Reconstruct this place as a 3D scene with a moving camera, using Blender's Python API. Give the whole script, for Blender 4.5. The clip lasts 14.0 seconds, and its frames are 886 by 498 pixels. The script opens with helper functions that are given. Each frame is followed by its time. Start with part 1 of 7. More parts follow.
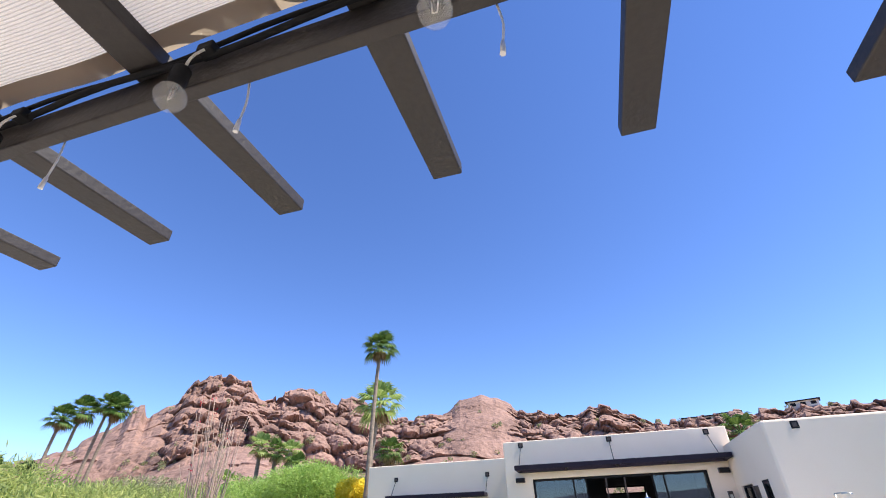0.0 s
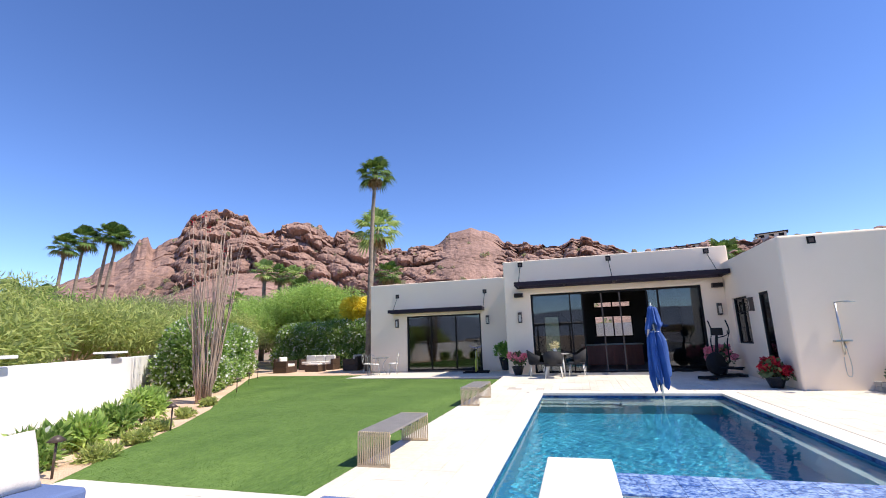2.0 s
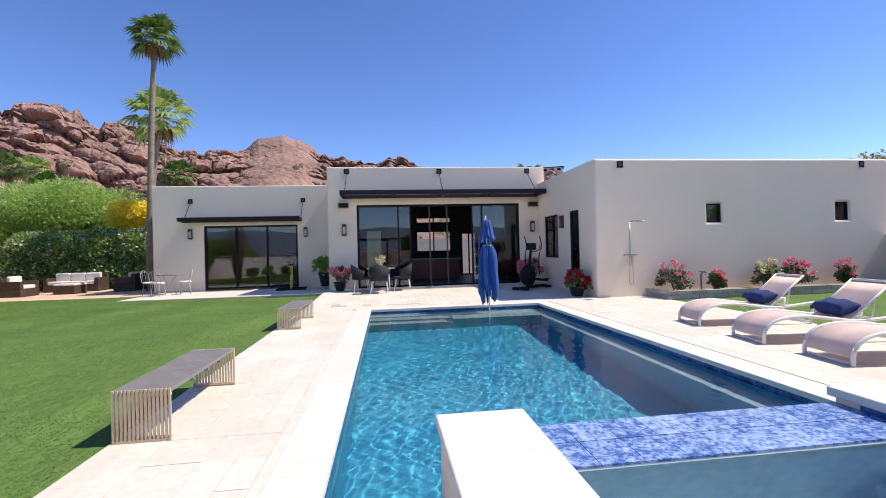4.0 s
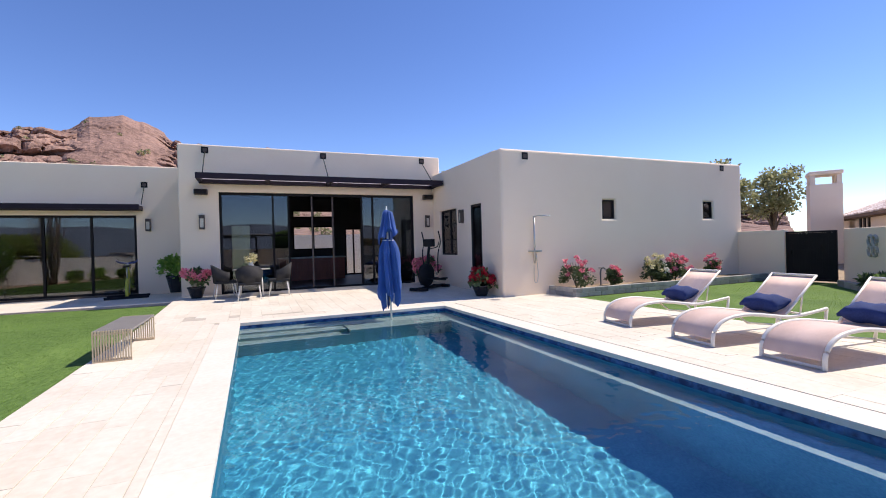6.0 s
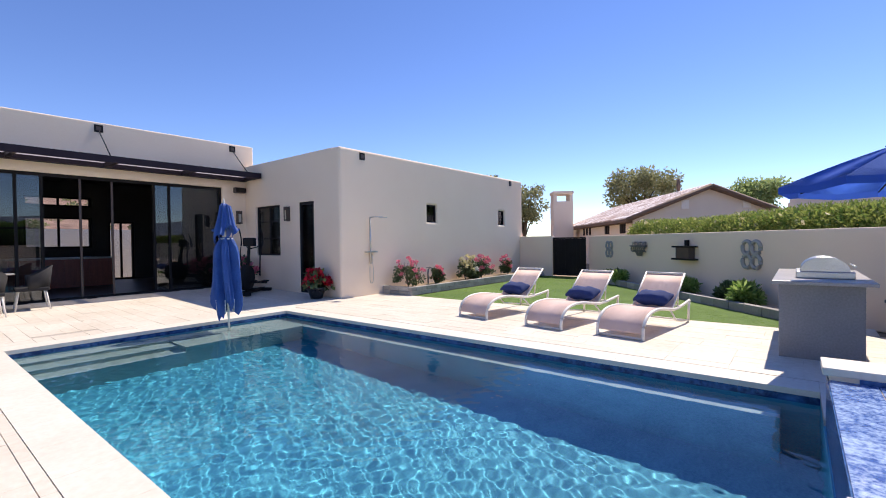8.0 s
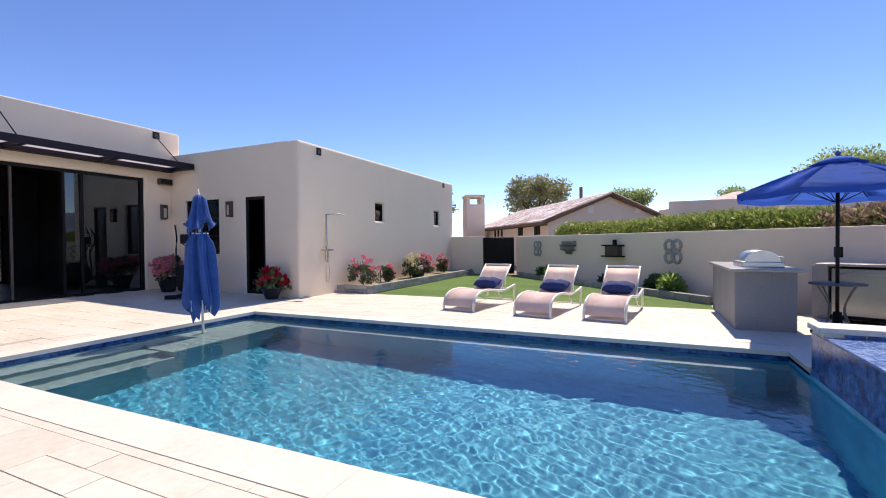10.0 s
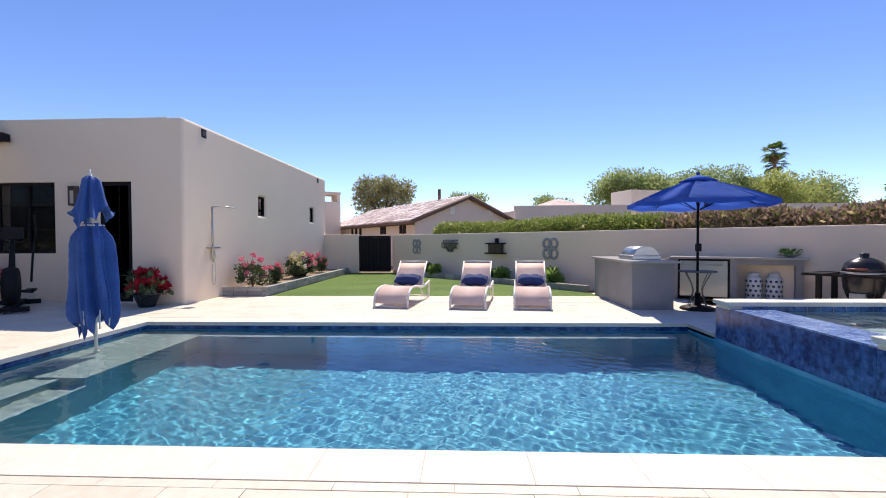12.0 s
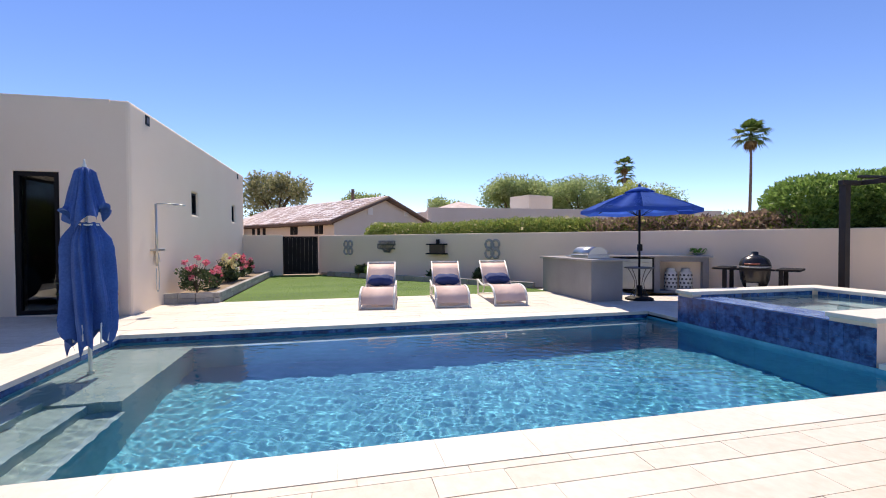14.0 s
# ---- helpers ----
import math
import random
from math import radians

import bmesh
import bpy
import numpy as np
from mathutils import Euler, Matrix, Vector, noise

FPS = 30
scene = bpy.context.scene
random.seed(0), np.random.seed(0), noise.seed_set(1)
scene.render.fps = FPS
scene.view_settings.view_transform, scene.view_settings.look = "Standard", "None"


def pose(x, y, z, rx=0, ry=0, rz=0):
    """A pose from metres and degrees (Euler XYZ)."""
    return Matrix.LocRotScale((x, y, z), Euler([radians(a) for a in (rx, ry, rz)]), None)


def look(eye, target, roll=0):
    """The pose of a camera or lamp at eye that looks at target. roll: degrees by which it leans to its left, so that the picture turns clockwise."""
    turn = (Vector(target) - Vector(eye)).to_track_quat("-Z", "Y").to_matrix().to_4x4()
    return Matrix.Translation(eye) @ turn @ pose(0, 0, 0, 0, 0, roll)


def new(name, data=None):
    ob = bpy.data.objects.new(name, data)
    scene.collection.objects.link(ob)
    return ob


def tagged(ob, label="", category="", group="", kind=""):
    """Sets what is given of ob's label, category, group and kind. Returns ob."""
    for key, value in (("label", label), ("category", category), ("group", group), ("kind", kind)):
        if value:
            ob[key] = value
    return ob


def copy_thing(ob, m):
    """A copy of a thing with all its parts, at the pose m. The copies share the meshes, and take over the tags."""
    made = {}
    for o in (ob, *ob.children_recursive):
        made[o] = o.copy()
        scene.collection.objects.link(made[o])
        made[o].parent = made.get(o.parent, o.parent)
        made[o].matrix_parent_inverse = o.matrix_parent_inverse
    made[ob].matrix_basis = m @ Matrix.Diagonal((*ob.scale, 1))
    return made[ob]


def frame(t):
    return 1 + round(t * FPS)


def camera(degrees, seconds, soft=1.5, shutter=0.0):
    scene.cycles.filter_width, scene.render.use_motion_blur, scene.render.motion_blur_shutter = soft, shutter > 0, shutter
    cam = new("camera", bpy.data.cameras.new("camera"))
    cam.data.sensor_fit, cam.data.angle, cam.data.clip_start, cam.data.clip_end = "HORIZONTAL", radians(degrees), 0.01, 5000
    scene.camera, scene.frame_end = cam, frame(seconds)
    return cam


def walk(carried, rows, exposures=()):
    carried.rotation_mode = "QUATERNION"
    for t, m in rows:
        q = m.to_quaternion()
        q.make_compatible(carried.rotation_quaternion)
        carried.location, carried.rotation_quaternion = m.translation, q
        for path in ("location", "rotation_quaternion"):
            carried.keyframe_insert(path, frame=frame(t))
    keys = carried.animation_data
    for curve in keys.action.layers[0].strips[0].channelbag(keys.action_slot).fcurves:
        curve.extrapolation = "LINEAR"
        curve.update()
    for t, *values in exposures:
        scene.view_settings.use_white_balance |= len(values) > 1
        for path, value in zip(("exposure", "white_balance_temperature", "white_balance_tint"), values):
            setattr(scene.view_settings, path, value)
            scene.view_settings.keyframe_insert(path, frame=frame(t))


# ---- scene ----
cam = camera(89.8, 14.0, soft=1.0)
PATH = [
    (0, (0.108, 0.471, 1.488), (-0.373, 2.09, 2.56), -1.7),
    (0.4, (0.015, 0.695, 1.441), (-0.47, 2.321, 2.499), -1.8),
    (0.8, (-0.135, 0.92, 1.413), (-0.628, 2.568, 2.433), -1.7),
    (1.2, (-0.297, 1.179, 1.39), (-0.808, 2.883, 2.304), -1.7),
    (1.6, (-0.503, 1.452, 1.393), (-1.033, 3.244, 2.105), -1.8),
    (2, (-0.669, 1.663, 1.403), (-1.208, 3.547, 1.805), -1.8),
    (2.5, (-0.835, 1.96, 1.421), (-1.249, 3.913, 1.539), -1.9),
    (3, (-0.962, 2.351, 1.407), (-1.159, 4.34, 1.48), -1.6),
    (3.5, (-1.094, 2.751, 1.396), (-1.06, 4.751, 1.425), -1.4),
    (4, (-1.214, 3.187, 1.344), (-0.96, 5.17, 1.352), -1.5),
    (6.5, (-1.448, 5.139, 1.298), (-0.495, 6.898, 1.281), -1.5),
    (7, (-1.702, 5.38, 1.289), (-0.532, 7.001, 1.267), -1.3),
    (7.5, (-2.079, 5.574, 1.32), (-0.674, 6.997, 1.292), -1.0),
    (8, (-2.514, 5.727, 1.343), (-0.951, 6.976, 1.31), -0.8),
    (10.5, (-3.812, 7.499, 1.252), (-1.929, 8.173, 1.221), -0.5),
    (11, (-3.943, 7.971, 1.249), (-1.998, 8.437, 1.214), -0.4),
    (11.5, (-4.118, 8.426, 1.244), (-2.138, 8.707, 1.208), -0.3),
    (12, (-4.179, 8.863, 1.231), (-2.181, 8.952, 1.194), -0.3),
    (12.5, (-4.223, 9.298, 1.226), (-2.225, 9.225, 1.19), -0.3),
    (13, (-4.298, 9.765, 1.249), (-2.31, 9.55, 1.213), -0.3),
    (13.5, (-4.308, 10.254, 1.264), (-2.337, 9.918, 1.225), -0.3),
    (14, (-4.326, 10.806, 1.258), (-2.377, 10.362, 1.22), -0.3),
]
walk(cam, [(t, look(eye, target, roll)) for t, eye, target, roll in PATH], [(0, 1.07, 6400, 9), (1.0, 1.02, 6400, 9), (2.0, 0.82, 6450, 10), (3.5, 0.61, 6450, 11), (7.5, 0.58, 6700, 14), (14, 0.56, 6900, 14)])

# ---- light ----
SUN_FROM = Vector((2.66, -0.18, 3.68)).normalized()
SUN_EL = math.asin(SUN_FROM.z)
SUN_AZ = math.atan2(SUN_FROM.x, SUN_FROM.y)
world = bpy.data.worlds.new("world")
scene.world = world
world.use_nodes = True
wn = world.node_tree.nodes
sky = wn.new("ShaderNodeTexSky")
sky.sky_type = "NISHITA"
sky.sun_disc = False
sky.sun_elevation = SUN_EL
sky.sun_rotation = SUN_AZ
sky.altitude = 400
sky.air_density, sky.dust_density, sky.ozone_density = 0.75, 0.0, 2.6
wn["Background"].inputs["Strength"].default_value = 0.14
rich = wn.new("ShaderNodeHueSaturation")
rich.inputs["Saturation"].default_value, rich.inputs["Hue"].default_value = 1.15, 0.512
world.node_tree.links.new(sky.outputs[0], rich.inputs["Color"])
world.node_tree.links.new(rich.outputs[0], wn["Background"].inputs["Color"])
sun = new("sun", bpy.data.lights.new("sun", "SUN"))
sun.data.energy, sun.data.angle, sun.data.color = 3.9, radians(0.55), (1.0, 0.91, 0.79)
sun.matrix_world = look(SUN_FROM * 50, (0, 0, 0))


# ---- materials ----
def shader(name):
    m = bpy.data.materials.new(name)
    m.use_nodes = True
    return m, m.node_tree.nodes, m.node_tree.links, m.node_tree.nodes["Principled BSDF"]


def surface(name, dark, light, rough=0.7, grain=30.0, stain=1.5, bump=0.2, metal=0.0, island=0.0, piece=0.0, depth=0.01, stretch=None, spec=0.5, span=(0.3, 0.7), fine=6):
    """Two scales of noise between two colours, with grain relief."""
    m, n, l, p = shader(name)
    tc = n.new("ShaderNodeTexCoord")
    vec = n.new("ShaderNodeNewGeometry").outputs["Position"] if piece else tc.outputs["Object"]
    if stretch:
        mp = n.new("ShaderNodeMapping")
        mp.inputs["Scale"].default_value = stretch
        l.new(vec, mp.inputs[0])
        vec = mp.outputs[0]
    a, b = n.new("ShaderNodeTexNoise"), n.new("ShaderNodeTexNoise")
    for node, s, d in ((a, grain, fine), (b, stain, min(fine, 4))):
        node.inputs["Scale"].default_value = s
        node.inputs["Detail"].default_value = d
        l.new(vec, node.inputs["Vector"])
    add = n.new("ShaderNodeMath")
    add.operation = "MULTIPLY_ADD"
    add.inputs[1].default_value = 0.5
    l.new(a.outputs[0], add.inputs[0])
    half = n.new("ShaderNodeMath")
    half.operation = "MULTIPLY"
    half.inputs[1].default_value = 0.5
    l.new(b.outputs[0], half.inputs[0])
    l.new(half.outputs[0], add.inputs[2])
    fac = add.outputs[0]
    for amount, source in ((island, "ShaderNodeNewGeometry"), (piece, "ShaderNodeObjectInfo")):
        if amount:
            g = n.new(source)
            o = g.outputs["Random Per Island"] if island and source.endswith("Geometry") else g.outputs["Random"]
            mm = n.new("ShaderNodeMath")
            mm.operation = "MULTIPLY_ADD"
            mm.inputs[1].default_value = amount
            l.new(o, mm.inputs[0])
            sub = n.new("ShaderNodeMath")
            sub.operation = "SUBTRACT"
            sub.inputs[1].default_value = amount * 0.5
            l.new(fac, mm.inputs[2])
            l.new(mm.outputs[0], sub.inputs[0])
            fac = sub.outputs[0]
    ramp = n.new("ShaderNodeValToRGB")
    ramp.color_ramp.elements[0].position, ramp.color_ramp.elements[1].position = span
    ramp.color_ramp.elements[0].color, ramp.color_ramp.elements[1].color = (*dark, 1), (*light, 1)
    l.new(fac, ramp.inputs[0])
    l.new(ramp.outputs[0], p.inputs["Base Color"])
    p.inputs["Roughness"].default_value, p.inputs["Metallic"].default_value = rough, metal
    p.inputs["Specular IOR Level"].default_value = spec
    if bump:
        bp = n.new("ShaderNodeBump")
        bp.inputs["Strength"].default_value, bp.inputs["Distance"].default_value = bump, depth
        l.new(a.outputs[0], bp.inputs["Height"])
        l.new(bp.outputs[0], p.inputs["Normal"])
    return m


def leafy(name, dark, light, rough=0.5, glow=0.25, patch=None):
    """Leaves: colour by leaf, and some light let through."""
    m, n, l, p = shader(name)
    g = n.new("ShaderNodeNewGeometry")
    ramp = n.new("ShaderNodeValToRGB")
    ramp.color_ramp.elements[0].color, ramp.color_ramp.elements[1].color = (*dark, 1), (*light, 1)
    fac = g.outputs["Random Per Island"]
    if patch:
        # mown streaks and clumps, two sizes
        mp, add = n.new("ShaderNodeMapping"), n.new("ShaderNodeMath")
        mp.inputs["Scale"].default_value = (0.45, 1.0, 1.0)
        mp.inputs["Rotation"].default_value = (0, 0, 0.35)
        l.new(g.outputs["Position"], mp.inputs[0])
        parts = []
        for scale, share in ((patch[0], 0.55), (patch[1], 0.45)):
            tex, mul = n.new("ShaderNodeTexNoise"), n.new("ShaderNodeMath")
            tex.inputs["Scale"].default_value, tex.inputs["Detail"].default_value = scale, 4
            l.new(mp.outputs[0], tex.inputs["Vector"])
            mul.operation = "MULTIPLY"
            mul.inputs[1].default_value = share
            l.new(tex.outputs[0], mul.inputs[0])
            parts.append(mul)
        l.new(parts[0].outputs[0], add.inputs[0])
        l.new(parts[1].outputs[0], add.inputs[1])
        spread, both = n.new("ShaderNodeMapRange"), n.new("ShaderNodeMath")
        spread.inputs["From Min"].default_value, spread.inputs["From Max"].default_value = 0.38, 0.62
        l.new(add.outputs[0], spread.inputs["Value"])
        both.operation = "MULTIPLY_ADD"
        both.inputs[1].default_value = 0.35
        l.new(fac, both.inputs[0])
        less = n.new("ShaderNodeMath")
        less.operation = "MULTIPLY"
        less.inputs[1].default_value = 0.65
        l.new(spread.outputs[0], less.inputs[0])
        l.new(less.outputs[0], both.inputs[2])
        fac = both.outputs[0]
    l.new(fac, ramp.inputs[0])
    l.new(ramp.outputs[0], p.inputs["Base Color"])
    p.inputs["Roughness"].default_value = rough
    p.inputs["Specular IOR Level"].default_value = 0.25
    t = n.new("ShaderNodeBsdfTranslucent")
    l.new(ramp.outputs[0], t.inputs["Color"])
    mix = n.new("ShaderNodeMixShader")
    mix.inputs[0].default_value = glow
    l.new(p.outputs[0], mix.inputs[1])
    l.new(t.outputs[0], mix.inputs[2])
    l.new(mix.outputs[0], n["Material Output"].inputs[0])
    return m


def glassy(name, tint, ior=1.5):
    m, n, l, p = shader(name)
    n.remove(p)
    t, g, f, mix = (n.new(k) for k in ("ShaderNodeBsdfTransparent", "ShaderNodeBsdfGlossy", "ShaderNodeFresnel", "ShaderNodeMixShader"))
    t.inputs[0].default_value = (*tint, 1)
    g.inputs["Roughness"].default_value = 0.0
    f.inputs[0].default_value = ior
    l.new(f.outputs[0], mix.inputs[0])
    l.new(t.outputs[0], mix.inputs[1])
    l.new(g.outputs[0], mix.inputs[2])
    l.new(mix.outputs[0], n["Material Output"].inputs[0])
    return m


def watery(name, scale=0.0, strength=0.0):
    m, n, l, p = shader(name)
    n.remove(p)
    t, g, f, mix = (n.new(k) for k in ("ShaderNodeBsdfRefraction", "ShaderNodeBsdfGlossy", "ShaderNodeFresnel", "ShaderNodeMixShader"))
    t.inputs["Color"].default_value = (0.90, 0.98, 1.0, 1)
    t.inputs["Roughness"].default_value = 0.0
    t.inputs["IOR"].default_value = 1.33
    g.inputs["Roughness"].default_value = 0.02
    f.inputs[0].default_value = 1.33
    if strength:
        tc, a, b, add, bp = (n.new(k) for k in ("ShaderNodeTexCoord", "ShaderNodeTexNoise", "ShaderNodeTexNoise", "ShaderNodeMath", "ShaderNodeBump"))
        a.inputs["Scale"].default_value, a.inputs["Detail"].default_value, a.inputs["Distortion"].default_value = scale, 1, 0.4
        b.inputs["Scale"].default_value, b.inputs["Detail"].default_value = scale * 0.35, 0
        l.new(tc.outputs["Object"], a.inputs["Vector"])
        l.new(tc.outputs["Object"], b.inputs["Vector"])
        l.new(a.outputs[0], add.inputs[0])
        l.new(b.outputs[0], add.inputs[1])
        bp.inputs["Strength"].default_value, bp.inputs["Distance"].default_value = strength, 0.05
        l.new(add.outputs[0], bp.inputs["Height"])
        for node in (t, g, f):
            l.new(bp.outputs[0], node.inputs["Normal"])
    l.new(f.outputs[0], mix.inputs[0])
    l.new(t.outputs[0], mix.inputs[1])
    l.new(g.outputs[0], mix.inputs[2])
    l.new(mix.outputs[0], n["Material Output"].inputs[0])
    return m


STUCCO = surface("stucco", (0.88, 0.715, 0.54), (0.94, 0.785, 0.615), 0.9, 60, 0.7, 0.35, depth=0.006)
WHITE_WALL = surface("white_paint", (0.80, 0.78, 0.75), (0.88, 0.87, 0.84), 0.85, 50, 0.8, 0.3)
PAVER = surface("travertine", (0.60, 0.535, 0.43), (0.755, 0.70, 0.60), 0.65, 14, 1.2, 0.3, piece=0.12)
PAVER_REST = surface("travertine_field", (0.60, 0.535, 0.43), (0.755, 0.70, 0.60), 0.65, 14, 1.2, 0.3, island=0.12)
GROUT = surface("grout", (0.40, 0.35, 0.29), (0.56, 0.50, 0.42), 0.9, 40, 3)
COPING = surface("coping_stone", (0.66, 0.60, 0.50), (0.78, 0.735, 0.64), 0.6, 18, 1.5, 0.2, piece=0.05)
TURF = surface("turf_soil", (0.045, 0.105, 0.012), (0.16, 0.26, 0.05), 0.9, 30, 1.1, 0.15, depth=0.01, stretch=(1, 0.25, 1))
GRASS = leafy("grass_blades", (0.035, 0.085, 0.008), (0.21, 0.33, 0.075), 0.7, 0.6, patch=(0.9, 7.0))
FAKE_GRASS = leafy("turf_blades", (0.13, 0.24, 0.03), (0.21, 0.34, 0.05), 0.7, 0.6, patch=(0.9, 2.5))
GRAVEL = surface("granite_gravel", (0.50, 0.33, 0.21), (0.82, 0.60, 0.43), 0.95, 45, 1.5, 0.8, depth=0.03)
DIRT = surface("desert_dirt", (0.22, 0.16, 0.10), (0.38, 0.29, 0.19), 0.95, 3, 0.05, 0.5, depth=0.1)
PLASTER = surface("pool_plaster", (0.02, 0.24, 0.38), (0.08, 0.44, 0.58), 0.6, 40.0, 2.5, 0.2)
SPA_PLASTER = surface("spa_plaster", (0.17, 0.27, 0.33), (0.30, 0.41, 0.47), 0.6, 14, 2.5, 0.2)
LEDGE = surface("shelf_plaster", (0.27, 0.35, 0.335), (0.44, 0.515, 0.49), 0.6, 16, 2.0, 0.2)
TRIM_TILE = surface("light_nosing_tile", (0.30, 0.40, 0.42), (0.48, 0.57, 0.58), 0.4, 30, 3)
BLUE_TILE = surface("blue_glass_tile", (0.003, 0.028, 0.12), (0.05, 0.17, 0.42), 0.25, 22, 7, 0.06, piece=0.04, span=(0.40, 0.64))
# pale flecks in the spillway colour stand in for glints on wet tile
WEIR_TILE = surface("wet_glint_tile", (0.05, 0.12, 0.36), (0.42, 0.56, 0.80), 0.12, 46, 16, 0.6, piece=0.1, span=(0.4, 0.62))
WATER = watery("pool_water")
SPA_WATER = watery("spa_water", 4.0, 0.25)
GLASS = glassy("window_glass", (0.60, 0.64, 0.66), 1.9)
CLEAR_GLASS = glassy("clear_glass", (0.92, 0.94, 0.93), 1.45)
BLACK_FRAME = surface("black_steel", (0.010, 0.009, 0.010), (0.02, 0.018, 0.018), 0.6, 40, 3, 0.1, spec=0.15)
BRONZE = surface("bronze_steel", (0.014, 0.010, 0.017), (0.028, 0.020, 0.032), 0.6, 40, 2, 0.15, spec=0.2)
PERGOLA = surface("pergola_paint", (0.020, 0.015, 0.012), (0.036, 0.028, 0.023), 0.55, 60, 2, 0.2)
SHADE = leafy("shade_fabric", (0.66, 0.59, 0.51), (0.70, 0.63, 0.55), 0.9, 0.45)
# woven ribs across the sail
rib_n, rib_l = SHADE.node_tree.nodes, SHADE.node_tree.links
rib, rib_bump, rib_at = (rib_n.new(k) for k in ("ShaderNodeTexWave", "ShaderNodeBump", "ShaderNodeTexCoord"))
rib.bands_direction = "Y"
rib.inputs["Scale"].default_value, rib.inputs["Distortion"].default_value = 45.0, 0.4
rib_bump.inputs["Strength"].default_value, rib_bump.inputs["Distance"].default_value = 1.0, 0.004
rib_l.new(rib_at.outputs["Object"], rib.inputs["Vector"])
rib_l.new(rib.outputs["Fac"], rib_bump.inputs["Height"])
for node in rib_n:
    if node.bl_idname in ("ShaderNodeBsdfPrincipled", "ShaderNodeBsdfTranslucent"):
        rib_l.new(rib_bump.outputs[0], node.inputs["Normal"])
SHADE_HEM = leafy("shade_hem", (0.56, 0.47, 0.38), (0.60, 0.51, 0.42), 0.9, 0.45)
NAVY_CLOTH = surface("navy_cloth", (0.012, 0.028, 0.11), (0.03, 0.06, 0.20), 0.9, 60, 6, 0.2)
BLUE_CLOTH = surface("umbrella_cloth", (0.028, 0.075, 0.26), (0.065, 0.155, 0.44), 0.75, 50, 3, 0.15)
# brighter copy of the umbrella blue, with sun through the canopy coloured in
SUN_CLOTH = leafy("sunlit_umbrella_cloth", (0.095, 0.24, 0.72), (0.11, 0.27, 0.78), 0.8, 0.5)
CUSHION_BLUE = surface("blue_cushion", (0.085, 0.13, 0.28), (0.13, 0.185, 0.36), 0.9, 120, 3, 0.25)
SLING = surface("pink_sling", (0.70, 0.50, 0.42), (0.80, 0.60, 0.52), 0.8, 240, 4, 0.3)
WHITE_METAL = surface("white_metal", (0.82, 0.77, 0.69), (0.88, 0.84, 0.77), 0.4, 40, 4, 0.05)
BENCH_SLAT = surface("bench_slat", (0.52, 0.40, 0.25), (0.72, 0.58, 0.40), 0.5, 30, 5, 0.1)
BENCH_TOP = surface("grey_bench_slat", (0.16, 0.15, 0.145), (0.26, 0.245, 0.235), 0.5, 30, 5, 0.1)
WICKER = surface("brown_wicker", (0.035, 0.020, 0.014), (0.09, 0.055, 0.035), 0.6, 90, 5, 0.6)
GREY_WICKER = surface("grey_wicker", (0.02, 0.02, 0.022), (0.05, 0.05, 0.053), 0.8, 90, 5, 0.6, spec=0.2)
CREAM_CLOTH = surface("cream_cushion", (0.66, 0.60, 0.52), (0.80, 0.75, 0.68), 0.9, 80, 4, 0.2)
STEEL = surface("brushed_steel", (0.45, 0.45, 0.44), (0.62, 0.62, 0.60), 0.3, 80, 3, 0.05, metal=1.0)
GREY_STUCCO = surface("grey_concrete", (0.22, 0.215, 0.21), (0.33, 0.32, 0.31), 0.8, 50, 2, 0.3)
COUNTER = surface("grey_stone_counter", (0.30, 0.28, 0.26), (0.46, 0.43, 0.40), 0.35, 40, 4, 0.1)
BLOCK = surface("grey_block", (0.28, 0.27, 0.25), (0.44, 0.42, 0.39), 0.85, 30, 3, 0.5, piece=0.4)
BLACK_POT = surface("black_glaze", (0.012, 0.011, 0.012), (0.03, 0.028, 0.028), 0.25, 30, 3, 0.05)
WHITE_CERAMIC = surface("white_ceramic", (0.72, 0.72, 0.70), (0.82, 0.82, 0.80), 0.25, 30, 3, 0.05)
HOLE_SHADE = surface("hollow_shade", (0.06, 0.06, 0.06), (0.10, 0.10, 0.10), 0.6, 30, 3, 0.05)
PALE_IRON = surface("pale_iron", (0.32, 0.31, 0.29), (0.45, 0.44, 0.41), 0.7, 50, 4, 0.2)
IRON = surface("grey_iron", (0.10, 0.10, 0.095), (0.17, 0.165, 0.16), 0.6, 50, 4, 0.2)
ROCK = surface("red_rock", (0.12, 0.068, 0.052), (0.42, 0.262, 0.205), 0.95, 0.4, 0.035, 0.8, depth=1.6)
# blue-grey distance haze is put into the hills' own colour
HILL_HAZE = surface("hazy_hills", (0.16, 0.20, 0.27), (0.24, 0.28, 0.35), 0.95, 0.3, 0.02, 1.0, depth=2.0)
TRUNK = surface("palm_bark", (0.16, 0.12, 0.09), (0.34, 0.27, 0.20), 0.95, 12, 2, 0.8, stretch=(1, 1, 3), depth=0.04)
BARK = surface("bark", (0.07, 0.055, 0.04), (0.16, 0.125, 0.09), 0.95, 14, 2, 0.8)
OCOTILLO_BARK = surface("ocotillo_bark", (0.24, 0.17, 0.13), (0.46, 0.35, 0.28), 0.95, 30, 3, 0.6)
PALM_LEAF = leafy("palm_leaf", (0.045, 0.10, 0.02), (0.17, 0.26, 0.06), 0.45, 0.25)
BRIGHT_PALM = leafy("bright_palm_leaf", (0.16, 0.27, 0.06), (0.42, 0.50, 0.17), 0.45, 0.4)
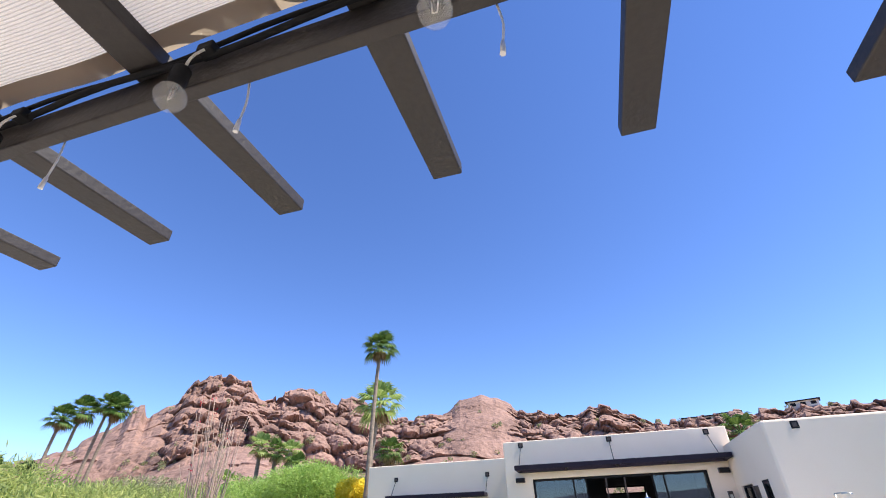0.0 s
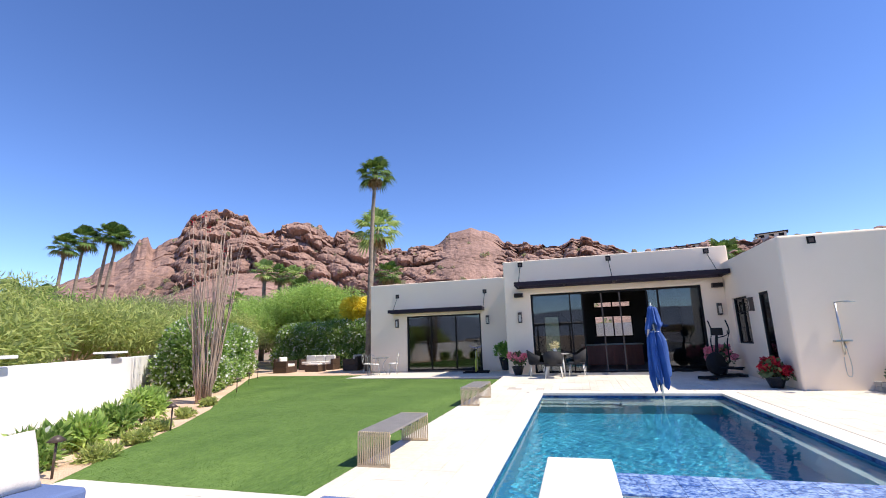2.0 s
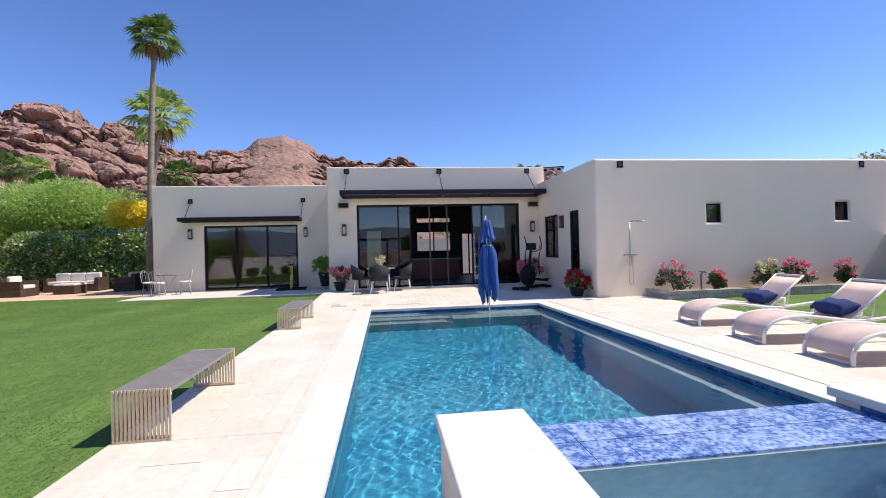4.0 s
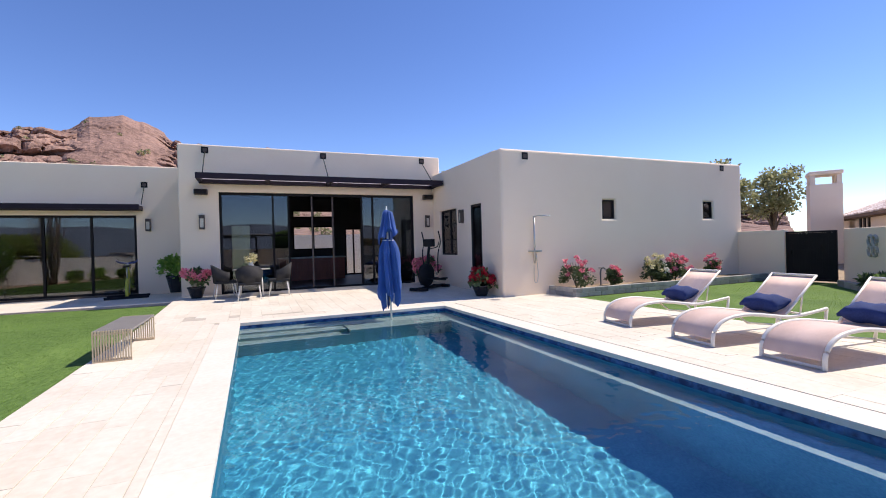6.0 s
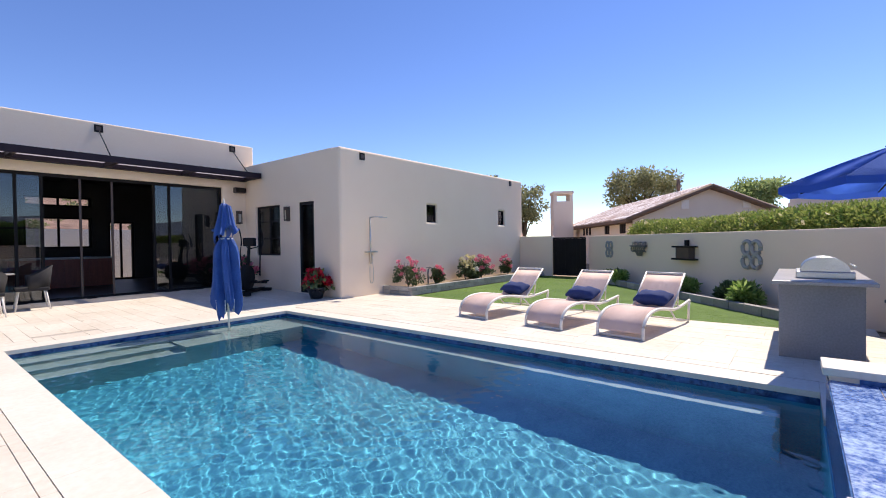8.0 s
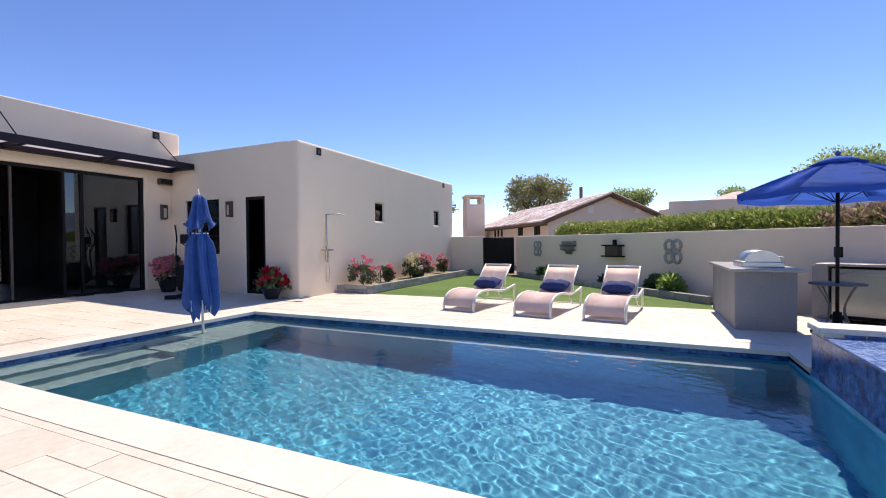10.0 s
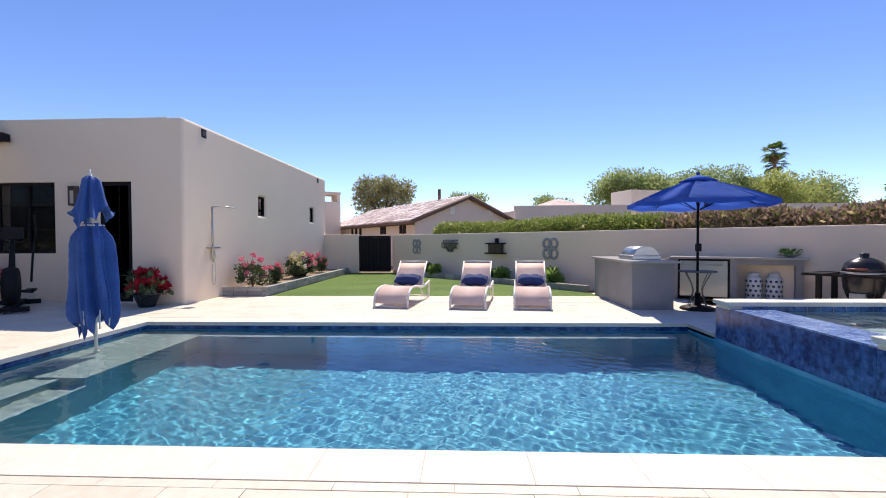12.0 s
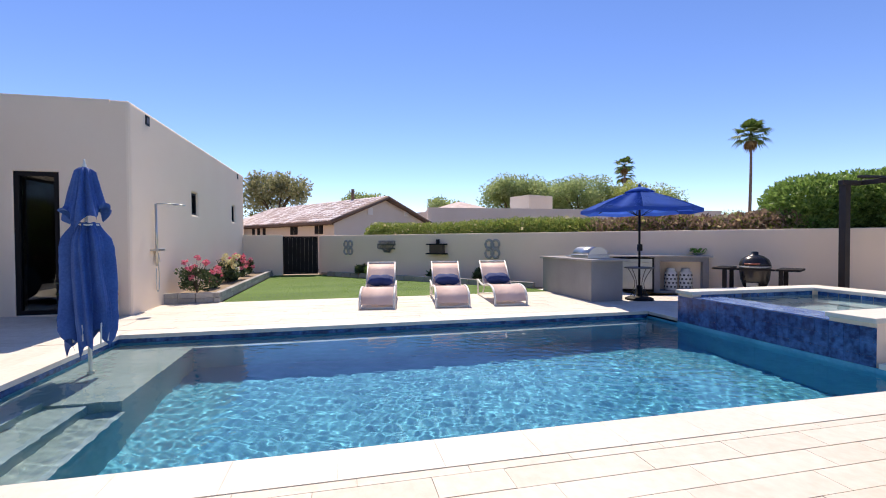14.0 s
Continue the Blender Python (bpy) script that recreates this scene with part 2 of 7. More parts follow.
DRY_LEAF = leafy("dry_palm_leaf", (0.16, 0.10, 0.045), (0.34, 0.24, 0.12), 0.8, 0.15)
MESQUITE_LEAF = leafy("mesquite_leaf", (0.27, 0.42, 0.085), (0.52, 0.66, 0.20), 0.5, 0.5)
# leaf tone paled to carry the haze over the far trees
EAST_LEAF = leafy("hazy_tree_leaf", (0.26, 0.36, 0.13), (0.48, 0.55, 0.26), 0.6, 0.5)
ROSE_LEAF = leafy("rose_leaf", (0.045, 0.075, 0.03), (0.15, 0.20, 0.085), 0.45, 0.25)
OLEANDER_LEAF = leafy("oleander_leaf", (0.13, 0.25, 0.045), (0.44, 0.57, 0.18), 0.4, 0.5)
DRY_HEDGE = leafy("dry_hedge_leaf", (0.24, 0.16, 0.11), (0.46, 0.34, 0.25), 0.7, 0.3)
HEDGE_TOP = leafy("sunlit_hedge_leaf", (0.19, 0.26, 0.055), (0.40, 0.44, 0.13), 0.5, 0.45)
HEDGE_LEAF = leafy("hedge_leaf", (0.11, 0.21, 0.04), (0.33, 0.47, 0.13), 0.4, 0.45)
BRIGHT_LEAF = leafy("bright_leaf", (0.14, 0.28, 0.04), (0.32, 0.48, 0.10), 0.5, 0.45)
PALO_LEAF = leafy("palo_verde_leaf", (0.28, 0.36, 0.10), (0.55, 0.58, 0.20), 0.6, 0.5)
GREY_LEAF = leafy("grey_green_leaf", (0.22, 0.24, 0.11), (0.46, 0.45, 0.25), 0.6, 0.45)
YELLOW_LEAF = leafy("yellow_bloom", (0.84, 0.62, 0.03), (0.95, 0.82, 0.10), 0.6, 0.3)
WHITE_BLOOM = leafy("white_bloom", (0.66, 0.66, 0.60), (0.85, 0.85, 0.80), 0.6, 0.3)
PINK_BLOOM = leafy("pink_bloom", (0.70, 0.14, 0.22), (0.88, 0.36, 0.42), 0.6, 0.3)
RED_BLOOM = leafy("red_bloom", (0.30, 0.006, 0.02), (0.62, 0.03, 0.06), 0.6, 0.3)
CREAM_BLOOM = leafy("cream_bloom", (0.72, 0.62, 0.28), (0.86, 0.80, 0.55), 0.6, 0.3)
DARK_WOOD = surface("dark_red_wood", (0.22, 0.052, 0.03), (0.38, 0.095, 0.055), 0.4, 12, 2, 0.1, stretch=(6, 1, 1))
# near-black tone puts the shade behind the glass into the room surfaces
DARK_ROOM = surface("room_shade_paint", (0.05, 0.045, 0.045), (0.08, 0.07, 0.07), 0.8, 20, 1)
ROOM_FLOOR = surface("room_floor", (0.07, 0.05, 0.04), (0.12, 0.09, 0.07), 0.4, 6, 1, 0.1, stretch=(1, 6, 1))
ROOF_TILE = surface("clay_tile", (0.56, 0.42, 0.36), (0.92, 0.84, 0.79), 0.9, 8, 1, 0.3, island=0.6)
NEIGHBOUR = surface("neighbour_stucco", (0.74, 0.63, 0.50), (0.84, 0.74, 0.62), 0.9, 40, 0.6, 0.2)
FASCIA = surface("brown_fascia", (0.14, 0.09, 0.06), (0.22, 0.15, 0.11), 0.8, 20, 2)
LAVA = surface("lava_rock", (0.05, 0.05, 0.058), (0.26, 0.26, 0.285), 0.9, 25, 5, 0.6, piece=0.3)
RUBBER = surface("black_rubber", (0.008, 0.008, 0.009), (0.018, 0.018, 0.02), 0.7, 40, 4, 0.1, spec=0.2)
YELLOW_PAINT = surface("yellow_paint", (0.55, 0.50, 0.05), (0.70, 0.65, 0.10), 0.4, 30, 4, 0.05)
BLUE_PAINT = surface("blue_paint", (0.03, 0.06, 0.22), (0.05, 0.09, 0.30), 0.4, 30, 4, 0.05)
GREEN_PANEL = surface("pale_green_panel", (0.52, 0.68, 0.48), (0.62, 0.78, 0.57), 0.5, 20, 1)
COPPER = surface("lamp_copper", (0.05, 0.035, 0.03), (0.10, 0.07, 0.055), 0.45, 30, 4, 0.1)
FROST = surface("frosted_glass", (0.55, 0.50, 0.40), (0.68, 0.62, 0.52), 0.3, 20, 4)
BULB_GLASS, _, _, bulb_p = shader("bulb_glass")
bulb_p.inputs["Base Color"].default_value = (0.85, 0.83, 0.78, 1)
bulb_p.inputs["Roughness"].default_value, bulb_p.inputs["Alpha"].default_value = 0.08, 0.16
CLEAR_PANEL, pn_, pl_, pp_ = shader("milky_polycarbonate")
panel_mix, panel_clear, panel_milk = (pn_.new(k) for k in ("ShaderNodeMixShader", "ShaderNodeBsdfTransparent", "ShaderNodeBsdfTranslucent"))
panel_clear.inputs[0].default_value, panel_milk.inputs[0].default_value = (0.88, 0.88, 0.90, 1), (0.62, 0.60, 0.63, 1)
panel_mix.inputs[0].default_value = 0.5
pl_.new(panel_clear.outputs[0], panel_mix.inputs[1])
pl_.new(panel_milk.outputs[0], panel_mix.inputs[2])
pl_.new(panel_mix.outputs[0], pn_["Material Output"].inputs[0])
pn_.remove(pp_)
CABLE_WHITE = surface("white_cable", (0.62, 0.60, 0.57), (0.74, 0.72, 0.70), 0.5, 30, 4)


# ---- mesh helpers ----
def box(bm, x0, x1, y0, y1, z0, z1, bevel=0.0):
    made = bmesh.ops.create_cube(bm, size=1)["verts"]
    for v in made:
        v.co = Vector((x0 + (v.co.x + 0.5) * (x1 - x0), y0 + (v.co.y + 0.5) * (y1 - y0), z0 + (v.co.z + 0.5) * (z1 - z0)))
    if bevel:
        edges = list({e for v in made for e in v.link_edges})
        bmesh.ops.bevel(bm, geom=edges, offset=bevel, segments=2, affect="EDGES", profile=0.5)


def tube(bm, points, r, n=8, r1=None):
    """A round bar along points, tapering to r1."""
    pts = [Vector(p) for p in points]
    r1 = r if r1 is None else r1
    rings = []
    for i, p in enumerate(pts):
        d = (pts[min(i + 1, len(pts) - 1)] - pts[max(i - 1, 0)]).normalized()
        side = d.cross(Vector((0, 0, 1)) if abs(d.z) < 0.9 else Vector((1, 0, 0))).normalized()
        up = side.cross(d)
        rad = r + (r1 - r) * i / max(1, len(pts) - 1)
        rings.append([bm.verts.new(p + rad * (math.cos(2 * math.pi * k / n) * side + math.sin(2 * math.pi * k / n) * up)) for k in range(n)])
    for a, b in zip(rings, rings[1:]):
        for k in range(n):
            f = bm.faces.new((a[k], a[(k + 1) % n], b[(k + 1) % n], b[k]))
            f.smooth = True
    bm.faces.new(rings[0][::-1])
    bm.faces.new(rings[-1])


def lathe(bm, profile, n=20, at=(0, 0, 0), fold=0.0, folds=8, phase=0.0):
    """A turned body from (radius, height) pairs; fold ripples the radius."""
    rings = []
    for r, z in profile:
        rings.append([bm.verts.new((at[0] + r * (1 + fold * math.cos(folds * a + phase)) * math.cos(a), at[1] + r * (1 + fold * math.cos(folds * a + phase)) * math.sin(a), at[2] + z)) for a in (2 * math.pi * k / n for k in range(n))])
    for a, b in zip(rings, rings[1:]):
        for k in range(n):
            f = bm.faces.new((a[k], a[(k + 1) % n], b[(k + 1) % n], b[k]))
            f.smooth = True
    if profile[0][0] > 1e-4:
        bm.faces.new(rings[0][::-1])
    if profile[-1][0] > 1e-4:
        bm.faces.new(rings[-1])


def prism(bm, outline, z0, z1):
    low = [bm.verts.new((x, y, z0)) for x, y in outline]
    top = [bm.verts.new((x, y, z1)) for x, y in outline]
    n = len(outline)
    for k in range(n):
        bm.faces.new((low[k], low[(k + 1) % n], top[(k + 1) % n], top[k]))
    bm.faces.new(low[::-1])
    bm.faces.new(top)


def mesh_of(name, bm, material):
    bmesh.ops.recalc_face_normals(bm, faces=bm.faces)
    me = bpy.data.meshes.new(name)
    bm.to_mesh(me)
    bm.free()
    me.materials.append(material)
    return me


def part(name, bm, material, parent, label=""):
    ob = new(name, mesh_of(name, bm, material))
    ob.parent = parent
    return tagged(ob, label)


def thing(name, x, y, z, label, category, rz=0.0, group=""):
    ob = new(name)
    ob.matrix_basis = pose(x, y, z, 0, 0, rz)
    ob.empty_display_size = 0.2
    return tagged(ob, label, category, group)


def setting(name, bm, material, label="", category=""):
    return tagged(new(name, mesh_of(name, bm, material)), label, category, "", "structure")


def boxes(*rows, bevel=0.0):
    bm = bmesh.new()
    for r in rows:
        box(bm, *r, bevel=bevel)
    return bm


def bar(points, r, n=8, r1=None):
    bm = bmesh.new()
    tube(bm, points, r, n, r1)
    return bm


def turned(profile, n=20, at=(0, 0, 0), **k):
    bm = bmesh.new()
    lathe(bm, profile, n, at, **k)
    return bm


def pierced(u0, u1, w0, w1, thick0, thick1, holes, axis, bevel=0.02, ends=True):
    """A wall along axis with openings (u0, u1, z0, z1) through it."""
    us = sorted({u0, u1, *[h[0] for h in holes], *[h[1] for h in holes]})
    ws = sorted({w0, w1, *[h[2] for h in holes], *[h[3] for h in holes]})
    solid = lambda i, j: 0 <= i < len(us) - 1 and 0 <= j < len(ws) - 1 and not any(h[0] <= us[i] < h[1] and h[2] <= ws[j] < h[3] for h in holes)
    bm = bmesh.new()
    vert = {}

    def v(i, j, t):
        if (i, j, t) not in vert:
            vert[i, j, t] = bm.verts.new((us[i], t, ws[j]) if axis == "x" else (t, us[i], ws[j]))
        return vert[i, j, t]

    for i in range(len(us) - 1):
        for j in range(len(ws) - 1):
            if not solid(i, j):
                continue
            for t in (thick0, thick1):
                bm.faces.new((v(i, j, t), v(i + 1, j, t), v(i + 1, j + 1, t), v(i, j + 1, t)))
            for di, dj, a, b in ((-1, 0, (i, j), (i, j + 1)), (1, 0, (i + 1, j), (i + 1, j + 1)), (0, -1, (i, j), (i + 1, j)), (0, 1, (i, j + 1), (i + 1, j + 1))):
                if not solid(i + di, j + dj):
                    bm.faces.new((v(*a, thick0), v(*b, thick0), v(*b, thick1), v(*a, thick1)))
    bmesh.ops.recalc_face_normals(bm, faces=bm.faces)
    if bevel:
        k, w = (1, 0) if axis == "x" else (0, 1)
        front = lambda e: all(abs(v.co[k] - thick0) < 1e-5 for v in e.verts)
        tip = lambda e: any(all(abs(v.co[w] - u) < 1e-5 for v in e.verts) for u in (u0, u1))
        sharp = [e for e in bm.edges if len(e.link_faces) == 2 and e.calc_face_angle() > 1.0 and (front(e) or all(abs(v.co.z - w1) < 1e-5 for v in e.verts)) and (ends or not tip(e))]
        bmesh.ops.bevel(bm, geom=sharp, offset=bevel, segments=3, affect="EDGES", profile=0.5)
    return bm


def cloud(name, blobs, count, size, material, rng, long=1.6, shell=0.55, lift=0.0):
    """Many single leaves in and near the skin of a union of ellipsoids (x, y, z, rx, ry, rz)."""
    w = np.array([b[3] * b[4] + b[4] * b[5] + b[3] * b[5] for b in blobs])
    pick = rng.choice(len(blobs), count, p=w / w.sum())
    c = np.array(blobs)[pick]
    d = rng.normal(size=(count, 3))
    d /= np.linalg.norm(d, axis=1)[:, None]
    r = shell + (1.08 - shell) * rng.random(count) ** 0.6
    p = c[:, :3] + d * c[:, 3:] * r[:, None]
    a = d * 0.9 + rng.normal(size=(count, 3)) * 0.8 + np.array((0, 0, lift))
    a /= np.linalg.norm(a, axis=1)[:, None]
    b = np.cross(a, rng.normal(size=(count, 3)))
    b /= np.linalg.norm(b, axis=1)[:, None]
    s = size * (0.6 + 0.8 * rng.random(count))[:, None]
    quad = np.stack((p, p + a * s * long * 0.5 + b * s * 0.5, p + a * s * long, p + a * s * long * 0.5 - b * s * 0.5), 1).reshape(-1, 3)
    me = bpy.data.meshes.new(name)
    me.vertices.add(count * 4)
    me.vertices.foreach_set("co", quad.astype(np.float32).ravel())
    me.loops.add(count * 4)
    me.loops.foreach_set("vertex_index", np.arange(count * 4, dtype=np.int32))
    me.polygons.add(count)
    me.polygons.foreach_set("loop_start", np.arange(0, count * 4, 4, dtype=np.int32))
    me.update(calc_edges=True)
    me.materials.append(material)
    return me


def leaves(name, parent, blobs, count, size, material, seed, label="", **k):
    ob = new(name, cloud(name, blobs, count, size, material, np.random.default_rng(seed), **k))
    ob.parent = parent
    return tagged(ob, label)


def line_blobs(x0, y0, x1, y1, z, rx, rz, n, seed, wob=0.25):
    rng = random.Random(seed)
    return [(x0 + (x1 - x0) * i / (n - 1) + rng.uniform(-wob, wob), y0 + (y1 - y0) * i / (n - 1) + rng.uniform(-wob, wob), z + rng.uniform(-wob, wob) * 0.5, rx * rng.uniform(0.85, 1.15), rx * rng.uniform(0.85, 1.15), rz * rng.uniform(0.9, 1.1)) for i in range(n)]


# ---- plan ----
POOL_W, POOL_E, POOL_S, POOL_N = -1.62, 2.48, 5.58, 13.76
WATER_Z, FLOOR_Z = -0.10, -1.35
SPA_W, SPA_E, SPA_S = -0.95, 1.76, 2.80
LAWN_E, DECK_E = -3.18, 5.68
HOUSE_Y, WING_X, WING_Y, LEFT_Y = 18.79, 4.30, 14.32, 21.75


def deck_z(y):
    """The terrace climbs a little to the house."""
    return 0.12 * min(1.0, max(0.0, (y - 14.4) / 4.4))


# ---- ground, with the pool's hole left open ----
bm = bmesh.new()
xs, ys = (-2500, POOL_W - 0.3, POOL_E + 0.3, 2500), (-2500, 2.5, POOL_N + 0.3, 2500)
grid = [[bm.verts.new((x, y, -0.09)) for y in ys] for x in xs]
for i in range(3):
    for j in range(3):
        if (i, j) != (1, 1):
            bm.faces.new((grid[i][j], grid[i + 1][j], grid[i + 1][j + 1], grid[i][j + 1]))
setting("ground", bm, DIRT, "bare pale desert dirt around the property", "ground")

# lawn, gravel bed, artificial turf
LAWN = [(LAWN_E, 5.55), (-6.35, 5.55), (-7.0, 6.75), (-7.9, 8.7), (-9.0, 10.6), (-10.5, 12.6), (-12.5, 15.6), (-14.6, 18.7), (-15.2, 20.3), (-9.8, 20.3), (-9.8, 18.6), (LAWN_E, 18.0)]
bm = bmesh.new()
prism(bm, LAWN, -0.085, -0.012)
lawn = setting("lawn", bm, TURF, "closely mown green lawn beside the terrace", "lawn")
bm = bmesh.new()
prism(bm, [(-5.5, 3.2), (-6.35, 5.55), (-7.0, 6.75), (-7.9, 8.7), (-9.0, 10.6), (-10.5, 12.6), (-12.5, 15.6), (-14.6, 18.7), (-15.2, 20.3), (-9.8, 20.3), (-9.8, 30), (-22, 30), (-22, 18), (-14.5, 13.6), (-7.6, 5.2), (-7.6, 3.2)], -0.085, -0.03)
setting("gravel_bed", bm, GRAVEL, "pinkish granite gravel bed with low desert shrubs", "gravel bed")
TURF_E = [(DECK_E, 5.9), (DECK_E, 13.25), (13.15, 13.25), (13.1, 11.65), (6.55, 5.9)]
bm = bmesh.new()
prism(bm, TURF_E, -0.085, -0.004)
setting("artificial_turf", bm, TURF, "bright green artificial turf by the loungers", "turf")


def inside(poly, x, y):
    odd = False
    for (x0, y0), (x1, y1) in zip(poly, poly[1:] + poly[:1]):
        if (y0 > y) != (y1 > y) and x < (x1 - x0) * (y - y0) / (y1 - y0) + x0:
            odd = not odd
    return odd


def blades(name, poly, material, count, z, seed, label):
    rng = np.random.default_rng(seed)
    lo, hi = np.min(poly, 0), np.max(poly, 0)
    p = lo + (hi - lo) * rng.random((count, 2))
    p = p[[inside(poly, x, y) for x, y in p]]
    n = len(p)
    ang = rng.random(n) * 2 * np.pi
    d = np.stack((np.cos(ang), np.sin(ang), np.zeros(n)), 1)
    h = 0.004 + 0.005 * rng.random(n)
    tip = np.stack((rng.normal(size=n) * 0.012, rng.normal(size=n) * 0.012, h), 1)
    base = np.concatenate((p, np.full((n, 1), z)), 1)
    tri = np.stack((base - d * 0.0035, base + d * 0.0035, base + tip), 1).reshape(-1, 3)
    me = bpy.data.meshes.new(name)
    me.vertices.add(n * 3)
    me.vertices.foreach_set("co", tri.astype(np.float32).ravel())
    me.loops.add(n * 3)
    me.loops.foreach_set("vertex_index", np.arange(n * 3, dtype=np.int32))
    me.polygons.add(n)
    me.polygons.foreach_set("loop_start", np.arange(0, n * 3, 3, dtype=np.int32))
    me.update(calc_edges=True)
    me.materials.append(material)
    return tagged(new(name, me), label, "grass", "", "stuff")


blades("grass", LAWN, GRASS, 420000, -0.012, 3, "short green lawn grass blades")
blades("turf_grass", TURF_E, FAKE_GRASS, 110000, -0.004, 4, "artificial turf blades in bright green")

# ---- deck bed under the pavers ----
DECK_PARTS = [(POOL_E, DECK_E, 4.3, POOL_N), (LAWN_E, POOL_W, 5.55, POOL_N), (LAWN_E, DECK_E, POOL_N, WING_Y), (LAWN_E, WING_X, WING_Y, HOUSE_Y), (SPA_E, POOL_E, 4.3, POOL_S), (-6.3, SPA_W, SPA_S, 5.55), (SPA_E, 4.3, SPA_S, 4.3), (-6.0, -2.4, -4.2, SPA_S), (-2.4, 0.1, -1.5, SPA_S), (0.1, 1.9, -0.6, SPA_S), (1.9, 3.1, 1.6, SPA_S), (DECK_E, 6.15, 4.9, 5.9)]
bm = bmesh.new()
for x0, x1, y0, y1 in DECK_PARTS:
    v = [bm.verts.new((x, y, deck_z(y) - dz)) for dz in (0.08, 0.006) for x, y in ((x0, y0), (x1, y0), (x1, y1), (x0, y1))]
    for f in ((3, 2, 1, 0), (4, 5, 6, 7), (0, 1, 5, 4), (1, 2, 6, 5), (2, 3, 7, 6), (3, 0, 4, 7)):
        bm.faces.new([v[i] for i in f])
deck = setting("terrace", bm, GROUT, "pale ivory travertine paver terrace round the pool", "terrace")

# ---- pool shell ----
bm = bmesh.new()
wall = 0.25
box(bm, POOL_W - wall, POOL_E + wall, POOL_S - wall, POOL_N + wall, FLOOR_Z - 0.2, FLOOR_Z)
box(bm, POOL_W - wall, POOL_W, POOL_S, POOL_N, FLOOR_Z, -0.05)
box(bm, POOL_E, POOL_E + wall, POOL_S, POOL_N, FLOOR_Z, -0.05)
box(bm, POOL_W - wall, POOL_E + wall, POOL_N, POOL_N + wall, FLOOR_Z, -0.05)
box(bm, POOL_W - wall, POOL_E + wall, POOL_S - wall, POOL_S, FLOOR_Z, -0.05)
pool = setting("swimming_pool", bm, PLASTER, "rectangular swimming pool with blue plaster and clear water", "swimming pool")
part("sun_shelf", boxes((0.2, POOL_E - 0.004, 12.75, POOL_N - 0.004, FLOOR_Z, -0.34)), LEDGE, pool, "shallow pale sun shelf")
for y0, y1, z in ((13.36, POOL_N - 0.004, -0.22), (13.02, 13.36, -0.40), (12.72, 13.02, -0.62)):
    st = part("step", boxes((POOL_W + 0.004, 0.196, y0, y1, FLOOR_Z, z)), LEDGE, pool)
    part("nosing", boxes((POOL_W + 0.004, 0.19, y0 - 0.006, y0 + 0.05, z, z + 0.006)), TRIM_TILE, st)
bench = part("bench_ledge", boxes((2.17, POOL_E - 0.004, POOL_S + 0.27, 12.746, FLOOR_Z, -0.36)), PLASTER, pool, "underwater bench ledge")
part("nosing", boxes((2.16, 2.25, POOL_S + 0.27, 12.74, -0.36, -0.352)), TRIM_TILE, bench, "pale tile nosing line")
# the water's skin: a sum of small wind ripples
wave = np.random.default_rng(12)
nx, ny = 280, 559
gx, gy = np.meshgrid(np.linspace(POOL_W, POOL_E, nx), np.linspace(POOL_S, POOL_N, ny), indexing="ij")
wx, wy = gx + 0.05 * np.sin(1.9 * gy + 0.6 * gx), gy + 0.06 * np.sin(2.3 * gx - 0.8 * gy)
rise = np.zeros_like(gx)
for k in range(34):
    long_, turn, lag = 0.066 * 3.2 ** wave.random(), wave.random() * 2 * math.pi, wave.random() * 2 * math.pi
    rise += 0.00015 * (long_ / 0.12) ** 1.3 * np.sin(2 * math.pi / long_ * (wx * math.cos(turn) + wy * math.sin(turn)) + lag)
calm = 0.65 + 0.35 * np.sin(0.8 * gx + 0.5 * gy) * np.sin(0.6 * gy - 1.0)
me = bpy.data.meshes.new("water")
me.from_pydata(np.stack((gx, gy, WATER_Z + rise * calm), 2).reshape(-1, 3).tolist(), [], [(i * ny + j, (i + 1) * ny + j, (i + 1) * ny + j + 1, i * ny + j + 1) for i in range(nx - 1) for j in range(ny - 1)])
me.polygons.foreach_set("use_smooth", [True] * len(me.polygons))
me.materials.append(WATER)
water = tagged(new("water", me), "clear rippled blue pool water", "water", "", "structure")
water.visible_shadow = False
water.cycles.is_caustics_caster = True
for ob in (pool, *pool.children_recursive):
    ob.cycles.is_caustics_receiver = True
sun.data.cycles.is_caustics_light = True

# ---- raised spa ----
bm = bmesh.new()
box(bm, SPA_W, -0.50, SPA_S, 5.56, -0.05, 0.40)
box(bm, 1.46, SPA_E, SPA_S, 5.56, -0.05, 0.40)
box(bm, -0.50, 1.46, SPA_S, SPA_S + 0.42, -0.05, 0.40)
box(bm, -0.50, 1.46, 5.08, 5.55, -0.5, 0.355)
spa = setting("raised_spa", bm, STUCCO, "raised square spa with a blue tiled spillway", "spa")
for r in ((SPA_W - 0.02, -0.48, SPA_S - 0.02, 5.60, 0.40, 0.455), (1.44, SPA_E + 0.02, SPA_S - 0.02, 5.60, 0.40, 0.455), (-0.478, 1.438, SPA_S - 0.02, SPA_S + 0.44, 0.40, 0.455)):
    part("coping_slab", boxes(r, bevel=0.008), COPING, spa, "smooth white stone coping slab")
part("spa_floor", boxes((-0.496, 1.456, SPA_S + 0.43, 5.076, -0.35, -0.30)), SPA_PLASTER, spa, "pale spa floor")
part("spa_seat", boxes((-0.496, 1.456, SPA_S + 0.424, SPA_S + 0.85, -0.296, -0.14), (1.1, 1.456, SPA_S + 0.854, 5.076, -0.296, -0.14)), SPA_PLASTER, spa, "blue spa seat")
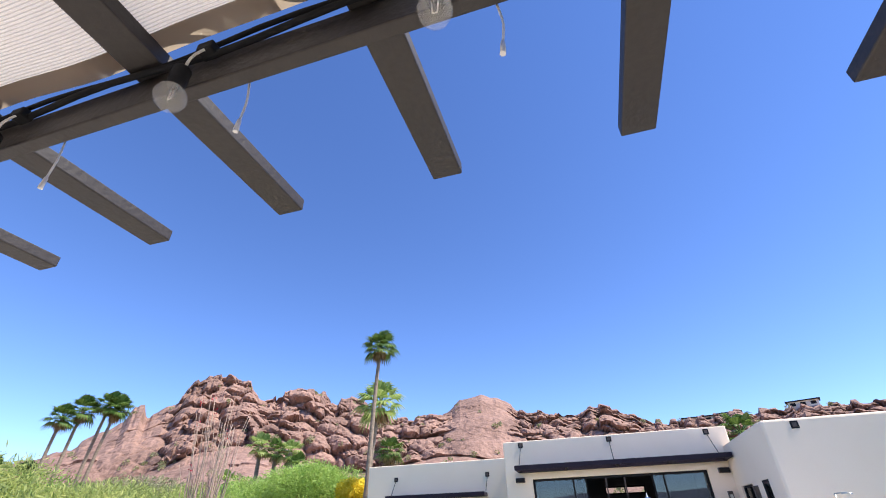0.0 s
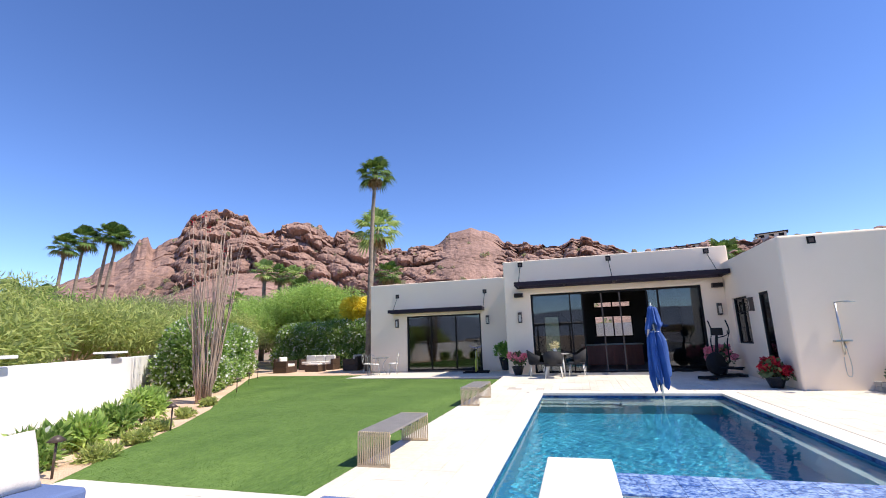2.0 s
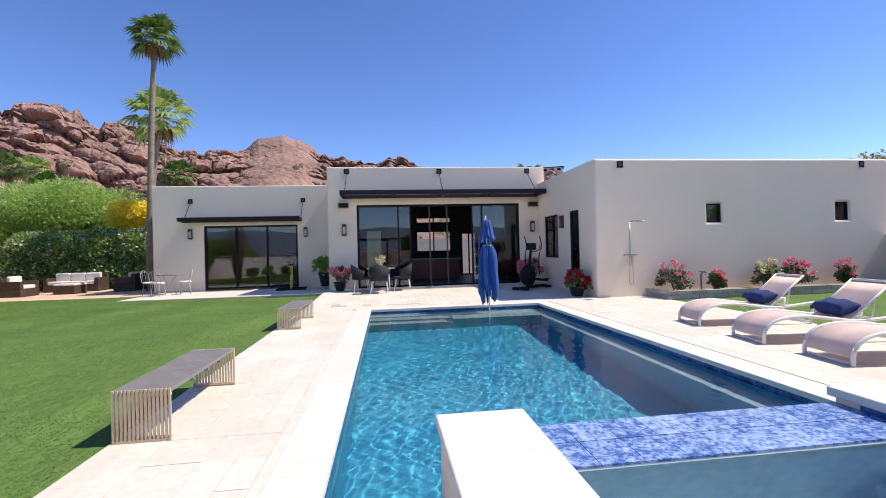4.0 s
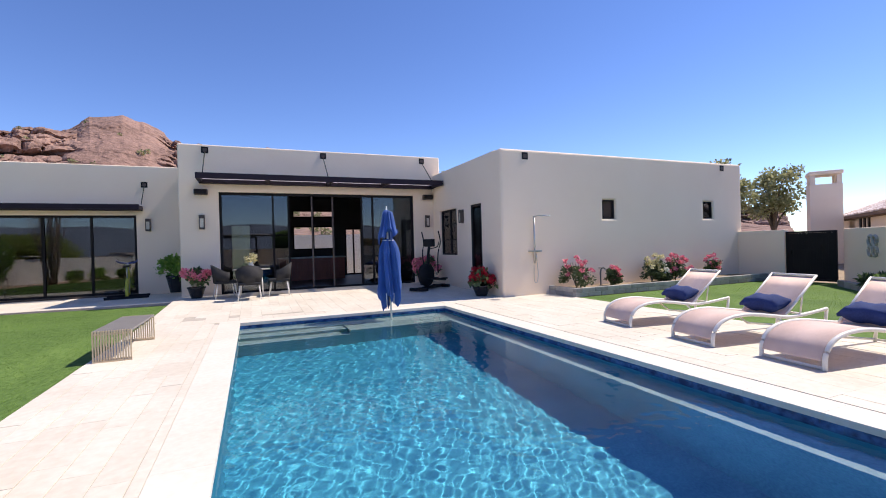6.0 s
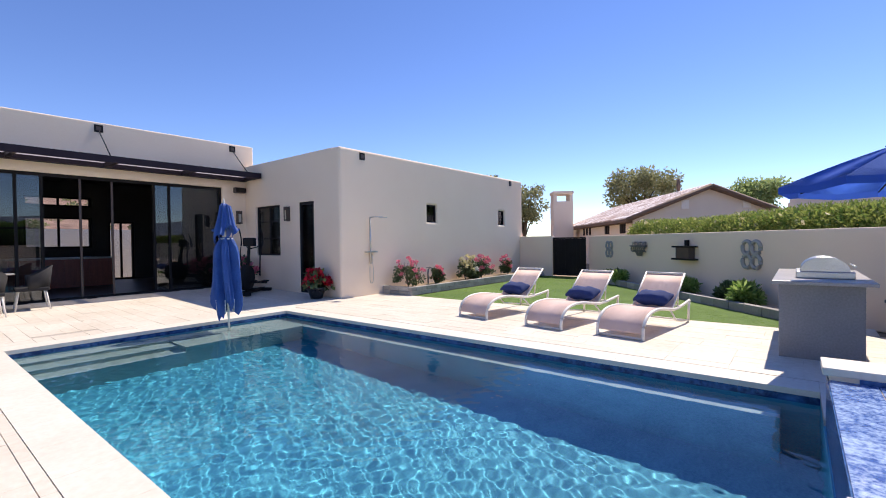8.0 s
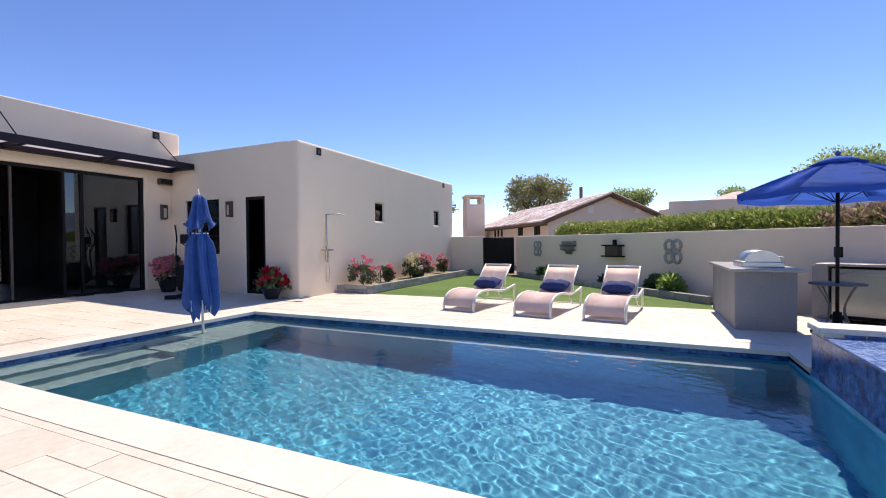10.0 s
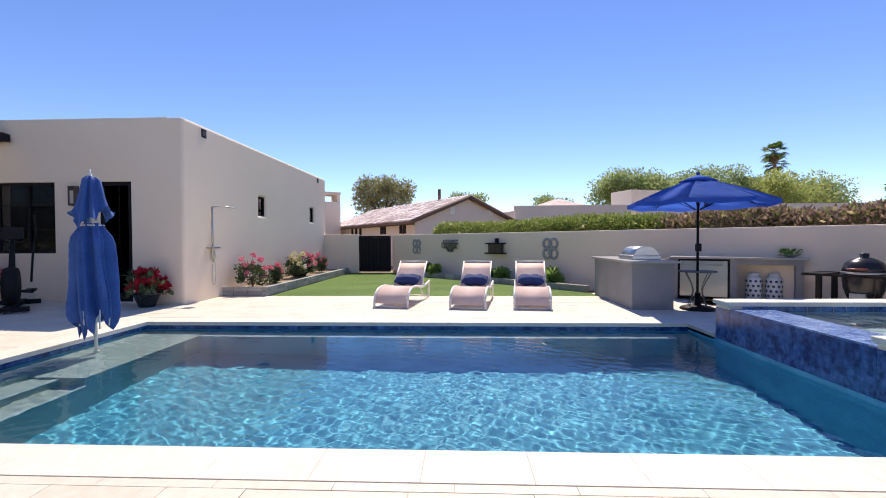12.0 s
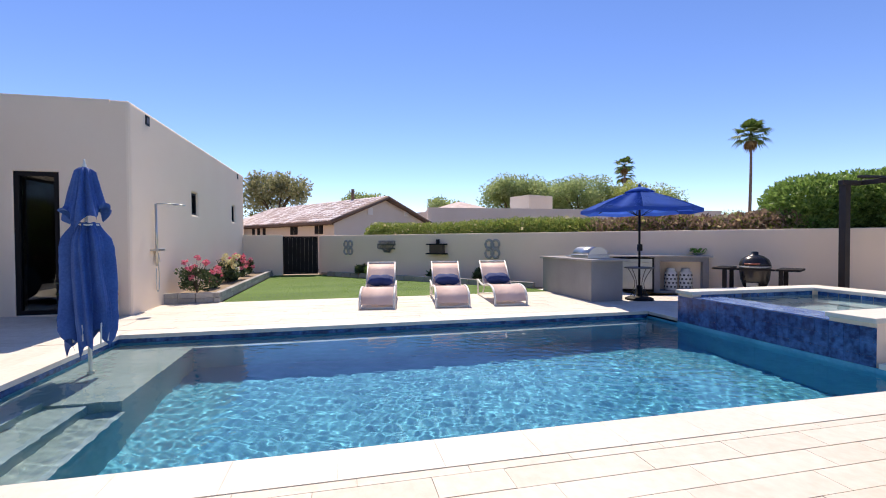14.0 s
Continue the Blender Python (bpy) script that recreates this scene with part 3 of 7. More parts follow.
part("spa_lining", boxes((-0.499, -0.49, SPA_S + 0.421, 5.079, -0.299, 0.27), (1.45, 1.459, SPA_S + 0.421, 5.079, -0.299, 0.27), (-0.489, 1.449, SPA_S + 0.421, SPA_S + 0.43, -0.299, 0.27), (-0.489, 1.449, 5.066, 5.079, -0.299, 0.352)), SPA_PLASTER, spa, "blue plaster spa lining")
bm = bmesh.new()
bm.faces.new([bm.verts.new(p) for p in ((-0.498, SPA_S + 0.422, 0.345), (1.458, SPA_S + 0.422, 0.345), (1.458, 5.078, 0.345), (-0.498, 5.078, 0.345))])
sw = part("spa_water", bm, SPA_WATER, spa, "still clear spa water")
sw.visible_shadow = False


# ---- house ----
def window_unit(name, x0, x1, z0, z1, at, axis, muntins_u=(), muntins_w=(), frame_w=0.05, depth=0.08, label="black steel window with clear panes", rail=0.03, open_bays=(), glass=None):
    """A framed window in an opening, local u along the wall."""
    th = thing(name, (x0 if axis == "x" else at), (at if axis == "x" else x0), z0, label, "window")
    if axis == "y":
        th.matrix_basis = pose(at, x0, z0, 0, 0, 90)
    w, h = x1 - x0, z1 - z0
    th["kind"] = "structure"
    fr = part("window_frame", boxes((0, frame_w, 0, depth, 0, h), (w - frame_w, w, 0, depth, 0, h), (frame_w, w - frame_w, 0, depth, h - frame_w, h), (frame_w, w - frame_w, 0, depth, 0, frame_w)), BLACK_FRAME, th)
    us = [frame_w, *muntins_u, w - frame_w]
    for u in muntins_u:
        part("mullion", boxes((u - rail, u + rail, 0.005, depth - 0.005, frame_w + 0.001, h - frame_w - 0.001)), BLACK_FRAME, th)
    for z in muntins_w:
        for a, b in zip(us, us[1:]):
            part("muntin", boxes((a + (rail if a in muntins_u else 0), b - (rail if b in muntins_u else 0), 0.01, depth - 0.01, z - rail * 0.6, z + rail * 0.6)), BLACK_FRAME, th)
    for i, (a, b) in enumerate(zip(us, us[1:])):
        if i in open_bays:
            continue
        g = part("pane", boxes((a, b, depth * 0.5 - 0.004, depth * 0.5 + 0.004, frame_w, h - frame_w)), glass or GLASS, th, "clear reflecting glass pane")
        g.visible_shadow = False
    return th


setting("wall_main", pierced(-3.17, 4.56, 0, 4.31, HOUSE_Y, HOUSE_Y + 0.3, [(-2.19, 3.60, 0.0, 3.0)], "x", 0.03), STUCCO, "smooth cream stucco main facade wall", "wall")
setting("wall_main_side_west", pierced(HOUSE_Y + 0.3, 25.5, 0, 4.31, -3.17, -2.9, [], "y", 0.0), STUCCO, "cream stucco side wall of the main block", "wall")
setting("wall_main_side_east", pierced(HOUSE_Y + 0.3, 25.5, 0, 4.31, 4.3, 4.56, [], "y", 0.0), STUCCO, "cream stucco side wall of the main block", "wall")
setting("wall_main_back", pierced(-3.17, 4.56, 0, 4.31, 25.5, 25.8, [(0.3, 2.1, 1.30, 2.37), (0.3, 2.1, 2.74, 3.08), (2.6, 3.4, 0.1, 2.25), (-2.2, -1.4, 0.1, 2.46)], "x", 0.0), DARK_ROOM, "back wall with garden windows, coloured dark for indoor shade", "wall")
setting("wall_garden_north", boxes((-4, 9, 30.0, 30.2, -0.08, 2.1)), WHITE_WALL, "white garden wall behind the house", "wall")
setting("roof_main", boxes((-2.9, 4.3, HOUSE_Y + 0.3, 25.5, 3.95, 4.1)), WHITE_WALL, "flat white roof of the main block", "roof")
setting("ceiling_main", boxes((-2.9, 4.3, HOUSE_Y + 0.3, 25.5, 3.6, 3.7)), DARK_ROOM, "plain living room ceiling, coloured dark for indoor shade", "ceiling")
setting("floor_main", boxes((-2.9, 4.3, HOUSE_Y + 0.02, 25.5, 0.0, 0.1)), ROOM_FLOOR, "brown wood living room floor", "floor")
setting("lining_main", boxes((-2.88, -2.84, HOUSE_Y + 0.32, 25.48, 0.1, 3.6), (4.24, 4.28, HOUSE_Y + 0.32, 25.48, 0.1, 3.6)), DARK_ROOM, "room lining, coloured dark for indoor shade", "wall")
setting("wall_left", pierced(-10.2, -3.171, 0, 4.14, LEFT_Y, LEFT_Y + 0.3, [(-8.32, -4.75, 0.0, 2.56)], "x", 0.03), STUCCO, "smooth cream stucco facade wall of the guest wing", "wall")
setting("wall_left_side", pierced(LEFT_Y + 0.3, 28, 0, 4.14, -10.2, -9.9, [], "y", 0.02), STUCCO, "cream stucco end wall of the guest wing", "wall")
setting("wall_left_back", boxes((-9.9, -3.18, 27.7, 28, 0, 4.14)), STUCCO, "cream stucco back wall of the guest wing", "wall")
setting("roof_left", boxes((-9.9, -3.18, LEFT_Y + 0.3, 27.7, 3.8, 3.95)), WHITE_WALL, "flat white roof of the guest wing", "roof")
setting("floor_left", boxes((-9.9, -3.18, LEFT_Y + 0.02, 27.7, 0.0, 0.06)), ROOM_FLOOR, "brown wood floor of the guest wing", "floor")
setting("lining_left", boxes((-9.88, -3.2, 25.5, 25.6, 0.06, 3.8)), DARK_ROOM, "room lining, coloured dark for indoor shade", "wall")
setting("wall_wing_south", pierced(WING_X, 13.32, -0.05, 3.68, WING_Y, WING_Y + 0.3, [(7.52, 7.96, 1.93, 2.45), (11.53, 11.96, 1.93, 2.45)], "x", 0.06), STUCCO, "smooth cream stucco wall of the side wing", "wall")
setting("wall_wing_west", pierced(WING_Y + 0.3, HOUSE_Y - 0.003, -0.05, 3.68, WING_X, WING_X + 0.3, [(16.95, 18.22, 1.02, 2.43), (15.38, 16.02, 0.06, 2.43)], "y", 0.02, False), STUCCO, "cream stucco wall of the side wing with a door", "wall")
setting("wall_wing_east", boxes((13.02, 13.32, WING_Y + 0.3, 24, -0.05, 3.68)), STUCCO, "cream stucco end wall of the side wing", "wall")
setting("wall_wing_back", boxes((4.57, 13.32, 24, 24.3, -0.05, 3.68)), STUCCO, "cream stucco back wall of the side wing", "wall")
setting("roof_wing", boxes((WING_X + 0.3, 13.02, WING_Y + 0.3, HOUSE_Y - 0.01, 3.4, 3.5), (4.57, 13.02, HOUSE_Y - 0.01, 24, 3.4, 3.5)), WHITE_WALL, "flat white roof of the side wing", "roof")
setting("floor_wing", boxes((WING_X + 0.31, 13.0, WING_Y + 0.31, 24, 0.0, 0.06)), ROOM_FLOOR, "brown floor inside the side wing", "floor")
setting("lining_wing", boxes((6.6, 6.7, WING_Y + 0.32, 23.9, 0.06, 3.3)), DARK_ROOM, "partition inside the side wing, coloured dark for indoor shade", "wall")

# sliding glass wall, window bands
w = 3.60 + 2.19
th = window_unit("window_1", -2.19, 3.60, 0.10, 3.0, HOUSE_Y + 0.06, "x", (1.42, 1.85, 4.06, 4.42), (), 0.07, 0.10, "wide black-framed sliding glass wall of the living room, open", 0.025, (2,))
window_unit("window_2", -8.32, -4.75, 0.05, 2.56, LEFT_Y + 0.06, "x", (1.19, 2.38), (), 0.07, 0.10, "wide black-framed sliding window of the guest wing", 0.03)
window_unit("window_3", 16.95, 18.22, 1.02, 2.43, WING_X + 0.14, "y", (0.6,), (0.48, 0.96), 0.05, 0.08, "black steel casement window with six panes", 0.02)
window_unit("window_4", 7.52, 7.96, 1.93, 2.45, WING_Y + 0.05, "x", (), (), 0.04, 0.08, "small square black-framed window", 0.02)
window_unit("window_5", 11.53, 11.96, 1.93, 2.45, WING_Y + 0.05, "x", (), (), 0.04, 0.08, "small square black-framed window", 0.02)
window_unit("door_1", 15.38, 16.02, 0.06, 2.43, WING_X + 0.10, "y", (), (), 0.07, 0.08, "narrow black-framed glass door of the side wing", 0.02)
for a, b, c, d in ((0.3, 2.1, 1.30, 2.37), (0.3, 2.1, 2.74, 3.08), (2.6, 3.4, 0.1, 2.25)):
    window_unit("window_back", a, b, c, d, 25.6, "x", ((b - a) / 2,), (), 0.06, 0.1, "dark framed window in the back wall of the living room", glass=CLEAR_GLASS)
window_unit("door_back", -2.2, -1.4, 0.1, 2.46, 25.6, "x", (), (), 0.05, 0.1, "dark framed glass back door of the living room", glass=CLEAR_GLASS)
for x in (0.34, 0.96):
    part("door_stile", boxes((x + 2.19 - 0.022, x + 2.19 + 0.022, 0.01, 0.06, 0.071, 2.82)), COPPER, th, "slim bronze stile of the slid-back door")


def canopy(x0, x1, y, reach, z, bays, label):
    """A flat steel canopy: fascia, side arms, cross bars, white panels, hung from the wall by rods."""
    th = thing("canopy", x0, y, z, label, "canopy")
    w = x1 - x0
    part("front_beam", boxes((0, w, -reach, -reach + 0.07, -0.07, 0.08), bevel=0.004), BRONZE, th)
    part("back_beam", boxes((0, w, -0.20, -0.002, -0.08, 0.06), bevel=0.004), BRONZE, th)
    for i in range(bays + 1):
        u = i * (w - 0.10) / bays
        part("cross_bar", boxes((u, u + 0.10, -reach + 0.071, -0.201, -0.065, 0.05)), BRONZE, th)
    for i in range(bays):
        u0, u1 = i * (w - 0.10) / bays + 0.102, (i + 1) * (w - 0.10) / bays - 0.002
        part("roof_panel", boxes((u0, u1, -reach + 0.072, -0.202, 0.02, 0.03)), CLEAR_PANEL, th, "milky clear roof panel")
    return th


canopy(-2.66, 4.26, HOUSE_Y, 1.0, 3.30, 4, "dark bronze steel canopy hung over the glass wall")
canopy(-9.05, -4.55, LEFT_Y, 0.60, 2.78, 3, "dark bronze steel canopy over the guest window")


def hanger(x, y, z, reach, drop, rod=True):
    th = thing("wall_bracket", x, y, z, "black square wall plate with a canopy rod" if rod else "black square scupper vent in the parapet", "bracket")
    # without a rod, this flat black plate stands in for the scupper's shaded hollow
    part("plate", boxes((-0.09, 0.09, -0.008, 0.0, -0.09, 0.09), bevel=0.003), BLACK_FRAME, th)
    part("hole_frame", boxes((-0.05, 0.05, -0.014, -0.009, -0.05, 0.05)), COPPER, th)
    if rod:
        part("rod", bar([(0, -0.012, -0.05), (0, -reach + 0.05, -drop)], 0.012), BLACK_FRAME, th, "thin twisted iron rod")


for x in (-2.5, 0.71, 3.92):
    hanger(x, HOUSE_Y, 4.16, 0.92, 0.78)
for x in (-8.79, -4.5):
    hanger(x, LEFT_Y, 3.54, 0.57, 0.68)
for x in (5.02, 12.40):
    hanger(x, WING_Y, 3.52, 0, 0, False)


def wall_lamp(x, y, z, rz, label="dark bronze box wall lantern with frosted glass"):
    th = thing("wall_lamp", x, y, z, label, "wall lamp", rz, "wall lanterns")
    part("back_plate", boxes((-0.07, 0.07, -0.02, 0.0, -0.2, 0.2), bevel=0.004), COPPER, th)
    part("shade", boxes((-0.065, -0.05, -0.12, -0.021, -0.19, 0.19), (0.05, 0.065, -0.12, -0.021, -0.19, 0.19), (-0.049, 0.049, -0.12, -0.105, 0.10, 0.19), (-0.049, 0.049, -0.12, -0.105, -0.19, -0.15)), COPPER, th)
    part("diffuser", boxes((-0.045, 0.045, -0.10, -0.03, -0.16, 0.12)), FROST, th, "frosted glass diffuser")


for x in (-2.62, 4.06):
    wall_lamp(x, HOUSE_Y, 2.15, 0)
for x in (-8.80, -4.42):
    wall_lamp(x, LEFT_Y, 2.25, 0)
wall_lamp(WING_X + 0.004, 16.50, 2.15, -90)


def speaker(x, y, z):
    th = thing("wall_speaker", x, y, z, "dark bronze outdoor speaker under the canopy", "speaker")
    bm = bmesh.new()
    box(bm, -0.17, 0.17, -0.16, -0.02, -0.08, 0.08, 0.02)
    part("cabinet", bm, COPPER, th)
    part("grille", boxes((-0.15, 0.15, -0.168, -0.161, -0.06, 0.06)), BLACK_FRAME, th)
    part("bracket", boxes((-0.03, 0.03, -0.02, 0.0, -0.05, 0.05)), BLACK_FRAME, th)


speaker(-2.62, HOUSE_Y, 2.98)
speaker(4.08, HOUSE_Y, 2.95)


# ---- inside the living room ----
th = thing("kitchen_island", 0.2, 23.2, 0.1, "dark red-brown wooden kitchen island inside the room", "kitchen island")
part("body", boxes((-0.6, 1.9, 0, 0.9, 0, 0.86)), DARK_WOOD, th)
part("worktop", boxes((-0.65, 1.95, -0.05, 0.95, 0.86, 0.91)), COUNTER, th, "grey stone worktop")
for i in range(4):
    part("panel", boxes((-0.56 + i * 0.61, -0.06 + i * 0.61, -0.02, -0.001, 0.08, 0.8)), DARK_WOOD, th)

th = thing("garden_screen", -2.35, 29.97, -0.08, "tall pale green garden screen behind the house", "screen")
for i in range(4):
    part("board", boxes((-0.95 + i * 0.475, -0.49 + i * 0.475, -0.04, 0.0, 0.05, 2.85), bevel=0.004), GREEN_PANEL, th)
part("rail", boxes((-0.97, 0.97, 0.001, 0.025, 2.4, 2.5)), BLACK_FRAME, th)

# ---- garden furniture by the pool ----
def strip(bm, profile, y0, y1, t):
    """A sheet of thickness t that follows (x, z) pairs from y0 to y1."""
    top = [(bm.verts.new((x, y0, z)), bm.verts.new((x, y1, z))) for x, z in profile]
    low = [(bm.verts.new((x, y0, z - t)), bm.verts.new((x, y1, z - t))) for x, z in profile]
    for i in range(len(profile) - 1):
        for q in ((top[i][0], top[i + 1][0], top[i + 1][1], top[i][1]), (low[i][1], low[i + 1][1], low[i + 1][0], low[i][0]), (top[i][0], low[i][0], low[i + 1][0], top[i + 1][0]), (top[i][1], top[i + 1][1], low[i + 1][1], low[i][1])):
            f = bm.faces.new(q)
            f.smooth = True
    for e in (0, -1):
        bm.faces.new((top[e][0], top[e][1], low[e][1], low[e][0]))


def curve(points, n=6):
    """Points smoothed by Catmull-Rom."""
    pts = [Vector(p) for p in points]
    out = []
    for i in range(len(pts) - 1):
        a, b, c, d = pts[max(i - 1, 0)], pts[i], pts[i + 1], pts[min(i + 2, len(pts) - 1)]
        for k in range(n):
            t = k / n
            out.append(0.5 * (2 * b + (c - a) * t + (2 * a - 5 * b + 4 * c - d) * t * t + (3 * b - a - 3 * c + d) * t ** 3))
    return out + [pts[-1]]


SEAT = [(0.02, 0.0, 0.10), (0.10, 0.0, 0.24), (0.30, 0.0, 0.335), (0.60, 0.0, 0.355), (0.95, 0.0, 0.315), (1.22, 0.0, 0.285)]
lounger = thing("sun_lounger", 3.84, 10.19, 0, "white-framed sun lounger with a pink sling and raised back", "sun lounger", -8, "sun loungers by the pool")
bm = bmesh.new()
strip(bm, [(p.x, p.z) for p in curve(SEAT)], -0.29, 0.29, 0.012)
part("seat_sling", bm, SLING, lounger, "woven dusty pink seat sling")
bm = bmesh.new()
strip(bm, [(1.22, 0.30), (1.40, 0.47), (1.58, 0.63), (1.74, 0.765)], -0.28, 0.28, 0.012)
part("back_sling", bm, SLING, lounger, "woven dusty pink back sling")
for s in (-1, 1):
    part("side_rail", bar(curve([(0.04, s * 0.315, 0.0), (0.05, s * 0.315, 0.14), (0.14, s * 0.315, 0.265), (0.32, s * 0.315, 0.335), (0.62, s * 0.315, 0.352), (0.98, s * 0.315, 0.31), (1.25, s * 0.315, 0.28), (1.55, s * 0.315, 0.30), (1.90, s * 0.315, 0.345)]), 0.023), WHITE_METAL, lounger)
    part("back_rail", bar([(1.20, s * 0.295, 0.285), (1.76, s * 0.295, 0.785)], 0.015), WHITE_METAL, lounger)
    part("back_leg", bar([(1.90, s * 0.315, 0.35), (1.84, s * 0.315, 0.0)], 0.019), WHITE_METAL, lounger)
    part("strut", bar([(1.05, s * 0.315, 0.29), (1.30, s * 0.315, 0.10), (1.85, s * 0.315, 0.03)], 0.014), WHITE_METAL, lounger)
    part("prop", bar([(1.55, s * 0.27, 0.58), (1.50, s * 0.27, 0.30)], 0.010), WHITE_METAL, lounger)
for x, z, r in ((0.05, 0.02, 0.016), (1.85, 0.03, 0.014), (1.76, 0.78, 0.015), (1.22, 0.275, 0.014), (1.50, 0.30, 0.012)):
    part("cross_tube", bar([(x, -0.30, z), (x, 0.30, z)], r), WHITE_METAL, lounger)
copy_thing(lounger, pose(3.70, 8.79, 0, 0, 0, -8))
copy_thing(lounger, pose(3.67, 7.64, 0, 0, 0, -7))


def pillow(bm, w, d, h):
    made = bmesh.ops.create_cube(bm, size=2)["verts"]
    bmesh.ops.subdivide_edges(bm, edges=list({e for v in made for e in v.link_edges}), cuts=7, use_grid_fill=True)
    for v in bm.verts:
        x, y, z = v.co
        k = (1 - abs(x) ** 4) * (1 - abs(y) ** 4)
        pinch = 1 - 0.04 * (1 - abs(x) ** 2) * (abs(y) > 0.99) - 0.03 * (1 - abs(y) ** 2) * (abs(x) > 0.99)
        v.co = (x * w / 2 * pinch, y * d / 2 * pinch, z * h / 2 * (0.18 + 0.82 * max(0.0, k) ** 0.5) + 0.01 * math.sin(7 * x + 3 * y))
    for f in bm.faces:
        f.smooth = True


for x, y, rz in ((3.84, 10.19, -8), (3.70, 8.79, -8), (3.67, 7.64, -7)):
    th = thing("lumbar_pillow", x + 1.24 * math.cos(radians(rz)), y + 1.24 * math.sin(radians(rz)), 0.43, "plump navy blue lumbar pillow on a sun lounger", "pillow", rz + 90, "navy lounger pillows")
    bm = bmesh.new()
    pillow(bm, 0.52, 0.27, 0.19)
    bmesh.ops.rotate(bm, verts=bm.verts, cent=(0, 0, 0), matrix=Matrix.Rotation(radians(-18), 3, "X"))
    part("cover", bm, NAVY_CLOTH, th)
    part("piping", bar([(-0.25, -0.115, 0.04), (0.25, -0.115, 0.04)], 0.006, 6), NAVY_CLOTH, th)


def slat_bench(x, y):
    th = thing("slatted_bench", x, y, 0, "long slatted bench with pale wood ends and a grey top", "bench", 0, "slatted benches beside the lawn")
    n = 15
    for i in range(n):
        u = -0.195 + 0.39 * i / (n - 1)
        part("top_slat", boxes((u - 0.008, u + 0.008, 0.012, 1.388, 0.355, 0.385), bevel=0.003), BENCH_TOP, th)
        for v in (0.0, 1.388):
            part("end_slat", boxes((u - 0.008, u + 0.008, v, v + 0.012, 0.02, 0.385)), BENCH_SLAT, th)
    for v in (0.013, 1.375):
        for z in (0.015, 0.33):
            part("end_rail", boxes((-0.203, 0.203, v, v + 0.012, z, z + 0.022)), BENCH_SLAT, th)
    for v in (0.0, 1.388):
        part("foot_rail", boxes((-0.203, 0.203, v, v + 0.012, 0.0, 0.019)), BENCH_SLAT, th)
    for v in (0.4, 0.7, 1.0):
        part("cross_rail", boxes((-0.2, 0.2, v, v + 0.03, 0.33, 0.354)), BENCH_TOP, th)


slat_bench(-3.02, 6.70)
slat_bench(-2.97, 11.45)

# closed umbrella standing on the sun shelf
th = thing("pool_umbrella", 1.15, 13.46, -0.34, "closed bright blue umbrella standing in the pool", "umbrella")
part("pole", bar([(0.03, 0, 0), (0, 0, 1.3), (-0.02, 0, 2.42)], 0.019), WHITE_METAL, th, "white metal pole")
part("base_sleeve", turned([(0.035, 0), (0.035, 0.12), (0.024, 0.13)], 12, (0.03, 0, 0)), WHITE_METAL, th)
part("finial", turned([(0.01, 0), (0.022, 0.03), (0.012, 0.06), (0.008, 0.10)], 10, (-0.02, 0, 2.38)), WHITE_METAL, th, "white turned finial")
def crumple(bm, k, amount):
    for v in bm.verts:
        n = noise.noise(Vector((v.co.x * 7 + k, v.co.y * 7, v.co.z * 3.0)))
        v.co.x *= 1 + amount * n
        v.co.y *= 1 + amount * n
        v.co.z += 0.03 * noise.noise(Vector((v.co.x * 9, v.co.y * 9 + k, 1)))
    return bm


def hem(bm, top, low, points):
    """Pull the lower edge into uneven hanging corners."""
    for v in bm.verts:
        if v.co.z < top:
            a, f = math.atan2(v.co.y, v.co.x), (top - v.co.z) / (top - low)
            v.co.z += f ** 2 * (0.16 * abs(math.sin(points * 0.5 * a + 0.4)) + 0.13 * math.sin(a * 1.0 + 0.9) * math.cos(2 * a))
    return bm


def folds(profile, n, seed, deep, swirl):
    """A furled cloth: pleats of uneven depth and width that wander as they fall."""
    rng = random.Random(seed)
    pleats = [(rng.randint(5, 8), rng.uniform(0, 6.28), 1.0), (rng.randint(10, 13), rng.uniform(0, 6.28), 0.6), (rng.randint(17, 23), rng.uniform(0, 6.28), 0.3)]
    bm = bmesh.new()
    rings = []
    for r, z in profile:
        ring = []
        for k in range(n):
            a = 2 * math.pi * k / n
            w = sum(h * math.cos(m * (a + swirl * z) + p + 0.5 * math.sin(3 * z + p)) for m, p, h in pleats) / 1.9
            rr = r * (1 + deep * w)
            ring.append(bm.verts.new((rr * math.cos(a), rr * math.sin(a), z)))
        rings.append(ring)
    for lo, hi in zip(rings, rings[1:]):
        for k in range(n):
            bm.faces.new((lo[k], lo[(k + 1) % n], hi[(k + 1) % n], hi[k])).smooth = True
    return bm


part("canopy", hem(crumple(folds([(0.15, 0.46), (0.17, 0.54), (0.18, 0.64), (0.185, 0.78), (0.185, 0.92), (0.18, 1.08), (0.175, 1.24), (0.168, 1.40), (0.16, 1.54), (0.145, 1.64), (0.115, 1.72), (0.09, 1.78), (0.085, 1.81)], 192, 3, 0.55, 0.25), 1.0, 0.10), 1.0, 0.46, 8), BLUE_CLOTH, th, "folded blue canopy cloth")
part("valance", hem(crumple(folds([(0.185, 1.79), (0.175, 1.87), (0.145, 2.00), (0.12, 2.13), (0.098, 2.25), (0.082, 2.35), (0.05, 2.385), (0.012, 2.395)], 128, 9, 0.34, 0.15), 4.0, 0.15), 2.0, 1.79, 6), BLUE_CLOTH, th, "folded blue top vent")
part("tie_strap", turned([(0.10, 1.775), (0.106, 1.785), (0.10, 1.795)], 32, fold=0.15, folds=8), WHITE_METAL, th)
rng = random.Random(5)
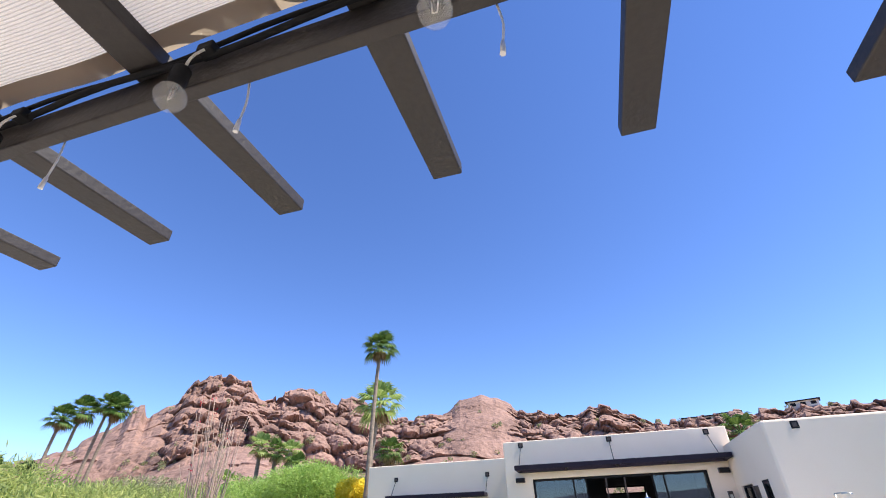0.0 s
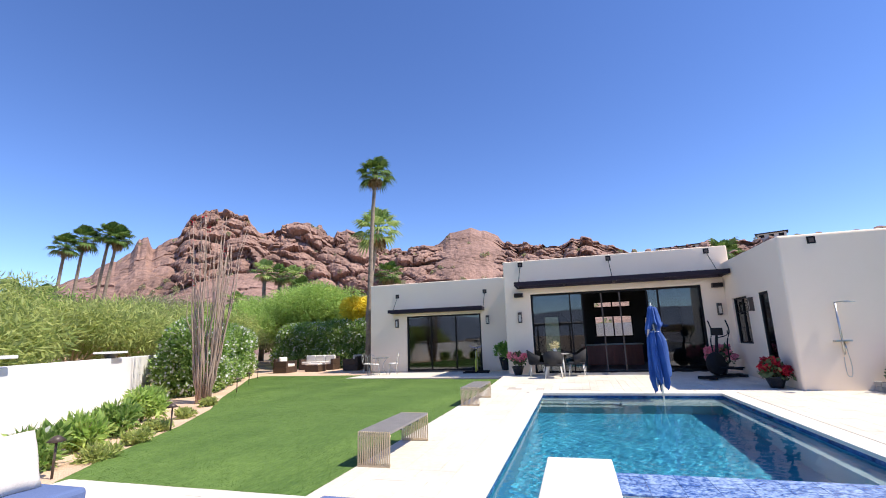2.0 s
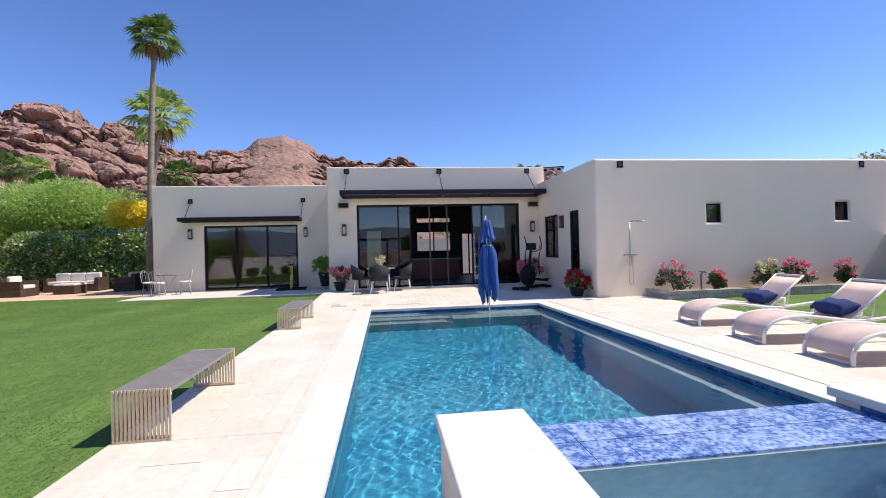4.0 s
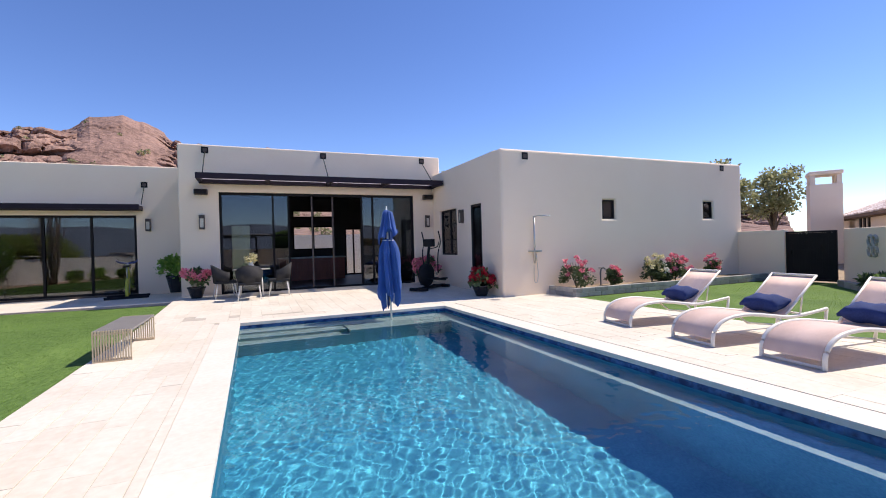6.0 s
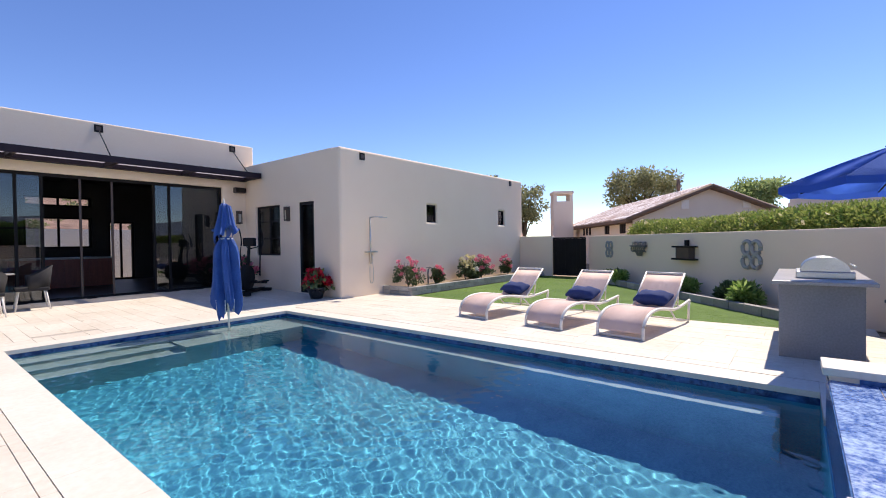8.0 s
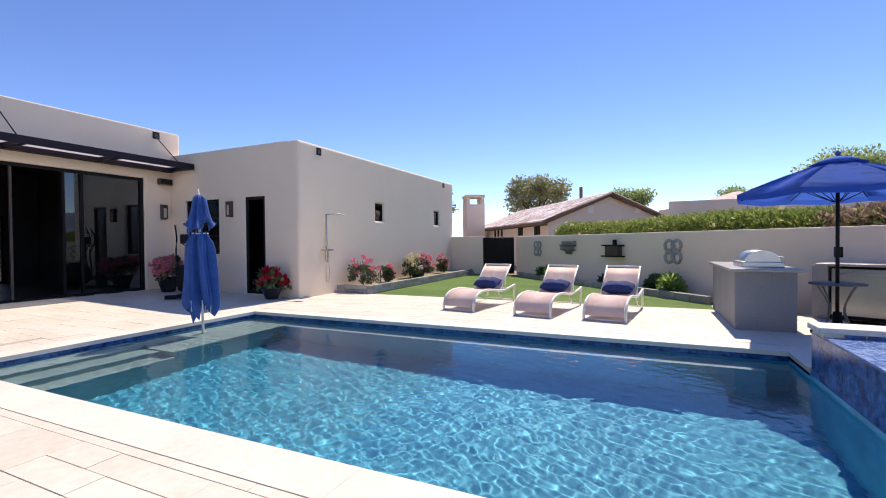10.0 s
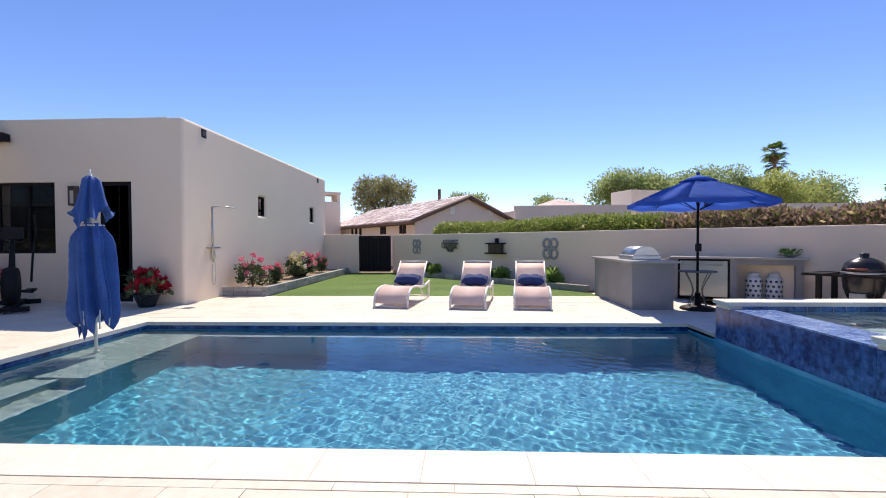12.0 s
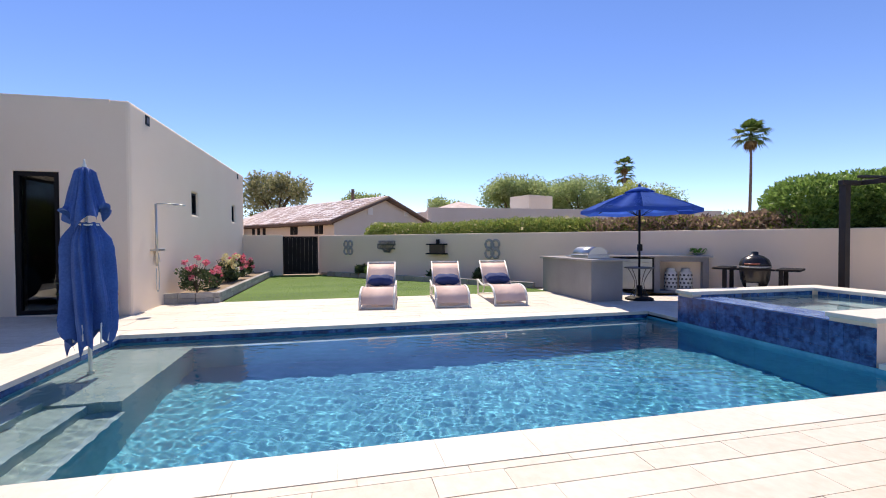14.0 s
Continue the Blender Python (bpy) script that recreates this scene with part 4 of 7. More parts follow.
for i in range(8):
    a = 2 * math.pi * i / 8 + 0.2
    r = 0.185 + rng.uniform(-0.03, 0.03)
    part("rib_end", bar([(r * math.cos(a), r * math.sin(a), 0.75), (r * 0.92 * math.cos(a), r * 0.92 * math.sin(a), 0.50 + rng.uniform(0, 0.12))], 0.008, 6), WHITE_METAL, th)

# open umbrella with stand table
th = thing("patio_umbrella", 3.82, 4.74, 0, "open royal blue patio umbrella over an iron stand", "umbrella")
part("base_plate", turned([(0.28, 0), (0.28, 0.03), (0.22, 0.06), (0.06, 0.08), (0.045, 0.30)], 28), BLACK_FRAME, th, "round dark iron base")
part("pole", bar([(0, 0, 0.05), (0, 0, 2.36)], 0.022), BLACK_FRAME, th)
part("crank_box", boxes((-0.04, 0.04, -0.05, 0.03, 1.02, 1.16), bevel=0.01), BLACK_FRAME, th)
part("finial", turned([(0.02, 2.36), (0.035, 2.39), (0.0, 2.43)], 12), BLUE_CLOTH, th)
N8, R8 = 8, 1.18
for i in range(N8):
    bm = bmesh.new()
    a0, a1 = 2 * math.pi * i / N8 + 0.2, 2 * math.pi * (i + 1) / N8 + 0.2
    rows = []
    for k in range(6):
        f = 0.16 + 0.84 * k / 5
        z = 2.30 - 0.42 * f ** 1.25
        p0, p1 = Vector((R8 * f * math.cos(a0), R8 * f * math.sin(a0), z)), Vector((R8 * f * math.cos(a1), R8 * f * math.sin(a1), z))
        m = (p0 + p1) / 2 - Vector((0, 0, 0.03 * f))
        rows.append([bm.verts.new(p) for p in (p0, m, p1)])
    for r0, r1 in zip(rows, rows[1:]):
        for k in range(2):
            bm.faces.new((r0[k], r0[k + 1], r1[k + 1], r1[k])).smooth = True
    e0, e1, e2 = [v.co.copy() for v in rows[-1]]
    low = [bm.verts.new(p - Vector((0, 0, 0.07))) for p in (e0, e1, e2)]
    for k in range(2):
        bm.faces.new((rows[-1][k], rows[-1][k + 1], low[k + 1], low[k]))
    bmesh.ops.solidify(bm, geom=bm.faces[:], thickness=0.004)
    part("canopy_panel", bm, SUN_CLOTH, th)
    part("rib", bar([(0.05 * math.cos(a0), 0.05 * math.sin(a0), 2.26), (R8 * 0.98 * math.cos(a0), R8 * 0.98 * math.sin(a0), 1.865)], 0.008, 6), BLACK_FRAME, th)
    part("strut", bar([(0.04 * math.cos(a0), 0.04 * math.sin(a0), 1.75), (0.6 * math.cos(a0), 0.6 * math.sin(a0), 2.045)], 0.006, 6), BLACK_FRAME, th)
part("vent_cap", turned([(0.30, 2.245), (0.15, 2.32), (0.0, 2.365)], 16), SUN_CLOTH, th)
part("ring_table", turned([(0.05, 0.66), (0.30, 0.66), (0.30, 0.68), (0.05, 0.68)], 28), IRON, th, "small round iron table ring")
for i in range(4):
    a = math.pi / 2 * i + 0.4
    part("table_leg", bar(curve([(0.26 * math.cos(a), 0.26 * math.sin(a), 0.655), (0.10 * math.cos(a), 0.10 * math.sin(a), 0.35), (0.20 * math.cos(a), 0.20 * math.sin(a), 0.05)]), 0.009, 6), IRON, th)

# ---- barbecue island ----
th = thing("barbecue_island", 3.71, 5.14, 0, "grey plastered barbecue island with a stone counter", "kitchen island")
part("body", boxes((0.04, 2.25, 0.04, 0.76, -0.01, 0.82), bevel=0.01), GREY_STUCCO, th)
part("worktop", boxes((-0.06, 2.30, -0.05, 0.82, 0.82, 0.86), bevel=0.008), COUNTER, th, "grey stone worktop slab")
part("access_door", boxes((0.6, 1.2, -0.0, 0.038, 0.15, 0.7)), STEEL, th, "brushed steel access door")
th = thing("built_in_grill", 4.49, 5.49, 0.86, "stainless steel gas grill set into the counter", "grill")
part("body", boxes((-0.36, 0.36, -0.26, 0.26, 0, 0.08), bevel=0.01), STEEL, th)
bm = bmesh.new()
lathe(bm, [(0.22, -0.34), (0.22, 0.34)], 20)
bmesh.ops.rotate(bm, verts=bm.verts, cent=(0, 0, 0), matrix=Matrix.Rotation(math.pi / 2, 3, "Y"))
for v in bm.verts:
    v.co.z = max(v.co.z, 0) * 0.75 + 0.081
part("lid", bm, STEEL, th, "rounded steel hood")
part("handle", bar([(-0.28, -0.26, 0.14), (0.28, -0.26, 0.14)], 0.012), STEEL, th)
C_ROT = -28.9
C_AT = pose(4.17, 2.66, 0, 0, 0, C_ROT)


def on_counter(x, y):
    p = C_AT @ Vector((x, y, 0))
    return p.x, p.y


th = thing("back_counter", 4.17, 2.66, 0, "grey plastered outdoor counter with an open cabinet", "counter", C_ROT)
for y0, y1 in ((0.0, 0.12), (1.02, 1.14), (2.05, 2.25)):
    part("side_panel", boxes((0.05, 0.70, y0, y1, 0, 0.84)), GREY_STUCCO, th)
for y0, y1 in ((0.121, 1.019), (1.141, 2.049)):
    part("back_panel", boxes((0.63, 0.70, y0, y1, 0, 0.84)), GREY_STUCCO, th)
part("cabinet_floor", boxes((0.05, 0.629, 0.121, 1.019, 0.0, 0.05)), GREY_STUCCO, th)
part("lintel", boxes((0.05, 0.629, 0.121, 1.019, 0.74, 0.84)), GREY_STUCCO, th)
part("worktop", boxes((0.0, 0.75, -0.08, 2.2, 0.841, 0.88), bevel=0.008), COUNTER, th, "grey stone worktop slab")
fr = thing("outdoor_fridge", *on_counter(0.10, 1.15), 0.0, "stainless steel fridge built into the counter", "fridge", C_ROT)
part("body", boxes((0.0, 0.50, 0.0, 0.89, 0.02, 0.82)), BLACK_FRAME, fr)
d = part("door", boxes((-0.04, -0.002, 0.03, 0.86, 0.08, 0.80), bevel=0.006), STEEL, fr, "brushed steel door")
part("handle", bar([(-0.07, 0.10, 0.72), (-0.07, 0.80, 0.72)], 0.010), STEEL, d)
for v_ in (0.42, 0.74):
    th = thing("garden_stool", *on_counter(0.30, v_), 0.05, "white pierced ceramic garden stool in the cabinet", "stool", 0, "white ceramic stools")
    part("body", turned([(0.12, 0), (0.135, 0.03), (0.14, 0.22), (0.135, 0.42), (0.12, 0.45), (0.095, 0.455), (0.095, 0.50), (0.085, 0.52), (0.0, 0.525)], 24), WHITE_CERAMIC, th)
    # dark discs on the solid body draw the shade inside pierced holes
    for i in range(40):
        a, z = 2 * math.pi * (i % 10) / 10 + 0.31 * (i // 10), 0.09 + 0.092 * (i // 10)
        bm = bmesh.new()
        lathe(bm, [(0.026, 0.0), (0.024, 0.004)], 8)
        bmesh.ops.rotate(bm, verts=bm.verts, cent=(0, 0, 0), matrix=Matrix.Rotation(math.pi / 2, 3, "Y"))
        bmesh.ops.translate(bm, verts=bm.verts, vec=(0.1375, 0, z))
        bmesh.ops.rotate(bm, verts=bm.verts, cent=(0, 0, 0), matrix=Matrix.Rotation(a, 3, "Z"))
        part("opening", bm, HOLE_SHADE, th)
th = thing("succulent_bowl", *on_counter(0.35, 0.15), 0.88, "low bowl of grey green succulents on the counter", "plant")
part("bowl", turned([(0.10, 0), (0.17, 0.05), (0.16, 0.05), (0.0, 0.03)], 20), GREY_STUCCO, th)
leaves("foliage", th, [(0, 0, 0.08, 0.16, 0.16, 0.06)], 220, 0.05, BRIGHT_LEAF, 41, lift=1.0)
th = thing("grill_tools", 5.37, 5.44, 0.86, "small steel tool tray on the counter", "tray")
part("tray", boxes((-0.12, 0.12, -0.09, 0.09, 0, 0.03), bevel=0.006), STEEL, th)

th = thing("kamado_grill", 3.24, 2.43, 0, "black egg-shaped charcoal grill in a dark table", "grill", -58)
part("table_top", boxes((-0.38, 0.38, -0.78, -0.40, 0.62, 0.66), (-0.38, 0.38, 0.40, 0.70, 0.62, 0.66), (-0.38, -0.372, -0.399, 0.399, 0.62, 0.66), bevel=0.004), BLACK_FRAME, th)
for x in (-0.30, 0.30):
    for y in (-0.48, 0.48):
        part("leg", boxes((x - 0.035, x + 0.035, y - 0.035, y + 0.035, 0, 0.618)), BLACK_FRAME, th)
part("lower_shelf", boxes((-0.32, 0.32, -0.44, 0.44, 0.16, 0.19)), BLACK_FRAME, th)
part("firebox", turned([(0.13, 0.19), (0.20, 0.26), (0.255, 0.42), (0.275, 0.62), (0.27, 0.68)], 36), BLACK_POT, th, "glossy black ceramic firebox")
part("dome_lid", turned([(0.285, 0.685), (0.275, 0.75), (0.235, 0.84), (0.15, 0.905), (0.06, 0.93), (0.06, 0.985), (0.05, 0.995), (0.0, 1.0)], 36), BLACK_POT, th, "glossy black domed lid")
part("band", turned([(0.288, 0.665), (0.288, 0.70)], 36), STEEL, th)
part("vent_door", boxes((-0.262, -0.20, -0.10, 0.10, 0.28, 0.36)), STEEL, th, "steel draft door")
part("handle", bar(curve([(-0.27, -0.13, 0.75), (-0.35, 0, 0.75), (-0.27, 0.13, 0.75)]), 0.014), DARK_WOOD, th)

# ---- garden wall on the east, with gate ----
E0, E1 = Vector((13.4, 11.66, 0)), Vector((-2.6, -4.45, 0))
ED = (E1 - E0).normalized()
EN = Vector((ED.y, -ED.x, 0))


def along(d, off, z=0.0):
    """A point d metres along the eastern wall, off metres into the yard."""
    p = E0 + ED * d + EN * off
    return Vector((p.x, p.y, z))


E_ROT = math.degrees(math.atan2(ED.y, ED.x))
e_len = (E1 - E0).length
ob = setting("wall_garden_east", boxes((0, e_len, 0, 0.22, -0.08, 1.47), bevel=0.02), STUCCO, "cream stucco garden wall", "wall")
ob.matrix_basis = pose(E0.x, E0.y, 0, 0, 0, E_ROT)
setting("wall_gate_side", boxes((13.1, 13.32, 12.95, WING_Y - 0.003, -0.08, 1.50), bevel=0.015), STUCCO, "short cream stucco wall beside the gate", "wall")
setting("wall_south", boxes((-12, -2.5, -4.7, -4.5, -0.08, 1.5)), STUCCO, "cream stucco garden wall behind the pergola", "wall")
th = thing("garden_gate", 13.15, 11.69, 0, "solid black steel garden gate between stucco walls", "gate")
part("gate_frame", boxes((0, 0.05, 0, 0.05, 0.03, 1.44), (0, 0.05, 1.2, 1.25, 0.03, 1.44), (0, 0.05, 0.051, 1.199, 1.39, 1.44), (0, 0.05, 0.051, 1.199, 0.03, 0.08)), BLACK_FRAME, th)
for i in range(8):
    part("board", boxes((0.012, 0.036, 0.053 + i * 0.1433, 0.193 + i * 0.1433, 0.082, 1.388)), BLACK_FRAME, th)
part("latch", boxes((-0.03, 0.0, 1.1, 1.16, 0.75, 0.9)), BLACK_FRAME, th)


def wall_ring(d, z, s):
    """A grey iron quatrefoil of rings with a small lattice in its middle."""
    p = along(d, 0.02, z)
    th = thing("wall_ornament", p.x, p.y, p.z, "weathered grey iron quatrefoil ornament on the wall", "wall ornament", E_ROT)
    for cx, cz in ((-0.13, 0.16), (0.13, 0.16), (-0.13, -0.16), (0.13, -0.16)):
        ring = [(s * (cx + 0.13 * math.cos(a)), 0, s * (cz + 0.15 * math.sin(a))) for a in (2 * math.pi * k / 18 for k in range(19))]
        part("ring", bar(ring, 0.045 * s, 8), PALE_IRON, th)
    for cx in (-0.06, 0.06):
        part("bar", bar([(s * cx, 0, -0.2 * s), (s * cx, 0, 0.2 * s)], 0.014, 6), PALE_IRON, th)
    for cz in (-0.07, 0.07):
        part("bar", bar([(-0.18 * s, 0, s * cz), (0.18 * s, 0, s * cz)], 0.014, 6), PALE_IRON, th)


wall_ring(1.55, 1.02, 0.78)
wall_ring(7.36, 1.0, 0.86)
p = along(3.38, 0.02, 1.10)
th = thing("wall_ornament", p.x, p.y, p.z, "grey iron scroll shelf hung on the wall", "wall ornament", E_ROT + 180)
part("shelf", boxes((-0.36, 0.36, -0.0, 0.12, 0.02, 0.06)), IRON, th)
part("top_rail", bar([(-0.36, 0.03, 0.15), (0.36, 0.03, 0.15)], 0.014, 6), IRON, th)
for i in range(9):
    u = -0.34 + i * 0.085
    part("spindle", bar([(u, 0.03, 0.06), (u, 0.03, 0.15 + 0.02 * (i % 2))], 0.012, 6), IRON, th)
for i in range(7):
    u = -0.33 + i * 0.11
    part("scroll", bar(curve([(u, 0.05, 0.02), (u + 0.06, 0.06, -0.06), (u - 0.03, 0.05, -0.12), (u * 0.6, 0.04, -0.18 + 0.03 * abs(i - 3)), (u * 0.35, 0.02, -0.24)]), 0.018, 6), IRON, th)
for u in (-0.26, -0.02, 0.25):
    part("candle_cup", turned([(0.03, 0.09), (0.035, 0.16), (0.0, 0.16)], 10, (u, 0.06, 0)), PALE_IRON, th)
p = along(5.46, 0.02, 1.02)
th = thing("wall_ornament", p.x, p.y, p.z, "dark iron hanging lantern house on the wall", "wall ornament", E_ROT + 180)
part("roof", boxes((-0.34, 0.34, 0, 0.20, 0.10, 0.14)), BLACK_FRAME, th)
part("body", boxes((-0.24, 0.24, 0, 0.16, -0.16, 0.099)), COPPER, th)
part("shelf", boxes((-0.36, 0.36, 0, 0.20, -0.20, -0.161)), BLACK_FRAME, th)
part("hook", boxes((-0.05, 0.05, 0.0, 0.06, 0.141, 0.28)), BLACK_FRAME, th)

# planter along the side wing
planter = thing("raised_planter", 5.66, 13.28, 0, "low grey block planter along the side wing", "planter")
part("soil", boxes((0.12, 7.3, 0.12, 1.03, -0.05, 0.14)), DIRT, planter, "brown planter soil")
for i in range(19):
    for j in range(2):
        x0 = i * 0.39 - (0.195 if j else 0)
        x0, x1 = max(0.0, x0), min(7.4, x0 + 0.38)
        part("block", boxes((x0, x1, 0, 0.12, j * 0.105, j * 0.105 + 0.10), bevel=0.006), BLOCK, planter)
for i in range(3):
    for j in range(2):
        part("block", boxes((0, 0.118, 0.13 + i * 0.33, 0.45 + i * 0.33, j * 0.105, j * 0.105 + 0.10), bevel=0.006), BLOCK, planter)


def rose(x, y, z, s, bloom, seed, flowers=60, label="rose bush with pink blooms in the planter"):
    th = thing("rose_bush", x, y, z, label, "rose bush")
    rng = random.Random(seed)
    for i in range(7):
        a = rng.uniform(0, 6.28)
        part("stem", bar(curve([(0, 0, 0), (0.1 * s * math.cos(a), 0.1 * s * math.sin(a), 0.3 * s), (0.3 * s * math.cos(a), 0.3 * s * math.sin(a), 0.7 * s)], 3), 0.008, 5, 0.004), BARK, th)
    blobs = [(rng.uniform(-0.34, 0.34) * s, rng.uniform(-0.24, 0.24) * s, rng.uniform(0.14, 0.62) * s, rng.uniform(0.07, 0.17) * s, rng.uniform(0.07, 0.17) * s, rng.uniform(0.06, 0.13) * s) for _ in range(16)]
    leaves("foliage", th, blobs, 1500, 0.038, ROSE_LEAF, seed, shell=0.1, long=1.4)
    for i in range(flowers // 6):
        b = blobs[i % len(blobs)]
        c = Vector((b[0] + rng.uniform(-0.1, 0.1) * s, b[1] - rng.uniform(0, 0.16) * s, b[2] + rng.uniform(0.10, 0.34) * s))
        part("stem", bar([(b[0] * 0.8, b[1] * 0.8, b[2]), c], 0.005, 5, 0.003), BARK, th)
        leaves("bloom", th, [(*c, 0.042, 0.042, 0.034)], 34, 0.05, bloom, seed * 50 + i, long=1.0, shell=0.3)


for x, s, bl, sd, fl, lb in ((6.15, 0.95, PINK_BLOOM, 11, 70, ""), (7.35, 0.62, PINK_BLOOM, 12, 50, ""), (8.75, 0.9, CREAM_BLOOM, 13, 90, "rose bush with cream blooms in the planter"), (9.65, 0.95, PINK_BLOOM, 14, 90, ""), (11.3, 0.75, PINK_BLOOM, 15, 60, ""), (9.1, 0.6, WHITE_BLOOM, 16, 40, "low bush with white blooms in the planter")):
    rose(x, 13.85, 0.14, s, bl, sd, fl, lb or "rose bush with pink blooms in the planter")
th = thing("garden_tap", 6.85, 13.75, 0.18, "bent dark iron garden tap in the planter", "tap")
part("pipe", bar(curve([(0, 0, 0), (0, 0, 0.35), (0.05, -0.02, 0.45), (0.12, -0.03, 0.42)]), 0.02), IRON, th)
part("wheel", turned([(0.05, 0.44), (0.05, 0.46)], 14), IRON, th)

# curb and shrubs under the eastern wall
curb = thing("garden_curb", 6.55, 5.85, 0, "low grey block curb under the garden wall", "curb", math.degrees(math.atan2(5.55, 6.1)))
for i in range(20):
    part("block", boxes((i * 0.4, i * 0.4 + 0.385, 0, 0.14, -0.02, 0.15), bevel=0.008), BLOCK, curb)
bm = bmesh.new()
prism(bm, [(6.65, 5.86), (12.7, 11.35), (13.25, 11.6), (7.55, 5.86)], -0.08, 0.08)
setting("shrub_bed", bm, GRAVEL, "brown gravel bed under the garden wall", "gravel bed")


def shrub(name, x, y, z, s, mat, seed, label, count=900, leaf=0.06, bloom=None, parts=True, h=1.0):
    th = thing(name, x, y, z, label, "shrub")
    rng = random.Random(seed)
    for i in range(5):
        a = rng.uniform(0, 6.28)
        part("stem", bar([(0, 0, 0), (0.12 * s * math.cos(a), 0.12 * s * math.sin(a), 0.3 * s), (0.35 * s * math.cos(a), 0.35 * s * math.sin(a), 0.65 * s * h)], 0.010, 5, 0.004), BARK, th)
    blobs = [(rng.uniform(-0.28, 0.28) * s, rng.uniform(-0.28, 0.28) * s, rng.uniform(0.18, 0.55) * s * h, 0.24 * s, 0.24 * s, 0.22 * s * h) for _ in range(9)]
    leaves("foliage", th, blobs, int(count * 1.8), leaf * 0.5, mat, seed, shell=0.15, lift=0.6, long=3.6)
    if bloom:
        leaves("bloom", th, blobs, 40, 0.06, bloom, seed + 7, shell=0.95)
    return th


for d, off, s, sd in ((2.55, 0.4, 0.6, 21), (3.05, 0.45, 0.55, 22), (5.55, 0.4, 0.5, 23), (6.0, 0.45, 0.6, 24), (7.15, 0.4, 0.62, 25), (7.75, 0.45, 0.75, 26)):
    p = along(d, off, 0.08)
    shrub("shrub", p.x, p.y, p.z, s * 0.66, ROSE_LEAF if sd % 2 else OLEANDER_LEAF, sd, "leafy green shrub under the garden wall", 1000, 0.07)

# shower on the wing wall
th = thing("outdoor_shower", 5.21, WING_Y, 0.25, "slim chrome outdoor shower column on the wall", "shower")
part("riser", bar([(0, -0.05, 0.55), (0, -0.05, 1.74)], 0.022), STEEL, th)
part("arm", bar([(0, -0.05, 1.74), (0.05, -0.2, 1.75), (0.10, -0.42, 1.74)], 0.014), STEEL, th)
part("rain_head", turned([(0.11, 1.715), (0.11, 1.73), (0.02, 1.74)], 20, (0.10, -0.42, 0)), STEEL, th)
part("valve_shelf", boxes((-0.16, 0.16, -0.14, -0.0, 0.84, 0.88), bevel=0.005), STEEL, th)
part("hose", bar(curve([(0.03, -0.05, 0.82), (0.08, -0.06, 0.35), (0.05, -0.06, 0.08), (-0.03, -0.05, 0.12), (-0.03, -0.05, 0.5)]), 0.008), STEEL, th)
part("hand_spray", bar([(0.03, -0.06, 0.80), (0.03, -0.08, 0.62)], 0.016, 8, 0.024), STEEL, th)


# ---- pots and things by the house ----
def flower_pot(x, y, r, h, bloom, seed, label, leaf=ROSE_LEAF, spread=1.0):
    z = deck_z(y)
    th = thing("flower_pot", x, y, z, label, "potted plant")
    part("pot", turned([(0.62 * r, 0), (0.8 * r, 0.4 * h), (r, 0.86 * h), (1.08 * r, 0.9 * h), (1.08 * r, h), (0.9 * r, h), (0.85 * r, 0.88 * h), (0.0, 0.86 * h)], 28), BLACK_POT, th, "glossy black round pot")
    rng = random.Random(seed)
    blobs = [(rng.uniform(-1, 1) * r * 0.9 * spread, rng.uniform(-1, 1) * r * 0.9 * spread, h + rng.uniform(0.06, 0.32) * spread, 0.15 * spread, 0.15 * spread, 0.12 * spread) for _ in range(10)]
    leaves("foliage", th, blobs, 420 if bloom else 800, 0.07, leaf, seed, shell=0.3, lift=0.3)
    if bloom:
        for i in range(60):
            b = blobs[i % 10]
            a = rng.uniform(0, 6.28)
            leaves("bloom", th, [(b[0] + 0.13 * math.cos(a) * spread, b[1] + 0.13 * math.sin(a) * spread, b[2] + rng.uniform(0.0, 0.13), 0.055, 0.055, 0.04)], 26, 0.06, bloom, seed * 40 + i, long=1.1, shell=0.2)


flower_pot(3.96, 14.84, 0.22, 0.27, RED_BLOOM, 31, "black pot of deep red geraniums by the wing corner")
flower_pot(3.62, 17.95, 0.24, 0.36, PINK_BLOOM, 32, "black pot of pink geraniums by the glass wall", spread=1.15)
flower_pot(-2.75, 18.25, 0.21, 0.30, PINK_BLOOM, 33, "black pot of pink red geraniums against the facade")
flower_pot(-3.55, 20.6, 0.24, 0.52, None, 34, "tall black pot with a leafy green plant", BRIGHT_LEAF, 1.5)

# elliptical trainer in the shade of the wing
th = thing("elliptical_trainer", 3.38, 16.85, deck_z(17.15), "dark elliptical exercise machine beside the wing wall", "exercise machine", 38)
part("base_rail", boxes((-0.75, 0.75, -0.06, 0.06, 0.02, 0.09), (-0.72, -0.62, -0.28, -0.061, 0, 0.08), (-0.72, -0.62, 0.061, 0.28, 0, 0.08), (0.55, 0.65, -0.28, -0.061, 0, 0.08), (0.55, 0.65, 0.061, 0.28, 0, 0.08)), RUBBER, th)
bm = bmesh.new()
lathe(bm, [(0.0, -0.09), (0.30, -0.09), (0.33, 0.0), (0.30, 0.09), (0.0, 0.09)], 28)
bmesh.ops.rotate(bm, verts=bm.verts, cent=(0, 0, 0), matrix=Matrix.Rotation(math.pi / 2, 3, "X"))
bmesh.ops.translate(bm, verts=bm.verts, vec=(-0.25, 0, 0.42))
part("flywheel_cover", bm, RUBBER, th)
part("mast", bar([(-0.2, 0, 0.5), (-0.05, 0, 1.25)], 0.05, 10, 0.035), RUBBER, th)
